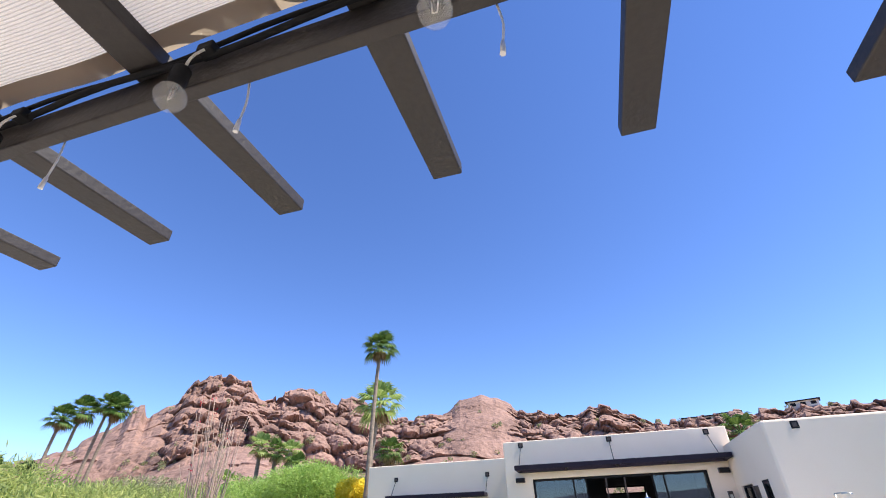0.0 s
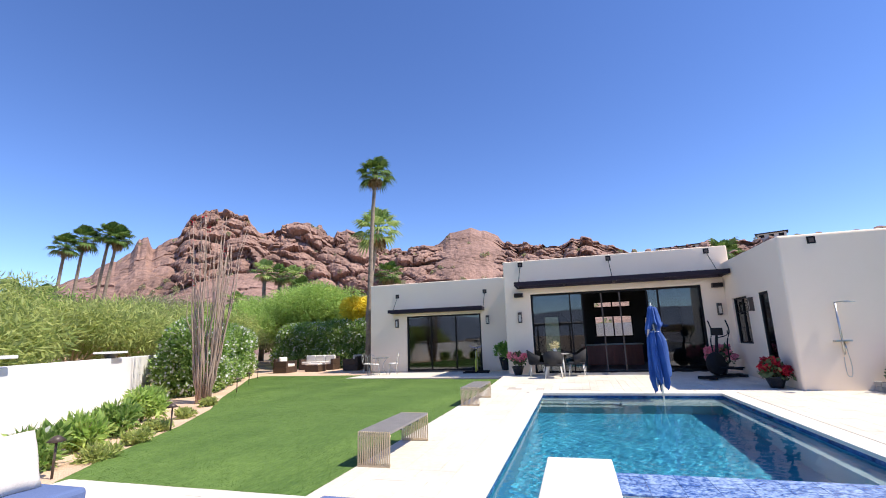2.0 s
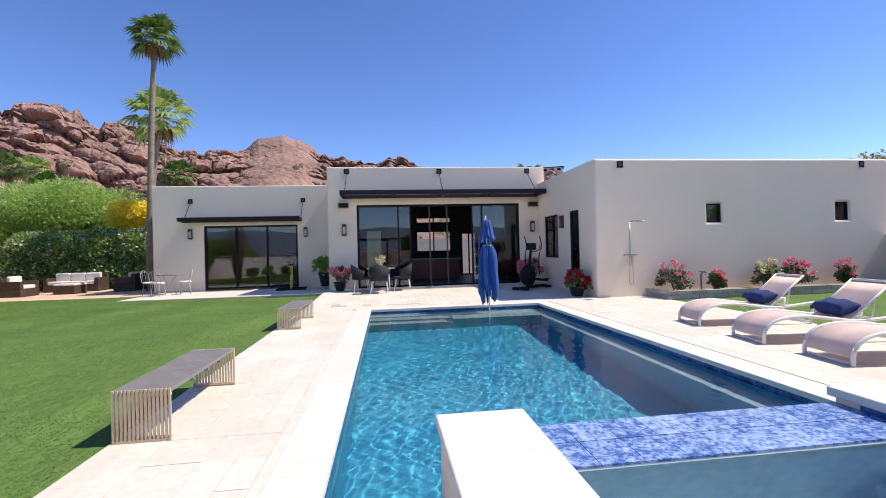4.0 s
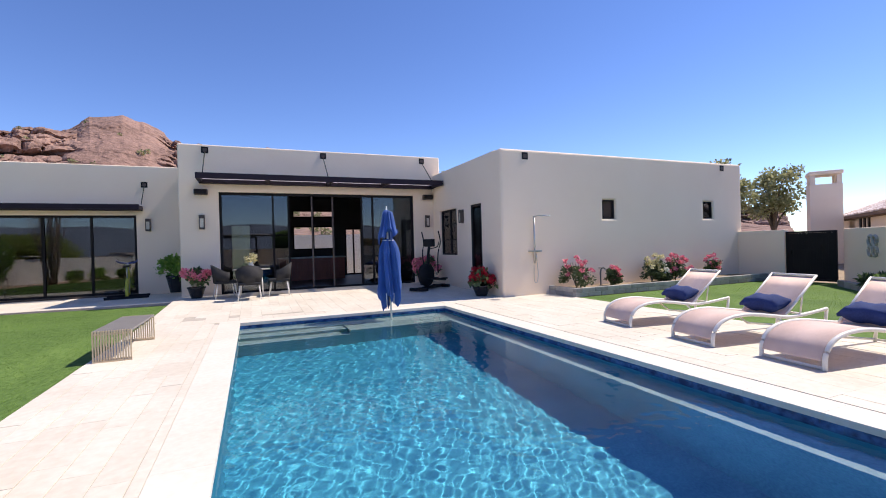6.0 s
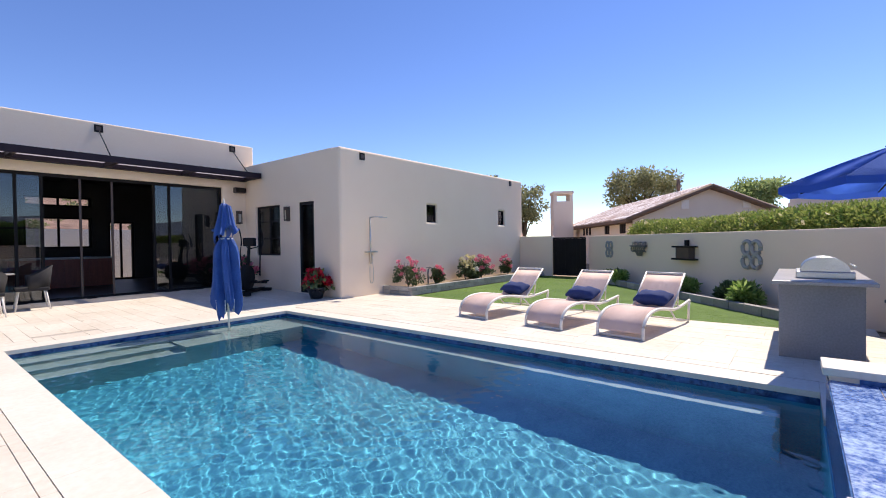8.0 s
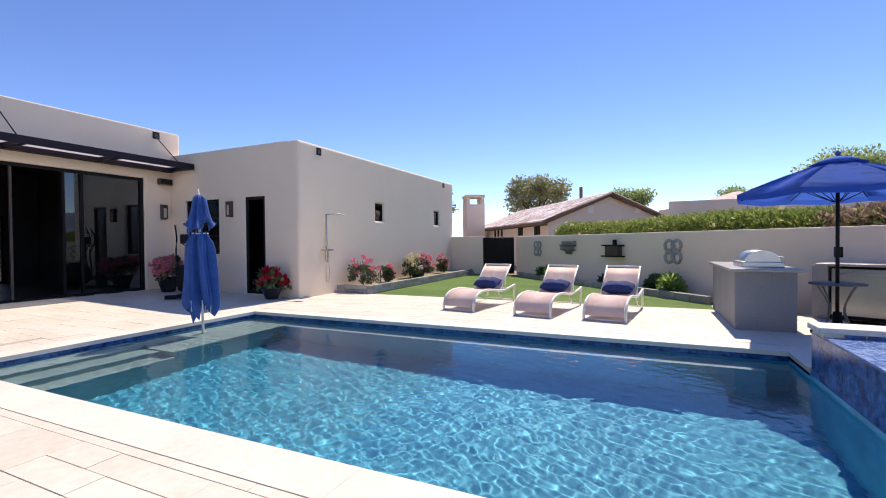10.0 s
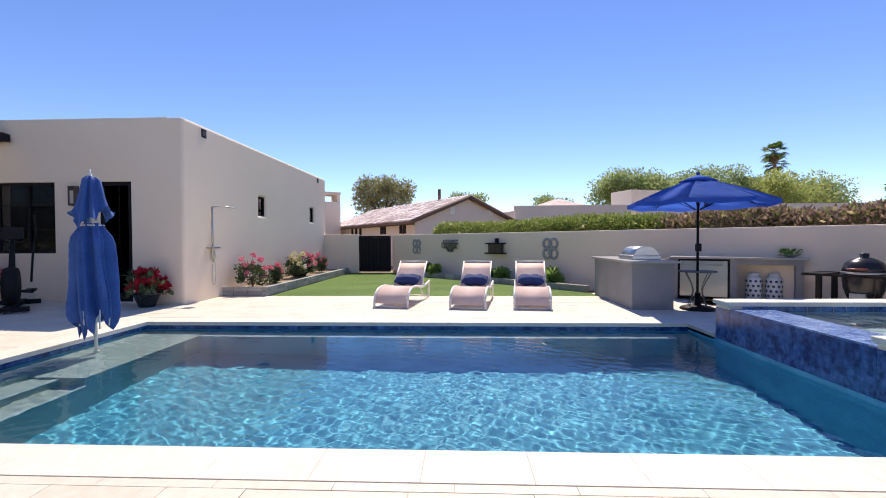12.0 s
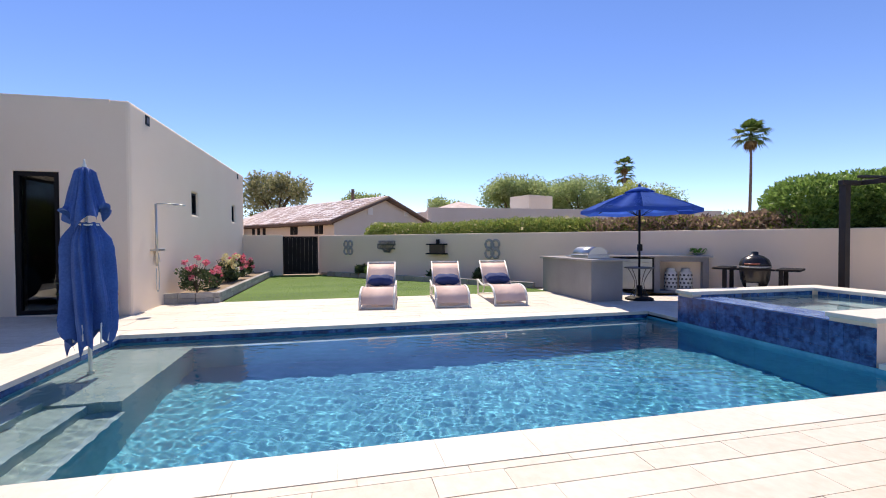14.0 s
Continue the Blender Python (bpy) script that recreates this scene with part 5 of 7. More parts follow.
bm = bmesh.new()
box(bm, -0.12, 0.06, -0.14, 0.14, 1.22, 1.44, 0.02)
part("console", bm, RUBBER, th)
for s in (-1, 1):
    part("arm", bar(curve([(0.05, s * 0.22, 0.45), (0.0, s * 0.26, 1.0), (0.12, s * 0.28, 1.35), (0.02, s * 0.28, 1.66)]), 0.018), RUBBER, th)
    part("pedal_bar", bar([(-0.35, s * 0.16, 0.42 + 0.1 * s), (0.60, s * 0.16, 0.22)], 0.025), RUBBER, th)
    part("foot_plate", boxes((0.30, 0.62, s * 0.16 - 0.07, s * 0.16 + 0.07, 0.25, 0.29)), RUBBER, th)
    part("fixed_grip", bar(curve([(-0.03, 0, 1.15), (0.15, s * 0.16, 1.22), (0.18, s * 0.18, 1.36)]), 0.014), RUBBER, th)


def wicker_chair(x, y, rz):
    th = thing("wicker_armchair", x, y, deck_z(y), "grey woven wicker armchair with white metal legs", "chair", rz, "wicker chairs round the table")
    part("seat", boxes((-0.27, 0.27, -0.26, 0.26, 0.38, 0.45), bevel=0.02), GREY_WICKER, th)
    bm = bmesh.new()
    n = 18
    ring = [[], [], [], []]
    for i in range(n + 1):
        a = -0.25 + (math.pi + 0.5) * i / n
        top = 0.68 + 0.20 * max(0.0, math.sin(a))
        for k, (r, z) in enumerate(((0.28, 0.42), (0.335, top), (0.305, top), (0.255, 0.42))):
            ring[k].append(bm.verts.new((r * math.cos(a), r * math.sin(a), z)))
    for k in range(4):
        for i in range(n):
            bm.faces.new((ring[k][i], ring[k][i + 1], ring[(k + 1) % 4][i + 1], ring[(k + 1) % 4][i])).smooth = True
    for e in (0, n):
        bm.faces.new([ring[k][e] for k in range(4)])
    part("backrest", bm, GREY_WICKER, th, "curved woven wicker back")
    for sx in (-1, 1):
        for sy in (-1, 1):
            part("leg", bar([(sx * 0.22, sy * 0.20, 0.39), (sx * 0.27, sy * 0.26, 0)], 0.014), WHITE_METAL, th)


wicker_chair(-2.05, 17.95, 100)
wicker_chair(-1.45, 17.25, 180)
wicker_chair(-0.70, 17.85, -95)
th = thing("dining_table", -1.40, 17.95, deck_z(17.95), "round glass patio table with white metal legs", "table")
part("tabletop", turned([(0.0, 0.71), (0.46, 0.71), (0.48, 0.72), (0.46, 0.735), (0.0, 0.735)], 36), COUNTER, th)
for i in range(4):
    a = math.pi / 2 * i + 0.78
    part("leg", bar([(0.34 * math.cos(a), 0.34 * math.sin(a), 0.71), (0.40 * math.cos(a), 0.40 * math.sin(a), 0)], 0.018), WHITE_METAL, th)
th = thing("flower_vase", -1.40, 17.95, deck_z(17.95) + 0.735, "white vase of cream flowers on the table", "vase")
part("vase", turned([(0.05, 0), (0.075, 0.08), (0.05, 0.16), (0.06, 0.19)], 18), WHITE_CERAMIC, th)
leaves("bouquet", th, [(0, 0, 0.28, 0.13, 0.13, 0.09)], 180, 0.05, CREAM_BLOOM, 61)

# exercise bike under the guest wing canopy
th = thing("exercise_bike", -4.85, 20.9, 0.0, "yellow spin bike on black stabiliser bars", "exercise bike", 8)
part("stabiliser", boxes((-0.55, 0.55, -0.35, -0.28, 0.0, 0.07), (-0.55, 0.55, 0.42, 0.49, 0.0, 0.07)), RUBBER, th)
part("frame", bar([(0, -0.30, 0.08), (0, -0.05, 0.50), (0, 0.10, 0.85)], 0.045), YELLOW_PAINT, th, "yellow painted frame")
part("front_fork", bar([(0, 0.42, 0.08), (0, 0.30, 0.55), (0, 0.22, 0.95)], 0.04), YELLOW_PAINT, th)
part("cross_bar", bar([(0, -0.05, 0.45), (0, 0.32, 0.42)], 0.04), YELLOW_PAINT, th)
bm = bmesh.new()
lathe(bm, [(0.0, -0.03), (0.23, -0.03), (0.24, 0.0), (0.23, 0.03), (0.0, 0.03)], 28)
bmesh.ops.rotate(bm, verts=bm.verts, cent=(0, 0, 0), matrix=Matrix.Rotation(math.pi / 2, 3, "Y"))
bmesh.ops.translate(bm, verts=bm.verts, vec=(0, 0.38, 0.36))
part("flywheel", bm, STEEL, th)
part("handlebar", bar(curve([(-0.26, 0.10, 1.14), (-0.2, 0.22, 1.08), (0, 0.24, 1.05), (0.2, 0.22, 1.08), (0.26, 0.10, 1.14)]), 0.018), BLUE_PAINT, th)
part("bar_stem", bar([(0, 0.22, 0.9), (0, 0.24, 1.05)], 0.025), STEEL, th)
part("seat", boxes((-0.09, 0.09, -0.22, 0.06, 0.93, 0.99), bevel=0.025), RUBBER, th)
part("seat_post", bar([(0, -0.06, 0.6), (0, -0.08, 0.94)], 0.02), STEEL, th)
for s in (-1, 1):
    part("pedal", boxes((s * 0.16 - 0.05, s * 0.16 + 0.05, -0.05, 0.06, 0.30 + 0.1 * s, 0.33 + 0.1 * s)), RUBBER, th)


def bistro_chair(x, y, rz):
    th = thing("bistro_chair", x, y, 0.0, "thin grey iron bistro chair with a cushion", "chair", rz, "bistro chairs")
    part("seat", turned([(0.0, 0.44), (0.20, 0.44), (0.21, 0.46), (0.19, 0.49), (0.0, 0.495)], 22), CREAM_CLOTH, th)
    for i in range(4):
        a = math.pi / 2 * i + 0.78
        part("leg", bar([(0.17 * math.cos(a), 0.17 * math.sin(a), 0.44), (0.23 * math.cos(a), 0.23 * math.sin(a), 0)], 0.011), PALE_IRON, th)
    part("back_hoop", bar(curve([(-0.18, 0.14, 0.44), (-0.20, 0.20, 0.75), (0, 0.24, 0.90), (0.20, 0.20, 0.75), (0.18, 0.14, 0.44)]), 0.011), PALE_IRON, th)
    for u in (-0.07, 0.07):
        part("back_rod", bar([(u, 0.18, 0.46), (u, 0.235, 0.86)], 0.007, 6), PALE_IRON, th)


bistro_chair(-9.75, 20.55, 80)
bistro_chair(-8.55, 20.6, -70)
bistro_chair(-9.2, 20.0, 170)
th = thing("bistro_table", -9.15, 20.6, 0.0, "small round grey iron bistro table", "table")
part("tabletop", turned([(0.0, 0.70), (0.36, 0.70), (0.36, 0.725), (0.0, 0.725)], 28), IRON, th)
for i in range(3):
    a = 2.1 * i + 0.4
    part("leg", bar(curve([(0.28 * math.cos(a), 0.28 * math.sin(a), 0.70), (0.08 * math.cos(a), 0.08 * math.sin(a), 0.35), (0.28 * math.cos(a), 0.28 * math.sin(a), 0)]), 0.011), PALE_IRON, th)


def wicker_sofa(x, y, rz, w, label):
    th = thing("wicker_sofa", x, y, -0.02, label, "sofa", rz, "wicker seating by the hedge")
    part("base", boxes((-w / 2, w / 2, -0.4, 0.4, 0.0, 0.30), bevel=0.015), WICKER, th)
    part("backrest", boxes((-w / 2, w / 2, 0.24, 0.40, 0.302, 0.72), bevel=0.02), WICKER, th)
    for s in (-1, 1):
        part("arm", boxes((s * (w / 2 - 0.08) - 0.08, s * (w / 2 - 0.08) + 0.08, -0.4, 0.238, 0.302, 0.60), bevel=0.02), WICKER, th)
    n = max(1, round((w - 0.32) / 0.7))
    cw = (w - 0.34) / n
    for i in range(n):
        x0 = -w / 2 + 0.17 + i * cw
        part("seat_cushion", boxes((x0, x0 + cw - 0.01, -0.4, 0.22, 0.304, 0.45), bevel=0.04), CREAM_CLOTH, th)
        part("back_cushion", boxes((x0, x0 + cw - 0.01, 0.08, 0.235, 0.452, 0.80), bevel=0.05), CREAM_CLOTH, th)


wicker_sofa(-15.6, 22.7, 90, 0.95, "dark brown wicker armchair with cream cushions")
wicker_sofa(-14.9, 24.9, 0, 2.2, "dark brown wicker sofa with cream cushions")
wicker_sofa(-12.4, 24.4, -80, 1.6, "dark brown wicker loveseat with cream cushions")
th = thing("wicker_ottoman", -14.2, 23.4, -0.02, "low brown wicker ottoman table", "ottoman")
part("body", boxes((-0.4, 0.4, -0.4, 0.4, 0, 0.34), bevel=0.02), WICKER, th)
part("cushion", boxes((-0.4, 0.4, -0.4, 0.4, 0.342, 0.42), bevel=0.03), CREAM_CLOTH, th)

# ---- seating and fire pit by the first terrace ----
th = thing("blue_ottoman", -1.91, 4.10, 0, "wide pale blue cushioned ottoman on the terrace", "ottoman")
part("base", boxes((-0.46, 0.46, -0.43, 0.43, 0.0, 0.24), bevel=0.02), WICKER, th)
part("cushion", boxes((-0.48, 0.48, -0.45, 0.45, 0.242, 0.42), bevel=0.035), CUSHION_BLUE, th, "pale blue seat cushion")
th = thing("blue_sofa", -4.92, 3.98, 0, "low outdoor sofa with a blue cushion", "sofa", 0)
part("base", boxes((-0.5, 0.72, -0.9, 0.32, 0.0, 0.26), bevel=0.02), WICKER, th)
part("cushion", boxes((-0.5, 0.74, -0.9, 0.34, 0.262, 0.44), bevel=0.035), CUSHION_BLUE, th, "blue seat cushion")
part("backrest", boxes((-0.7, -0.51, -0.9, 0.3, 0.0, 0.75), bevel=0.03), CUSHION_BLUE, th)
th = thing("pale_cushion", -4.62, 4.0, 0.63, "pale pink scatter cushion leaning on the sofa back", "cushion", 90)
bm = bmesh.new()
pillow(bm, 0.48, 0.42, 0.15)
bmesh.ops.rotate(bm, verts=bm.verts, cent=(0, 0, 0), matrix=Matrix.Rotation(radians(68), 3, "X"))
part("cover", bm, CREAM_CLOTH, th)
th = thing("fire_pit", -3.71, 3.85, 0, "round dark steel fire pit filled with lava rocks", "fire pit")
part("bowl", turned([(0.34, 0.0), (0.40, 0.12), (0.46, 0.29), (0.46, 0.33), (0.43, 0.33), (0.41, 0.25), (0.0, 0.23)], 40), COPPER, th, "rusted dark steel bowl")
part("key_valve", bar([(0.20, 0.37, 0.26), (0.20, 0.37, 0.375)], 0.012), IRON, th)
part("key_top", boxes((0.165, 0.235, 0.355, 0.385, 0.376, 0.388)), IRON, th)
part("gas_hose", bar(curve([(0.42, 0.10, 0.20), (0.56, 0.12, 0.23), (0.70, 0.06, 0.15), (0.76, -0.05, 0.03), (0.74, -0.30, 0.02), (0.45, -0.60, 0.02)]), 0.020, 10), IRON, th, "grey braided gas hose")
rng = random.Random(8)
stones = []
for k in range(6):
    bm = bmesh.new()
    bmesh.ops.create_icosphere(bm, subdivisions=3, radius=0.078)
    for v in bm.verts:
        v.co *= 1 + 0.5 * noise.noise(v.co * 11 + Vector((k * 5, 0, 0))) + 0.22 * noise.cell(v.co * 22 + Vector((k * 3, 0, 0)))
        v.co.y *= 0.75
        v.co.z *= 0.65
    stones.append(mesh_of("lava_rock", bm, LAVA))
for i in range(58):
    a, r = rng.uniform(0, 6.28), 0.37 * math.sqrt(rng.random())
    ob = new("lava_rock", stones[i % 6])
    ob.parent = th
    ob.matrix_basis = pose(r * math.cos(a), r * math.sin(a), 0.28 + rng.uniform(0, 0.05) + 0.03 * (1 - r / 0.38), rng.uniform(0, 360), rng.uniform(0, 360), rng.uniform(0, 360))

# ---- pergola over the first terrace ----
PY, PZ = 0.9145, 2.294
pg = thing("pergola", 0, 0, 0, "dark brown steel pergola with a shade sail and string lights", "pergola")
for x, y in ((2.36, 1.29), (-3.7, PY), (-1.1, -2.9), (-3.7, -2.9)):
    part("post", boxes((x - 0.06, x + 0.06, y - 0.06, y + 0.06, 0, PZ - 0.002)), PERGOLA, pg)
for y, xe in ((PY, 2.42), (-2.9, -0.95)):
    part("beam", boxes((-3.9, xe, y - 0.0165, y + 0.0165, PZ, PZ + 0.09), bevel=0.004), PERGOLA, pg)
part("side_beam", boxes((2.31, 2.41, PY + 0.018, 1.40, PZ, PZ + 0.088), bevel=0.006), PERGOLA, pg)
for k in range(-5, 5):
    x = -0.160 + 0.541 * k
    part("rafter", boxes((x - 0.045, x + 0.045, min(0.5, max(-2.9, x - 2.1)), 1.447, PZ + 0.092, PZ + 0.135), bevel=0.004), PERGOLA, pg)
bm = bmesh.new()
nx, ny = 48, 12
sail = lambda u, v: (-3.8 + 3.75 * u, -2.5 + 3.385 * v, PZ + 0.155 + (0.005 * math.sin(u * 46) + 0.005 * math.sin(u * 19 + 2)) * (0.3 + v) + 0.006 * math.sin(v * 17 + u * 24))
gridv = [[bm.verts.new(sail(i / nx, j / ny)) for j in range(ny + 1)] for i in range(nx + 1)]
for i in range(nx):
    for j in range(ny):
        bm.faces.new((gridv[i][j], gridv[i + 1][j], gridv[i + 1][j + 1], gridv[i][j + 1])).smooth = True
sh = part("shade_sail", bm, SHADE, pg, "ribbed beige shade fabric")
# doubled hem along the front edge
bm = bmesh.new()
rows = [[bm.verts.new(Vector(sail(i / nx, v)) - Vector((0, 0, 0.006))) for v in (0.985, 0.9995)] for i in range(nx + 1)]
for r0, r1 in zip(rows, rows[1:]):
    bm.faces.new((r0[0], r1[0], r1[1], r0[1])).smooth = True
bmesh.ops.solidify(bm, geom=bm.faces[:], thickness=0.003)
part("hem", bm, SHADE_HEM, sh, "folded darker hem")
sl = thing("string_light", 0, PY - 0.034, PZ + 0.075, "black string light cable with clear globe bulbs", "string light")
part("cable", bar([(-3.8 + 0.1 * i, 0.004 * math.sin(i), 0.006 * math.sin(i * 0.9)) for i in range(62)], 0.008, 6), RUBBER, sl)
part("cable", bar([(-3.8 + 0.1 * i, 0.004 * math.cos(i), 0.022 + 0.006 * math.cos(i * 0.7)) for i in range(62)], 0.006, 6), RUBBER, sl)
for k in range(-5, 4):
    x = -0.012 + 0.551 * k
    part("clip", boxes((x + 0.02, x + 0.06, -0.018, 0.012, -0.012, 0.014), bevel=0.004), RUBBER, sl, "black cable clip")
    part("lead", bar(curve([(x + 0.045, -0.012, -0.005), (x + 0.025, -0.02, -0.035), (x + 0.006, -0.014, -0.06)]), 0.003, 6), CABLE_WHITE, sl)
    part("socket", turned([(0.014, -0.115), (0.018, -0.095), (0.018, -0.06), (0.012, -0.052)], 14, (x, -0.012, 0)), RUBBER, sl)
    b = part("bulb", turned([(0.0, -0.176), (0.014, -0.173), (0.026, -0.16), (0.031, -0.145), (0.028, -0.130), (0.016, -0.116)], 20, (x, -0.012, 0)), BULB_GLASS, sl, "clear globe bulb")
    part("filament", bar([(x - 0.006, -0.012, -0.117), (x - 0.004, -0.012, -0.150), (x + 0.004, -0.012, -0.150), (x + 0.006, -0.012, -0.117)], 0.0015, 4), CREAM_CLOTH, b)
for x in (-0.965, -0.445, 0.087):
    cb = thing("hanging_cable", x, PY + 0.018, PZ, "thin white cable end hanging from the beam", "cable")
    part("cable", bar(curve([(0, 0.0, 0.004), (0.006, 0.002, -0.055), (0.0, 0.004, -0.105)]), 0.0025, 6), CABLE_WHITE, cb)
    part("plug", bar([(0.0, 0.004, -0.105), (-0.003, 0.005, -0.135)], 0.004, 8, 0.0055), CABLE_WHITE, cb)


# ---- west garden wall, shrubs and hedges ----
W0, W1 = Vector((-5.2, 1.6, 0)), Vector((-13.6, 13.0, 0))
WD = (W1 - W0).normalized()
W_ROT = math.degrees(math.atan2(WD.y, WD.x))
ob = setting("wall_garden_west", boxes((0, (W1 - W0).length, 0, 0.22, -0.08, 1.22), bevel=0.02), WHITE_WALL, "bright white stucco garden wall", "wall")
ob.matrix_basis = pose(W0.x, W0.y, 0, 0, 0, W_ROT)


def wall_cap(d):
    p = W0 + WD * d
    th = thing("wall_top_light", p.x, p.y, 1.22, "grey cone light with a flat white slab cap", "wall lamp", W_ROT)
    part("stem", turned([(0.10, 0.0), (0.16, 0.10), (0.16, 0.11)], 20, (0, 0.11, 0)), IRON, th)
    part("cap", boxes((-0.38, 0.38, -0.14, 0.36, 0.112, 0.16), bevel=0.008), WHITE_WALL, th)


for d in (5.4, 10.6):
    wall_cap(d)
k = 0
for x, y, s in ((-7.3, 6.0, 0.55), (-7.8, 6.85, 0.58), (-8.3, 7.75, 0.62), (-9.25, 9.05, 0.72), (-9.95, 9.9, 0.68)):
    k += 1
    shrub("oleander_shrub", x, y, -0.03, s, OLEANDER_LEAF if k % 2 else MESQUITE_LEAF, 70 + k, "young green oleander shrub against the white wall", 750, 0.085, WHITE_BLOOM if k in (1, 5) else None, h=1.1)
for i, (x, y) in enumerate(((-6.95, 6.5), (-7.4, 7.4), (-7.95, 8.3), (-8.7, 9.6), (-9.6, 11.2))):
    shrub("low_shrub", x, y, -0.03, 0.42, PALO_LEAF, 80 + i, "small yellow green groundcover tuft in gravel", 500, 0.05, h=0.55)
for x, y in ((-6.62, 5.72), (-7.68, 8.3), (-11.1, 13.9), (-12.7, 16.4), (-14.3, 18.9)):
    th = thing("path_light", x, y, -0.03, "small dark bronze path light in the gravel", "garden light", 0, "path lights along the lawn")
    part("stake", bar([(0, 0, 0), (0, 0, 0.42)], 0.014), COPPER, th)
    part("hat", turned([(0.10, 0.41), (0.03, 0.47), (0.0, 0.48)], 20), COPPER, th)

# ocotillo: a fan of thin, thorny wands
th = thing("ocotillo", -10.3, 11.75, -0.03, "tall bare grey ocotillo with many upright wands", "desert plant")
rng = random.Random(17)
for i in range(52):
    a, lean, h = rng.uniform(0, 6.28), rng.uniform(0.05, 0.72), rng.uniform(3.0, 5.1)
    pts = [(0.22 * math.cos(a) * rng.random(), 0.22 * math.sin(a) * rng.random(), 0)]
    for q in range(1, 7):
        f = q / 6
        pts.append((0.2 * math.cos(a) + lean * f ** 1.2 * math.cos(a) + rng.uniform(-0.06, 0.06), 0.2 * math.sin(a) + lean * f ** 1.2 * math.sin(a) + rng.uniform(-0.06, 0.06), h * f))
    part("wand", bar(pts, 0.021, 6, 0.006), OCOTILLO_BARK, th)
    if i % 9 == 0:
        leaves("bloom", th, [(*pts[-1], 0.05, 0.05, 0.12)], 14, 0.028, RED_BLOOM, 300 + i)


def hedge(name, blobs, count, leaf, mat, seed, label, bloom=None, nbloom=0, core=HEDGE_LEAF, bleaf=0.10):
    x, y = blobs[0][0], blobs[0][1]
    th = thing(name, x, y, -0.05, label, "hedge")
    local = [(b[0] - x, b[1] - y, b[2] + 0.05, *b[3:]) for b in blobs]
    leaves("foliage", th, local, count, leaf, mat, seed, shell=0.72, long=2.6, lift=0.3)
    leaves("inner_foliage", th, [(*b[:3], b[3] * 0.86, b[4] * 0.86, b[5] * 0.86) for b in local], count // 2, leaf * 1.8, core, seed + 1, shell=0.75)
    for b in local[:: max(1, len(local) // 6)]:
        part("stem", bar([(b[0], b[1], 0), (b[0] + 0.05, b[1], max(0.2, b[2]))], 0.03, 6, 0.015), BARK, th)
    if bloom:
        tagged(leaves("bloom", th, local, nbloom, bleaf, bloom, seed + 2, shell=0.98, long=1.0), "small pale flowers", "", "", "stuff")


BL = line_blobs(-12.2, 12.9, -13.6, 15.2, 0.7, 0.85, 0.85, 5, 1) + line_blobs(-12.2, 12.9, -13.6, 15.2, 1.5, 0.8, 0.8, 5, 2)
hedge("oleander_hedge", BL, 30000, 0.055, OLEANDER_LEAF, 101, "tall dark oleander with white flowers", WHITE_BLOOM, 5200, bleaf=0.085)
BL = line_blobs(-13.8, 15.8, -17.6, 21.0, 0.6, 0.9, 0.8, 7, 3) + line_blobs(-13.8, 15.8, -17.6, 21.0, 1.5, 0.9, 0.75, 7, 4)
hedge("oleander_hedge", BL, 34000, 0.055, OLEANDER_LEAF, 104, "clipped oleander hedge dotted with white flowers", WHITE_BLOOM, 5200, bleaf=0.085)
BL = line_blobs(-18.3, 26.6, -10.9, 26.6, 0.65, 0.9, 0.9, 12, 5) + line_blobs(-18.3, 26.6, -10.9, 26.6, 1.75, 0.9, 0.9, 12, 6)
hedge("oleander_hedge", BL, 60000, 0.06, OLEANDER_LEAF, 107, "long clipped oleander hedge with white flowers", WHITE_BLOOM, 8000, bleaf=0.09)


def tree(name, x, y, h, spread, mat, seed, label, trunk_h=None, count=14000, leaf=0.16, airy=0.45, squash=0.6, limbs=7, bark=BARK, long=1.6):
    """A trunk with tapering limbs, each ending in clumps of leaves."""
    th = thing(name, x, y, -0.09, label, "tree")
    rng = random.Random(seed)
    trunk_h = trunk_h or h * 0.3
    part("trunk", bar(curve([(0, 0, 0), (rng.uniform(-0.2, 0.2), rng.uniform(-0.2, 0.2), trunk_h * 0.5), (0, 0, trunk_h)], 4), h * 0.03, 10, h * 0.02), bark, th)
    blobs = []
    for i in range(limbs):
        a = 2 * math.pi * i / limbs + rng.uniform(-0.3, 0.3)
        r, z = spread * rng.uniform(0.35, 0.72), trunk_h + (h - trunk_h) * rng.uniform(0.35, 0.8)
        end = (r * math.cos(a), r * math.sin(a), z)
        part("limb", bar(curve([(0, 0, trunk_h * 0.9), (end[0] * 0.45, end[1] * 0.45, trunk_h + (z - trunk_h) * 0.65), end], 4), h * 0.015, 7, h * 0.005), bark, th)
        for q in range(4):
            s = spread * rng.uniform(0.2, 0.36)
            blobs.append((end[0] + rng.uniform(-0.3, 0.3) * spread, end[1] + rng.uniform(-0.3, 0.3) * spread, min(h - s * squash, end[2] + rng.uniform(-0.15, 0.25) * (h - trunk_h)), s, s, s * squash))
    blobs.append((0, 0, h - spread * 0.3 * squash, spread * 0.35, spread * 0.35, spread * 0.32 * squash))
    leaves("crown", th, blobs, count, leaf, mat, seed, shell=airy, long=long)
    return th


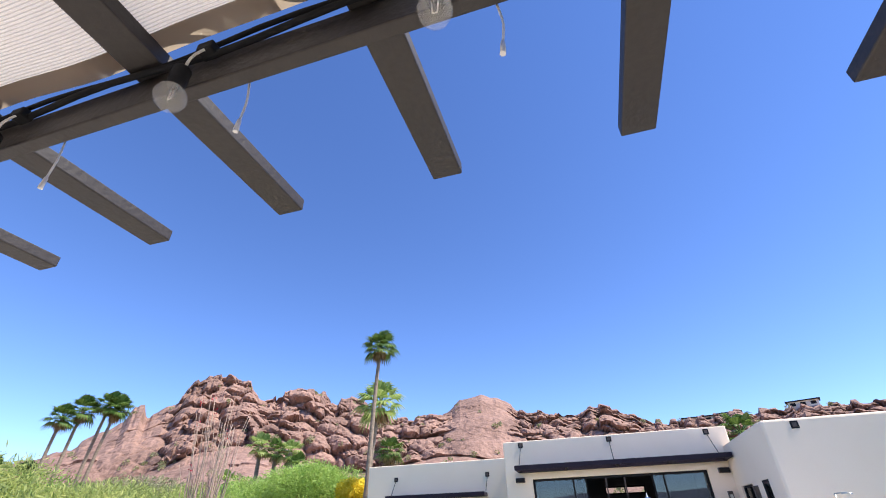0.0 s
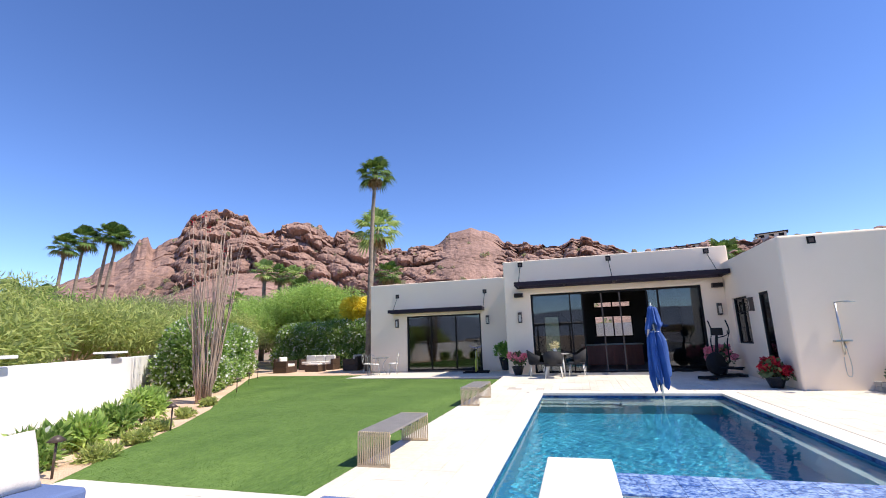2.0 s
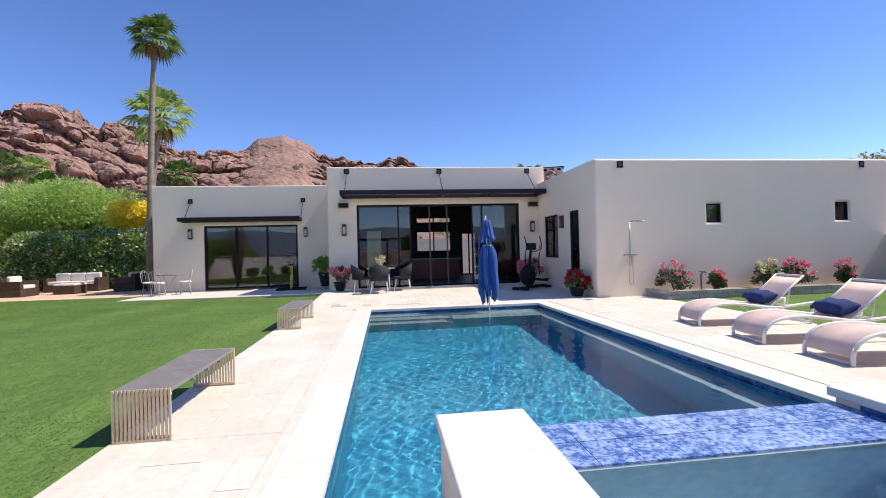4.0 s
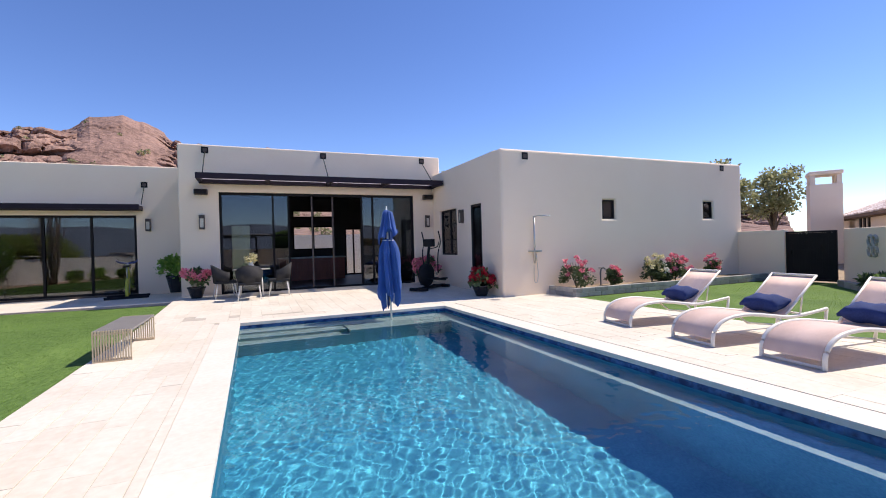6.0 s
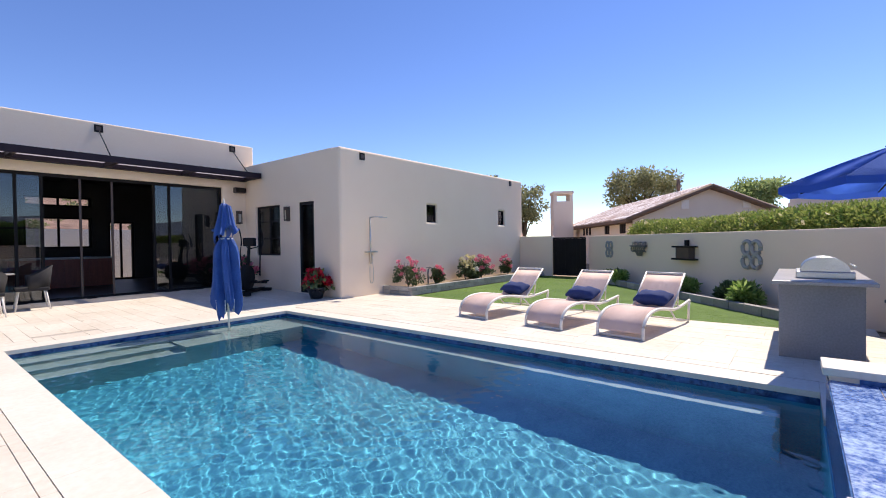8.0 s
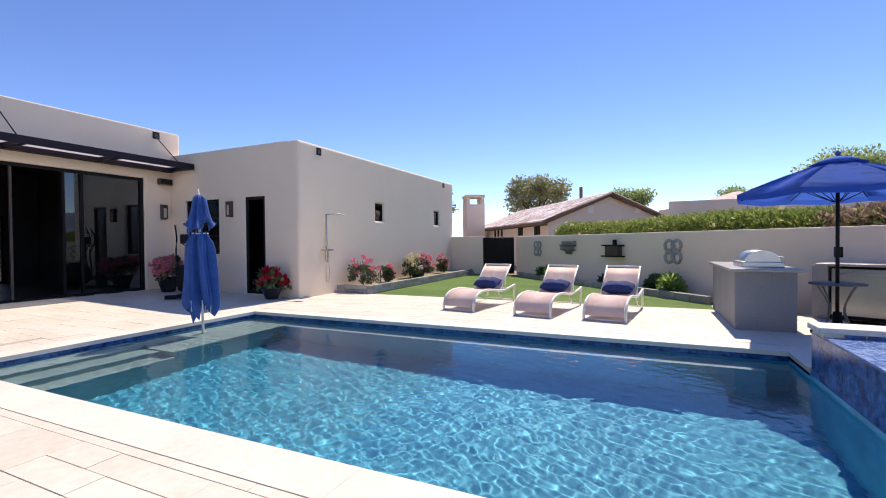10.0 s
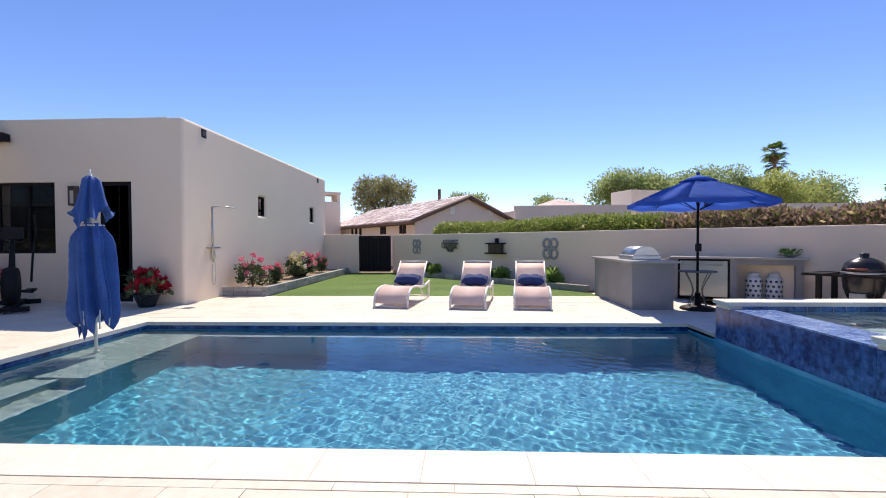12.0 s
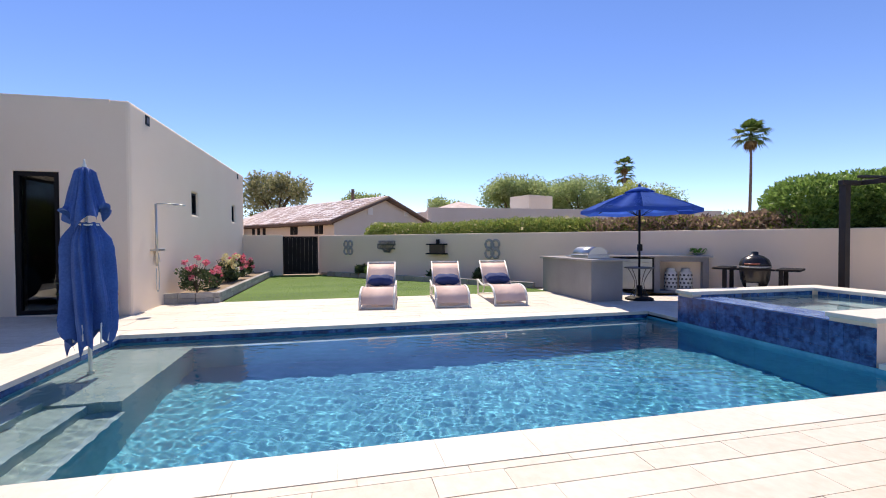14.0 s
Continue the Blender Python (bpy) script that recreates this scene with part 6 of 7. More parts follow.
# trees beyond the hedge
for x, y, h, s, m, sd, lb, n in ((-19.5, 30.0, 5.6, 4.6, MESQUITE_LEAF, 201, "wide bright green mesquite behind the hedge", 42000), (-17.2, 32.0, 4.9, 3.8, MESQUITE_LEAF, 202, "wide bright green mesquite behind the hedge", 30000), (-13.6, 28.1, 4.3, 1.6, YELLOW_LEAF, 203, "yellow flowering tree behind the hedge", 9000)):
    tree("mesquite_tree", x, y, h, s, m, sd, lb, 1.4, int(n * 2.2), 0.045, 0.35, 0.75, 10, BARK, 4.2)
for x, y, h, s, m, sd in ((-16.5, 12.5, 3.0, 2.8, PALO_LEAF, 211), (-19.0, 16.5, 3.5, 3.2, PALO_LEAF, 212), (-22.5, 20.0, 4.4, 3.4, GREY_LEAF, 213), (-17.5, 9.0, 3.9, 3.2, PALO_LEAF, 214), (-25.0, 15.0, 4.4, 4.0, BRIGHT_LEAF, 215), (-20.0, 21.5, 3.8, 2.8, PALO_LEAF, 216), (-13.0, 7.0, 2.6, 2.4, PALO_LEAF, 217), (-27.0, 24.0, 4.6, 3.6, GREY_LEAF, 218), (-30, 30, 4.8, 4.2, BRIGHT_LEAF, 219)):
    tree("palo_verde_tree", x, y, h, s, m, sd, "airy yellow green palo verde beyond the white wall", 0.7, 26000, 0.035, 0.05, 0.8, 11, GRAVEL, 6.0)
for i, (x, y, s) in enumerate(((-26, 36, 3.0), (-31, 38, 3.4), (-36, 34, 3.2), (-22, 40, 3.0))):
    tree("palo_verde_tree", x, y, 3.8, s, GREY_LEAF, 230 + i, "grey green desert tree at the foot of the slope", 0.8, 6000, 0.2, 0.3, 0.8, 7)


# ---- palms ----
def palm(x, y, h, r, seed, label, lean=0.0, skirt=0.5, fronds=30, size=1.3, leaf=None):
    th = thing("palm_tree", x, y, -0.09, label, "palm tree")
    rng = random.Random(seed)
    pts = [(lean * (q / 6) ** 1.6, 0.05 * math.sin(q), (h - size * 0.9) * q / 6) for q in range(7)]
    part("trunk", bar(pts, r * 1.25, 12, r * 0.75), TRUNK, th, "rough grey brown trunk")
    top = Vector(pts[-1])

    def frond(a, pitch, length, mat, name):
        bm = bmesh.new()
        out = Vector((math.cos(a), math.sin(a), 0))
        side = Vector((-math.sin(a), math.cos(a), 0))
        d = out * math.cos(pitch) + Vector((0, 0, math.sin(pitch)))
        nrm = side.cross(d).normalized()
        hub = top + d * length * 0.45
        tube(bm, [top, hub], 0.02 * length, 4, 0.012 * length)
        for q in range(11):
            f = -1.3 + 2.6 * q / 10
            tip_d = d * math.cos(f) + side * math.sin(f)
            ln = length * 0.62 * (1 - 0.22 * abs(f))
            mid = hub + tip_d * ln * 0.6 - nrm * 0.04
            tip = hub + tip_d * ln + Vector((0, 0, -0.30 * ln)) - nrm * 0.02
            w = (side * math.cos(f) - d * math.sin(f)) * length * 0.046
            v = [bm.verts.new(p) for p in (hub, mid + w, tip, mid - w)]
            bm.faces.new(v)
        part(name, bm, mat, th)

    for i in range(fronds):
        a = i * 2.39996 + rng.uniform(-0.2, 0.2)
        pitch = 1.35 - 2.1 * (i / fronds) + rng.uniform(-0.12, 0.12)
        frond(a, pitch, size * rng.uniform(0.8, 1.12), leaf or PALM_LEAF, "frond")
    for i in range(int(10 * skirt) * 2):
        frond(i * 2.39996, -1.0 - 0.45 * rng.random(), size * rng.uniform(0.6, 0.8), DRY_LEAF, "dry_frond")
    return th


palm(-11.1, 23.3, 11.75, 0.12, 1, "very tall slender fan palm beside the guest wing", 0.45, 0.5, 34, 1.15)
palm(-12.55, 26.0, 9.75, 0.15, 2, "bright fan palm beside the guest wing", 0.8, 0.3, 24, 1.7, BRIGHT_PALM)
palm(-13.4, 31.5, 7.4, 0.20, 3, "shorter fan palm behind the guest wing", 0.0, 0.6, 26, 1.2)
for x, y, h, sd, sz in ((-31.5, 41.0, 10.6, 4, 1.9), (-30.0, 41.5, 10.0, 5, 1.7), (-28.0, 41.0, 9.8, 6, 1.8), (-26.5, 40.0, 8.4, 7, 1.9), (-33.5, 39.5, 7.3, 8, 1.7), (-27.2, 42.0, 7.0, 9, 1.8)):
    palm(x, y, h, 0.22, sd, "green fan palm in front of the rocky slope", 0.0, 0.4, 20, sz * 0.85, BRIGHT_PALM if sd % 2 == 0 else None)
for x, y, h, sd, ln in ((-53.9, 35.7, 14.4, 14, 0.8), (-53.3, 37.0, 15.4, 15, 1.0), (-51.9, 38.4, 16.1, 16, 1.4), (-51.4, 38.7, 15.6, 17, 1.8), (-58.0, 34.0, 9.6, 18, 0.5), (-56.0, 36.0, 9.0, 19, 0.3)):
    palm(x, y, h, 0.18, sd, "tall leaning fan palm far beyond the wall", ln if h > 12 else 0.2, 0.3, 30, 1.9)
palm(24.5, -20.6, 10.8, 0.11, 21, "lone tall fan palm beyond the oleander", 0.0, 0.5, 26, 1.5)
palm(72.5, -43.0, 17.8, 0.24, 22, "distant fan palm above the rooftops", 0.0, 0.5, 22, 2.3)
palm(76.0, -45.5, 16.6, 0.24, 23, "distant fan palm above the rooftops", 0.0, 0.5, 22, 2.3)
palm(9.0, 34.0, 7.6, 0.2, 24, "fan palm rising behind the house", 0.0, 0.3, 24, 1.5)

# ---- beyond the eastern wall ----
BL = [(*along(d, -0.85)[:2], 1.31 + 0.04 * math.sin(d), 0.55, 0.55, 0.55) for d in np.arange(2.3, 10.0, 0.45)]
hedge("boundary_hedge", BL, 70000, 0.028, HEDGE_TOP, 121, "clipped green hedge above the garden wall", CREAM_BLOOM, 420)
BL = [(*along(d, -0.85)[:2], 1.34 + 0.07 * math.sin(2.3 * d), 0.5, 0.5, 0.5) for d in np.arange(10.2, 14.6, 0.42)]
hedge("dry_hedge", BL, 24000, 0.04, DRY_HEDGE, 131, "half-dry brown hedge above the garden wall", CREAM_BLOOM, 320, HEDGE_TOP)
BL = [(*along(14.9 + 0.85 * i, -1.25 - 0.35 * (i % 2))[:2], z + 0.06 * (i % 3), 0.95, 0.95, 0.62) for i in range(6) for z in (0.7, 1.5, 2.05)]
hedge("oleander_mass", BL, 150000, 0.034, HEDGE_LEAF, 124, "large rounded bright green oleander over the wall")
setting("neighbour_wall", boxes((20.6, 20.9, -14, 6.0, -0.09, 3.15)), NEIGHBOUR, "long tan neighbouring wall", "wall")


def gable_house(A, B, peak_z, eave_z, length, label):
    """A gabled house: gable from A to B, ridge running back from it."""
    a, b = Vector((*A, 0)), Vector((*B, 0))
    u = (b - a).normalized()
    back = Vector((-u.y, u.x, 0))
    w = (b - a).length
    rz = math.degrees(math.atan2(u.y, u.x))
    th = thing("neighbour_house", a.x, a.y, -0.09, label, "house", rz)
    ez, pz = eave_z + 0.09, peak_z + 0.09
    bm = bmesh.new()
    prof = [(0.35, 0), (w - 0.35, 0), (w - 0.35, ez + 0.1), (w / 2, pz - 0.12), (0.35, ez + 0.1)]
    f0 = [bm.verts.new((x, 0.25, z)) for x, z in prof]
    f1 = [bm.verts.new((x, length, z)) for x, z in prof]
    bm.faces.new(f0)
    bm.faces.new(f1[::-1])
    for k in range(5):
        bm.faces.new((f0[k], f1[k], f1[(k + 1) % 5], f0[(k + 1) % 5]))
    part("wall", bm, NEIGHBOUR, th, "tan stucco walls")
    for s in (0, 1):
        x0, x1 = (0, w / 2) if s == 0 else (w, w / 2)
        slope = Vector((x1 - x0, 0, pz - ez))
        n = slope.normalized()
        bm = bmesh.new()
        q = [bm.verts.new((x, y, z + dz)) for dz in (-0.10, 0.0) for x, y, z in ((x0, 0, ez), (x0, length, ez), (x1, length, pz), (x1, 0, pz))]
        for f in ((0, 1, 2, 3), (7, 6, 5, 4), (0, 4, 5, 1), (1, 5, 6, 2), (2, 6, 7, 3), (3, 7, 4, 0)):
            bm.faces.new([q[i] for i in f])
        me = mesh_of("roof_deck", bm, FASCIA)
        deckob = new("roof_deck", me)
        deckob.parent = th
        rows, cols = int(slope.length / 0.34), int(length / 0.26)
        up = Vector((-n.z, 0, n.x))
        if up.z < 0:
            up = -up
        verts, faces = [], []
        for i in range(rows):
            for j in range(cols):
                o = Vector((x0, j * length / cols, ez)) + n * (i * slope.length / rows)
                base = len(verts)
                for k in range(2):
                    for m_ in range(5):
                        ang = math.pi * m_ / 4
                        verts.append(o + n * (k * slope.length / rows * 1.08) + Vector((0, 0.105 - 0.105 * math.cos(ang), 0)) + up * (0.012 + 0.075 * math.sin(ang) + (0.022 if k == 0 else 0.0)))
                for m_ in range(4):
                    faces.append((base + m_, base + m_ + 1, base + 6 + m_, base + 5 + m_))
                faces.append((base, base + 1, base + 2, base + 3, base + 4))
        me = bpy.data.meshes.new("roof_tiles")
        me.from_pydata(verts, [], faces)
        me.materials.append(ROOF_TILE)
        rt = new("roof_tiles", me)
        rt.parent = th
        tagged(rt, "rows of pale red clay barrel tiles", "", "", "stuff")
        for y in (0.0,):
            bm = bmesh.new()
            r0, r1 = Vector((x0, -0.03, ez - 0.02)), Vector((x1, -0.03, pz - 0.02))
            tube(bm, [r0, r1], 0.10, 4)
            part("rake_board", bm, FASCIA, th, "brown wooden rake board")
    for x in (w * 0.36, w * 0.72):
        part("gable_vent", boxes((x - 0.15, x + 0.15, 0.20, 0.248, (ez + pz) / 2 - 0.25, (ez + pz) / 2 + 0.1)), WHITE_METAL, th)
    return th, w, back, u, ez


nh, nw, nb, nu, nez = gable_house((16.67, 11.29), (20.49, 5.68), 3.50, 2.15, 12.6, "tan stucco neighbouring house with a clay tile roof")
for i, yy in enumerate((1.2, 1.6, 3.6, 4.0, 7.2, 7.9, 8.6)):
    wdw = part("window", boxes((0.31, 0.349, yy, yy + 0.3, nez - 0.55, nez - 0.12)), BLACK_FRAME, nh, "small dark window")
for i in range(26):
    part("rafter_tail", boxes((0.02, 0.34, 0.3 + i * 0.46, 0.38 + i * 0.46, nez - 0.14, nez - 0.02)), FASCIA, nh)
part("vent_pipe", bar([(nw / 2, 3.0, nez + 1.3), (nw / 2, 3.0, nez + 2.0)], 0.09), FASCIA, nh)
th = thing("stucco_chimney", 24.95, 17.75, -0.09, "square tan stucco chimney with arched openings", "chimney", 34)
part("shaft", boxes((-0.62, 0.62, -0.62, 0.62, 0, 3.9)), NEIGHBOUR, th)
for sx in (-0.5, -0.17, 0.17, 0.5):
    for sy in (-0.5, 0.5):
        part("pier", boxes((sx - 0.1, sx + 0.1, sy - 0.1, sy + 0.1, 3.902, 4.35)), NEIGHBOUR, th)
part("cap", boxes((-0.66, 0.66, -0.66, 0.66, 4.352, 4.55), bevel=0.05), NEIGHBOUR, th)
th = thing("far_house", 27.5, 1.3, -0.09, "low tan house with a hipped clay tile roof", "house", 20)
part("wall", boxes((-0.5, 5, -3.4, 3.4, 0, 3.45)), NEIGHBOUR, th)
bm = bmesh.new()
v = [bm.verts.new(p) for p in ((-0.9, -2.2, 3.5), (4.5, -2.2, 3.5), (4.5, 2.2, 3.5), (-0.9, 2.2, 3.5), (1.6, -0.1, 4.35), (1.8, 0.1, 4.35))]
for f in ((0, 1, 4), (1, 2, 5, 4), (2, 3, 5), (3, 0, 4, 5), (3, 2, 1, 0)):
    bm.faces.new([v[i] for i in f])
part("roof", bm, ROOF_TILE, th, "hipped clay tile roof")
th = thing("flat_house", 23.5, -3.2, -0.09, "low flat-roofed tan house with a square chimney", "house", 20)
part("wall", boxes((0, 6, -9, 5.5, 0, 2.95)), NEIGHBOUR, th)
part("parapet", boxes((-0.1, 6.1, -9.1, 5.6, 2.951, 3.12)), WHITE_WALL, th)
part("chimney", boxes((0.3, 2.2, -0.3, 1.9, 3.121, 4.35), bevel=0.03), NEIGHBOUR, th)
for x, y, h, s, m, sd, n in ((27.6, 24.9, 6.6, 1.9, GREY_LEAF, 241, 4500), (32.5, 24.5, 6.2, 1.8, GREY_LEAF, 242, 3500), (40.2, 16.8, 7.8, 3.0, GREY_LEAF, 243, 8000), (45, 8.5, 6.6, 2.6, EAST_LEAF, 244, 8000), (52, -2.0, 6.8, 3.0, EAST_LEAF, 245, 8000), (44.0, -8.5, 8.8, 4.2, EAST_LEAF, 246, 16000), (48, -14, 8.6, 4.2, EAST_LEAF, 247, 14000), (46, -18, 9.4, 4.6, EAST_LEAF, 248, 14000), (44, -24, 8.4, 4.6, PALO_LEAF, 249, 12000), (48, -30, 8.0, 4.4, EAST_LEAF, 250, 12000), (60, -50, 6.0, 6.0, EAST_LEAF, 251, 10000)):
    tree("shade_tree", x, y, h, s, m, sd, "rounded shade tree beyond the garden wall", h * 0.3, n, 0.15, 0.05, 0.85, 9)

# ---- the mountain ----
SKYLINE = ((-95, 3.0), (-75, 4.5), (-64, 5.0), (-58, 6.2), (-55, 7.6), (-52.5, 9.6), (-51.4, 10.2), (-51.0, 11.8), (-50.0, 11.8), (-49.6, 10.8), (-47.2, 12.3), (-46.2, 14.4), (-45, 15.4), (-42.2, 15.4), (-40.3, 14.9), (-39.0, 13.3), (-37.4, 13.1), (-36.2, 14.1), (-33.2, 14.9), (-31.4, 14.2), (-30, 13.2), (-29.6, 14.0), (-27.0, 13.8), (-25, 12.4), (-21.5, 11.6), (-18.6, 12.2), (-16.6, 12.3), (-15.0, 13.6), (-12.3, 14.2), (-9.5, 13.5), (-7.6, 11.9), (-6.8, 11.2), (-4, 11.7), (-2, 11.3), (1.7, 11.9), (4.5, 10.9), (6.7, 9.9), (10, 9.3), (15, 9.7), (18, 9.6), (24, 9.3), (30, 8.8), (40, 7.5), (55, 3.5), (70, 1.0))
AZ = np.array([p[0] for p in SKYLINE])
EL = np.array([p[1] for p in SKYLINE])
NU, NV = 760, 150
D0, D1 = 90.0, 330.0
verts, faces = [], []
for i in range(NU + 1):
    az = -90 + 150 * i / NU
    soft = np.interp(az + np.linspace(-6, 6, 13), AZ, EL)
    el = float(soft.mean())
    crest = float(np.interp(az, AZ, EL)) - el + (0.35 * noise.noise(Vector((az * 0.9, 5, 0))) + 0.30 * noise.cell(Vector((az * 1.4, 2, 0)))) * min(1.0, abs(az + 12.7) / 6.0) - 0.15
    crest = (math.tan(radians(el + crest)) - math.tan(radians(el))) * D1
    top = math.tan(radians(el)) * D1 + 1.35
    ca, sa = math.cos(radians(az)), math.sin(radians(az))
    foot = 0.40 + 0.10 * noise.noise(Vector((az * 0.09, 3, 0)))
    for j in range(NV + 1):
        f = j / NV
        # talus slope over the first half of the rows, then the cliff
        if f < 0.42:
            d = D0 + (250 - D0) * f / 0.42
            z = top * foot * (f / 0.42) ** 1.3
            hard = 0.25 * f / 0.42
        else:
            t = (f - 0.42) / 0.58
            d = 250 + (D1 - 250) * t ** 1.25
            z = top * (foot + (1 - foot) * t ** 0.85) + crest * t ** 1.6
            hard = 1.0
        p = Vector((sa * d, ca * d, z))
        # rounded boulders of three sizes, stacked in leaning beds
        lean = Vector((p.x, p.y, p.z * 1.25 + 0.22 * p.x))
        vb, cb_ = noise.voronoi(lean * 0.026 + noise.noise_vector(p * 0.03) * 0.2)
        mid, cm_ = noise.voronoi(Vector((lean.x, lean.y, lean.z * 1.5)) * 0.075 + Vector((7, 0, 0)) + noise.noise_vector(p * 0.07) * 0.25)
        chips, cc_ = noise.voronoi(Vector((lean.x, lean.y, lean.z * 1.7)) * 0.21 + Vector((0, 9, 0)) + noise.noise_vector(p * 0.2) * 0.2)
        step = lambda cells: noise.noise(cells[0] * 3.7 + Vector((0.5, 0.3, 0.7)))
        swell = lambda dist: 1.0 - min(1.0, dist[0] / 0.75) ** 2
        gap = lambda dist, wide: min(wide, dist[1] - dist[0]) / wide - 1.0
        bulge = 14.0 * step(cb_) + 5.0 * swell(vb) + 7.5 * step(cm_) + 3.4 * swell(mid) + 3.0 * gap(mid, 0.10) + 1.5 * step(cc_) + 0.6 * swell(chips) + 0.45 * gap(chips, 0.15) + 7.0 * noise.noise(p * 0.02)
        # the one smooth dome among the blocks, and the loose slope on the west
        dome = min(1.0, max(0.0, 1.0 - abs(az + 12.7) / 5.6) * 2.2)
        bulge = bulge * (1.0 - 0.92 * dome) + dome * (5.0 * (1.0 - ((az + 12.7) / 5.6) ** 2) + 5.0 * noise.noise(p * 0.035))
        loose = min(1.0, max(0.0, (-46.5 - az) / 2.0))
        bulge *= 1.0 - 0.8 * loose
        edge = 1.0 - 0.75 * max(0.0, (f - 0.93) / 0.07)
        out = hard * edge * bulge
        lift = hard * (1.0 - 0.7 * loose) * (1.0 - 0.85 * dome) * (0.3 + 0.7 * edge) * (1.8 * (swell(mid) - 0.6) + 2.2 * step(cm_) + 0.7 * (swell(chips) - 0.6)) + 0.8 * noise.noise(p * 0.12) * min(1.0, f * 4)
        verts.append((sa * (d - out), ca * (d - out), max(z + lift, -0.5)))
for i in range(NU):
    for j in range(NV):
        a = i * (NV + 1) + j
        faces.append((a, a + NV + 1, a + NV + 2, a + 1))
me = bpy.data.meshes.new("mountain")
me.from_pydata(verts, [], faces)
me.materials.append(ROCK)
tagged(new("mountain", me), "rugged red sandstone mountain with steep cliffs", "mountain", "", "structure")

# boulders and scrub on the slopes
def height_at(az, f):
    i, j = int(round((az + 90) / 150 * NU)), int(round(f * NV))
    return Vector(verts[i * (NV + 1) + j])


rng = np.random.default_rng(77)
scrub = []
for q in range(420):
    p = height_at(rng.uniform(-88, 40), rng.uniform(0.05, 0.5) if q % 5 else rng.uniform(0.5, 0.95))
    s = rng.uniform(0.6, 1.6)
    scrub.append((p.x, p.y, p.z + s * 0.4, s, s, s * 0.8))
me = cloud("slope_scrub", scrub, 26000, 0.5, GREY_LEAF, rng, shell=0.3)
tagged(new("slope_scrub", me), "grey green desert scrub on the mountain slope", "scrub", "", "stuff")
for az, f, w in ((11.5, 0.93, 16), (14.5, 0.95, 12), (21.0, 0.965, 14)):
    p = height_at(az, f)
    th = thing("hillside_house", p.x, p.y, p.z - 3.5, "flat-roofed modern house on the hillside", "house", -az)
    part("wall", boxes((-w / 2, w / 2, -3, 3, 0, 5.0)), NEIGHBOUR, th)
    part("roof", boxes((-w / 2 - 1, w / 2 + 1, -4, 4, 5.0, 5.5)), BLACK_FRAME, th)
    for i in range(3):
        part("window", boxes((-w / 2 + 1 + i * w / 3, -w / 2 + i * w / 3 + w / 4, -3.05, -3.001, 2.8, 4.4)), BLACK_FRAME, th)
# far hills to the south, seen in the glass
bm = bmesh.new()
prev = None
for i in range(61):
    a = radians(110 + 140 * i / 60)
    h = 30 + 45 * (0.5 + 0.5 * noise.noise(Vector((i * 0.25, 2, 0))))
    cur = (bm.verts.new((900 * math.sin(a), 900 * math.cos(a), -0.5)), bm.verts.new((980 * math.sin(a), 980 * math.cos(a), h)), bm.verts.new((1200 * math.sin(a), 1200 * math.cos(a), -0.5)))
    if prev:
        bm.faces.new((prev[0], cur[0], cur[1], prev[1]))
        bm.faces.new((prev[1], cur[1], cur[2], prev[2]))
    prev = cur
setting("backdrop_hills", bm, HILL_HAZE, "distant low desert hills", "hills")

# ---- tiles round the waterline ----
def shared(name, material, bm):
    return mesh_of(name, bm, material)


def place(me, name, parent, m):
    ob = new(name, me)
    ob.parent = parent
    ob.matrix_basis = m
    return ob


T = 0.149
tile_me = shared("tile", BLUE_TILE, boxes((0.0007, T - 0.0007, -0.008, 0.0, -0.1293, -0.001)))
n_long, n_short = round((POOL_N - POOL_S) / T), round((POOL_E - POOL_W) / T)
for i in range(n_long):
    y = POOL_S + (POOL_N - POOL_S) * i / n_long
    place(tile_me, "tile", pool, pose(POOL_E - 0.001, y + T, -0.03, 0, 0, -90))
    place(tile_me, "tile", pool, pose(POOL_W + 0.001, y, -0.03, 0, 0, 90))
for i in range(n_short):
    x = POOL_W + (POOL_E - POOL_W) * i / n_short
    place(tile_me, "tile", pool, pose(x, POOL_N - 0.001, -0.03, 0, 0, 0))
spa_tile = shared("tile", BLUE_TILE, boxes((0.0007, T - 0.0007, 0.0, 0.008, 0.0007, T - 0.0007)))
nw_ = round((SPA_E - SPA_W) / T)
for i in range(nw_):
    x = SPA_W + (SPA_E - SPA_W) * i / nw_
    for j in range(-2, 3):
        place(spa_tile, "tile", spa, pose(x, 5.562, 0.35 - T * (3 - j) + 0.003, 0, 0, 0))
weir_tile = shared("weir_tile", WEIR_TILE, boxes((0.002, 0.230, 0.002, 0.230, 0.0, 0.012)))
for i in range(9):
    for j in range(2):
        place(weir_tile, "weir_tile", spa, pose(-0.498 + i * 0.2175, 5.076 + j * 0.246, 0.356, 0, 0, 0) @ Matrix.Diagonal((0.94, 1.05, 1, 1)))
in_tile = shared("tile", BLUE_TILE, boxes((0.002, T - 0.002, -0.008, 0.0, -0.13, -0.001)))
for i in range(12):
    place(in_tile, "tile", spa, pose(-0.49 + i * 0.156, SPA_S + 0.429, 0.40, 0, 0, 180) @ pose(-T, 0, 0))
for i in range(14):
    place(in_tile, "tile", spa, pose(1.459, SPA_S + 0.45 + i * 0.155 + T, 0.40, 0, 0, -90))
    place(in_tile, "tile", spa, pose(-0.499, SPA_S + 0.45 + i * 0.155, 0.40, 0, 0, 90))

# ---- coping and pavers ----
rng = random.Random(99)
cop = {}


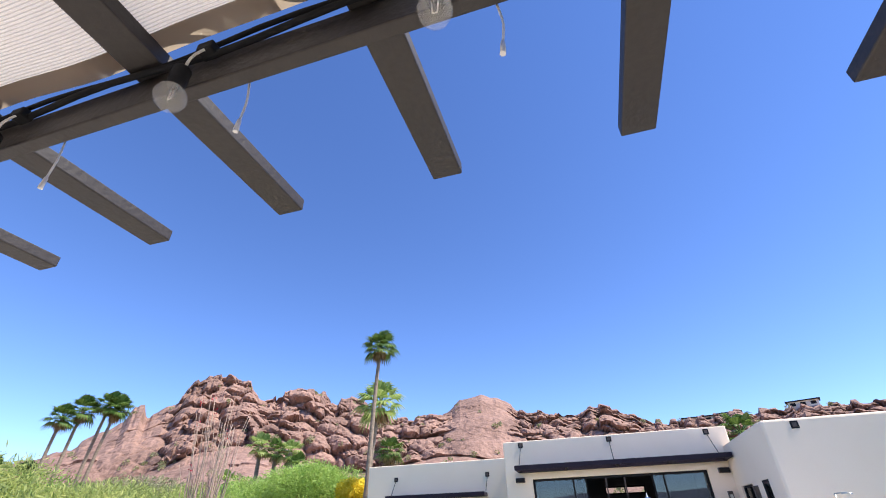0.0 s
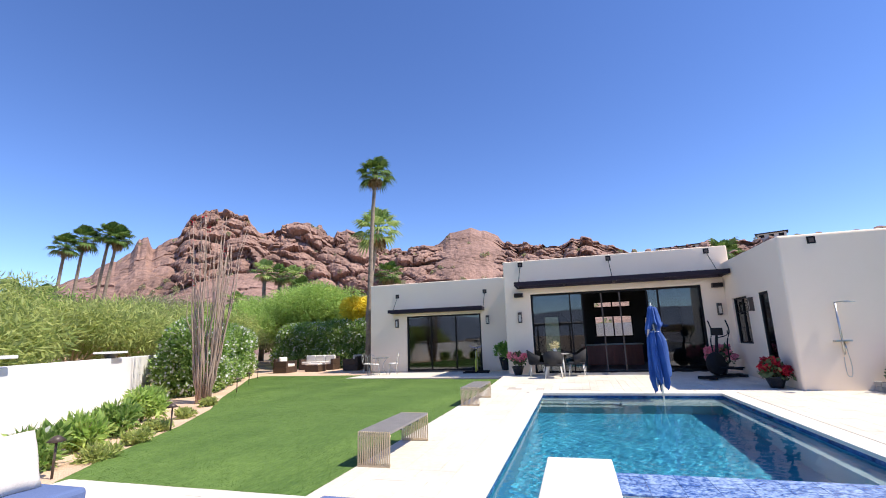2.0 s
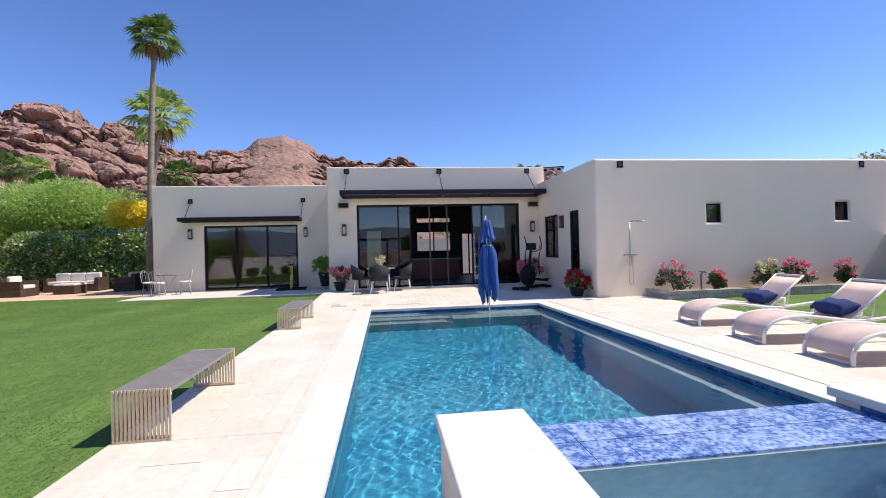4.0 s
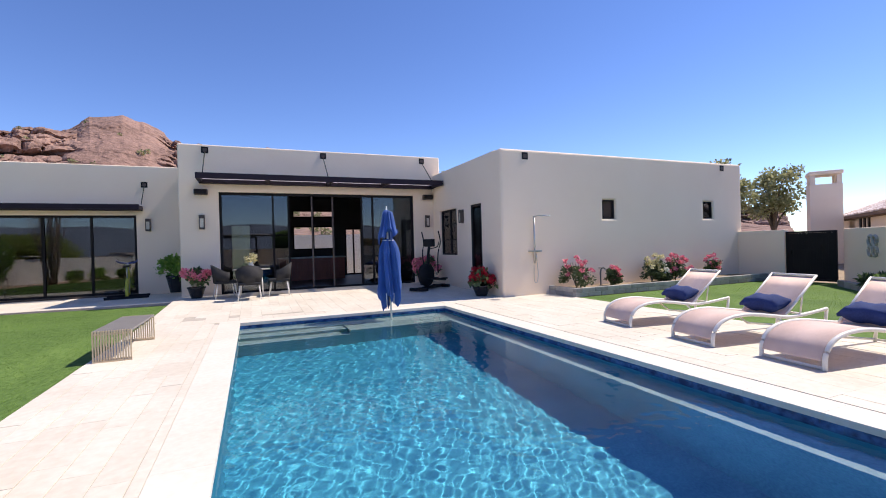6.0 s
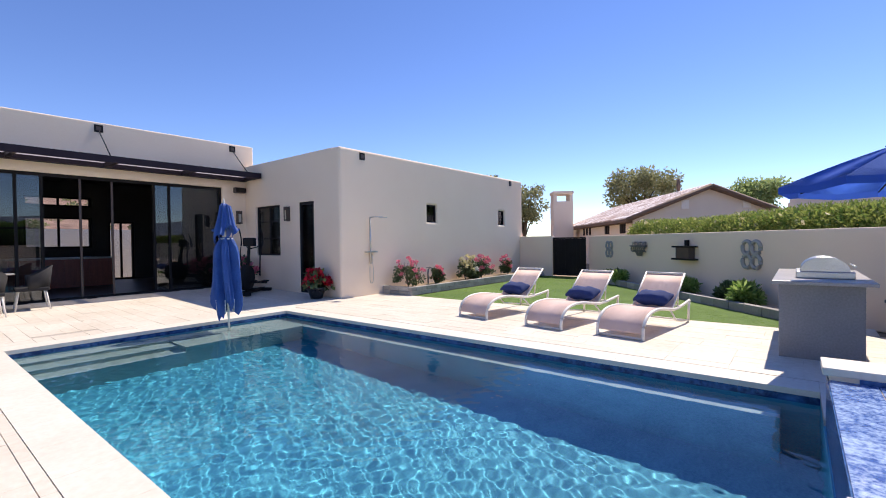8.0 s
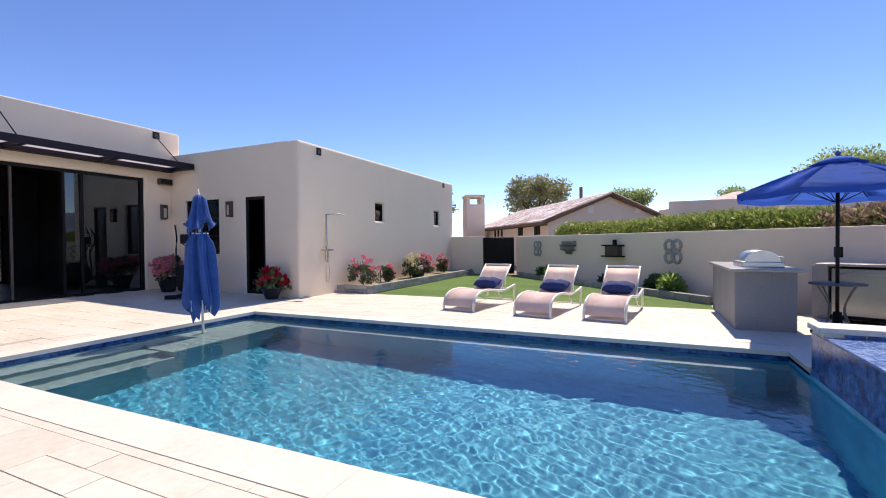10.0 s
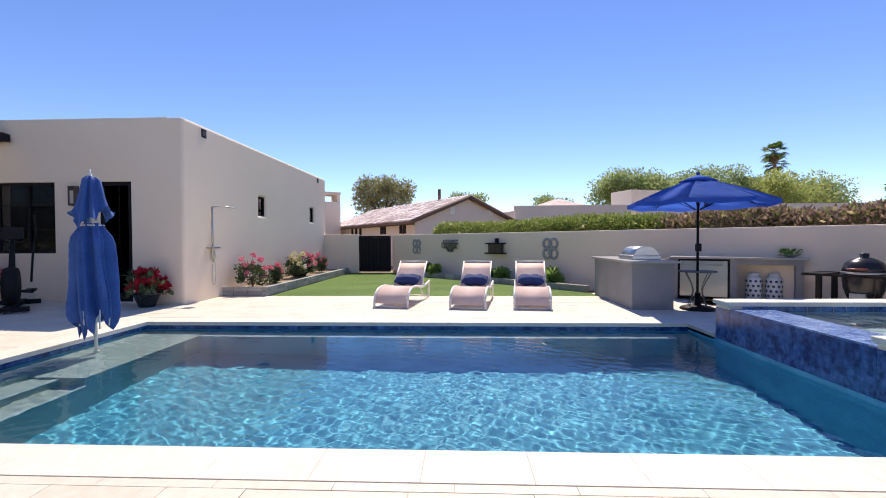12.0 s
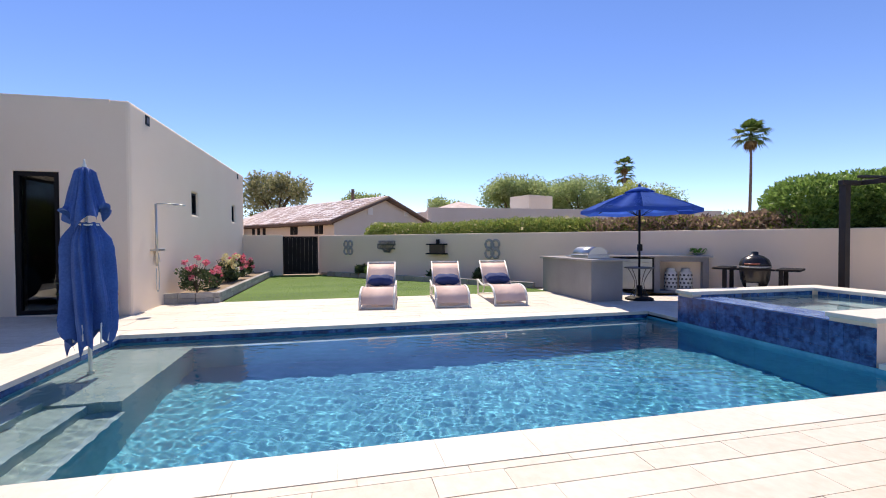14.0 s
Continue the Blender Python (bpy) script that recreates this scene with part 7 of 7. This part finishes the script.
def coping(x0, x1, y0, y1):
    key = (round(x1 - x0, 3), round(y1 - y0, 3))
    if key not in cop:
        cop[key] = shared("coping_stone", COPING, boxes((0, key[0], 0, key[1], -0.05, 0.004), bevel=0.0008))
    place(cop[key], "coping_stone", deck, pose(x0, y0, 0))


n = 14
for i in range(n):
    y0, y1 = POOL_S + (POOL_N - POOL_S) * i / n, POOL_S + (POOL_N - POOL_S) * (i + 1) / n
    coping(POOL_W - 0.33, POOL_W + 0.02, y0 + 0.0004, y1 - 0.0004)
    coping(POOL_E - 0.02, POOL_E + 0.33, y0 + 0.0004, y1 - 0.0004)
n = 8
for i in range(n):
    x0, x1 = POOL_W - 0.33 + (POOL_E - POOL_W + 0.66) * i / n, POOL_W - 0.33 + (POOL_E - POOL_W + 0.66) * (i + 1) / n
    coping(x0 + 0.0004, x1 - 0.0004, POOL_N - 0.02, POOL_N + 0.33)
coping(POOL_W - 0.33, SPA_W - 0.03, POOL_S - 0.33, POOL_S - 0.002)
coping(SPA_E + 0.03, POOL_E + 0.33, POOL_S - 0.33, POOL_S - 0.002)

# the modules of the random ashlar pattern, 0.2 m units
CELL = 0.203
stones = []
taken = set()


def allowed(i, j):
    x, y = (i + 0.5) * CELL, (j + 0.5) * CELL
    if POOL_W - 0.34 < x < POOL_E + 0.34 and POOL_S - 0.34 < y < POOL_N + 0.34:
        return False
    if SPA_W - 0.04 < x < SPA_E + 0.04 and SPA_S - 0.04 < y < POOL_S:
        return False
    return any(x0 - 0.05 < x < x1 + 0.05 and y0 - 0.05 < y < y1 + 0.05 for x0, x1, y0, y1 in DECK_PARTS)


SIZES = [(2, 3), (1, 3), (1, 2), (2, 2), (1, 4), (2, 1), (1, 1)]
SIZES_BIG = SIZES[:5]
for j in range(int(-4.5 / CELL), int(HOUSE_Y / CELL)):
    for i in range(int(-8.5 / CELL), int(6.4 / CELL)):
        if (i, j) in taken or not allowed(i, j):
            continue
        order = SIZES_BIG[:]
        rng.shuffle(order)
        for w_, h_ in order + SIZES[5:]:
            cells = [(i + a, j + b) for a in range(w_) for b in range(h_)]
            if all(c not in taken and allowed(*c) for c in cells):
                taken.update(cells)
                stones.append((i, j, w_, h_))
                break
near = sorted(stones, key=lambda s: (s[0] * CELL + 2.8) ** 2 * 2.5 + (s[1] * CELL - 7.5) ** 2)
paver_me = {}
for w_, h_ in SIZES:
    paver_me[w_, h_] = shared("paver", PAVER, boxes((0.0030, w_ * CELL - 0.0030, 0.0014, h_ * CELL - 0.0014, -0.03, 0.0), bevel=0.0015))
for i, j, w_, h_ in near[:300]:
    y = (j + h_ / 2) * CELL
    tilt = 1.562 if j * CELL > 14.38 else 0.0
    place(paver_me[w_, h_], "paver", deck, pose(i * CELL, j * CELL, deck_z(j * CELL) + rng.uniform(-0.0015, 0.0015), tilt + rng.uniform(-0.04, 0.04), rng.uniform(-0.04, 0.04), 0))
pv, pf = [], []
for i, j, w_, h_ in near[300:]:
    x0, x1, y0, y1 = i * CELL + 0.0018, (i + w_) * CELL - 0.0018, j * CELL + 0.0010, (j + h_) * CELL - 0.0010
    b, dz = len(pv), rng.uniform(-0.0015, 0.0015)
    pv += [(x, y, deck_z(y) + dz - 0.03) for x, y in ((x0, y0), (x1, y0), (x1, y1), (x0, y1))] + [(x, y, deck_z(y) + dz) for x, y in ((x0, y0), (x1, y0), (x1, y1), (x0, y1))]
    pf += [tuple(b + k for k in f) for f in ((4, 5, 6, 7), (0, 1, 5, 4), (1, 2, 6, 5), (2, 3, 7, 6), (3, 0, 4, 7))]
me = bpy.data.meshes.new("paver_field")
me.from_pydata(pv, [], pf)
me.materials.append(PAVER_REST)
ob = new("paver_field", me)
ob.parent = deck
tagged(ob, "", "", "", "stuff")
# narrow filler course between the coping and the field
strip_me = shared("paver", PAVER, boxes((0.002, 0.076, 0.001, 0.609, -0.03, 0.0), bevel=0.0015))
for k in range(14):
    place(strip_me, "paver", deck, pose(-10 * CELL, POOL_S - 0.33 + 0.61 * k, 0.0))
# slabs in front of the guest wing
slabs = setting("guest_patio", boxes((-9.8, -3.2, 18.62, LEFT_Y - 0.003, -0.085, -0.012)), GROUT, "pale paved strip before the guest wing", "terrace")
slab_me = shared("slab", PAVER, boxes((0.004, 1.09, 0.004, 1.03, -0.02, 0.0), bevel=0.005))
for i in range(6):
    for j in range(3):
        place(slab_me, "slab", slabs, pose(-9.8 + 1.1 * i, 18.62 + 1.04 * j, 0.004, 0, 0, 0))
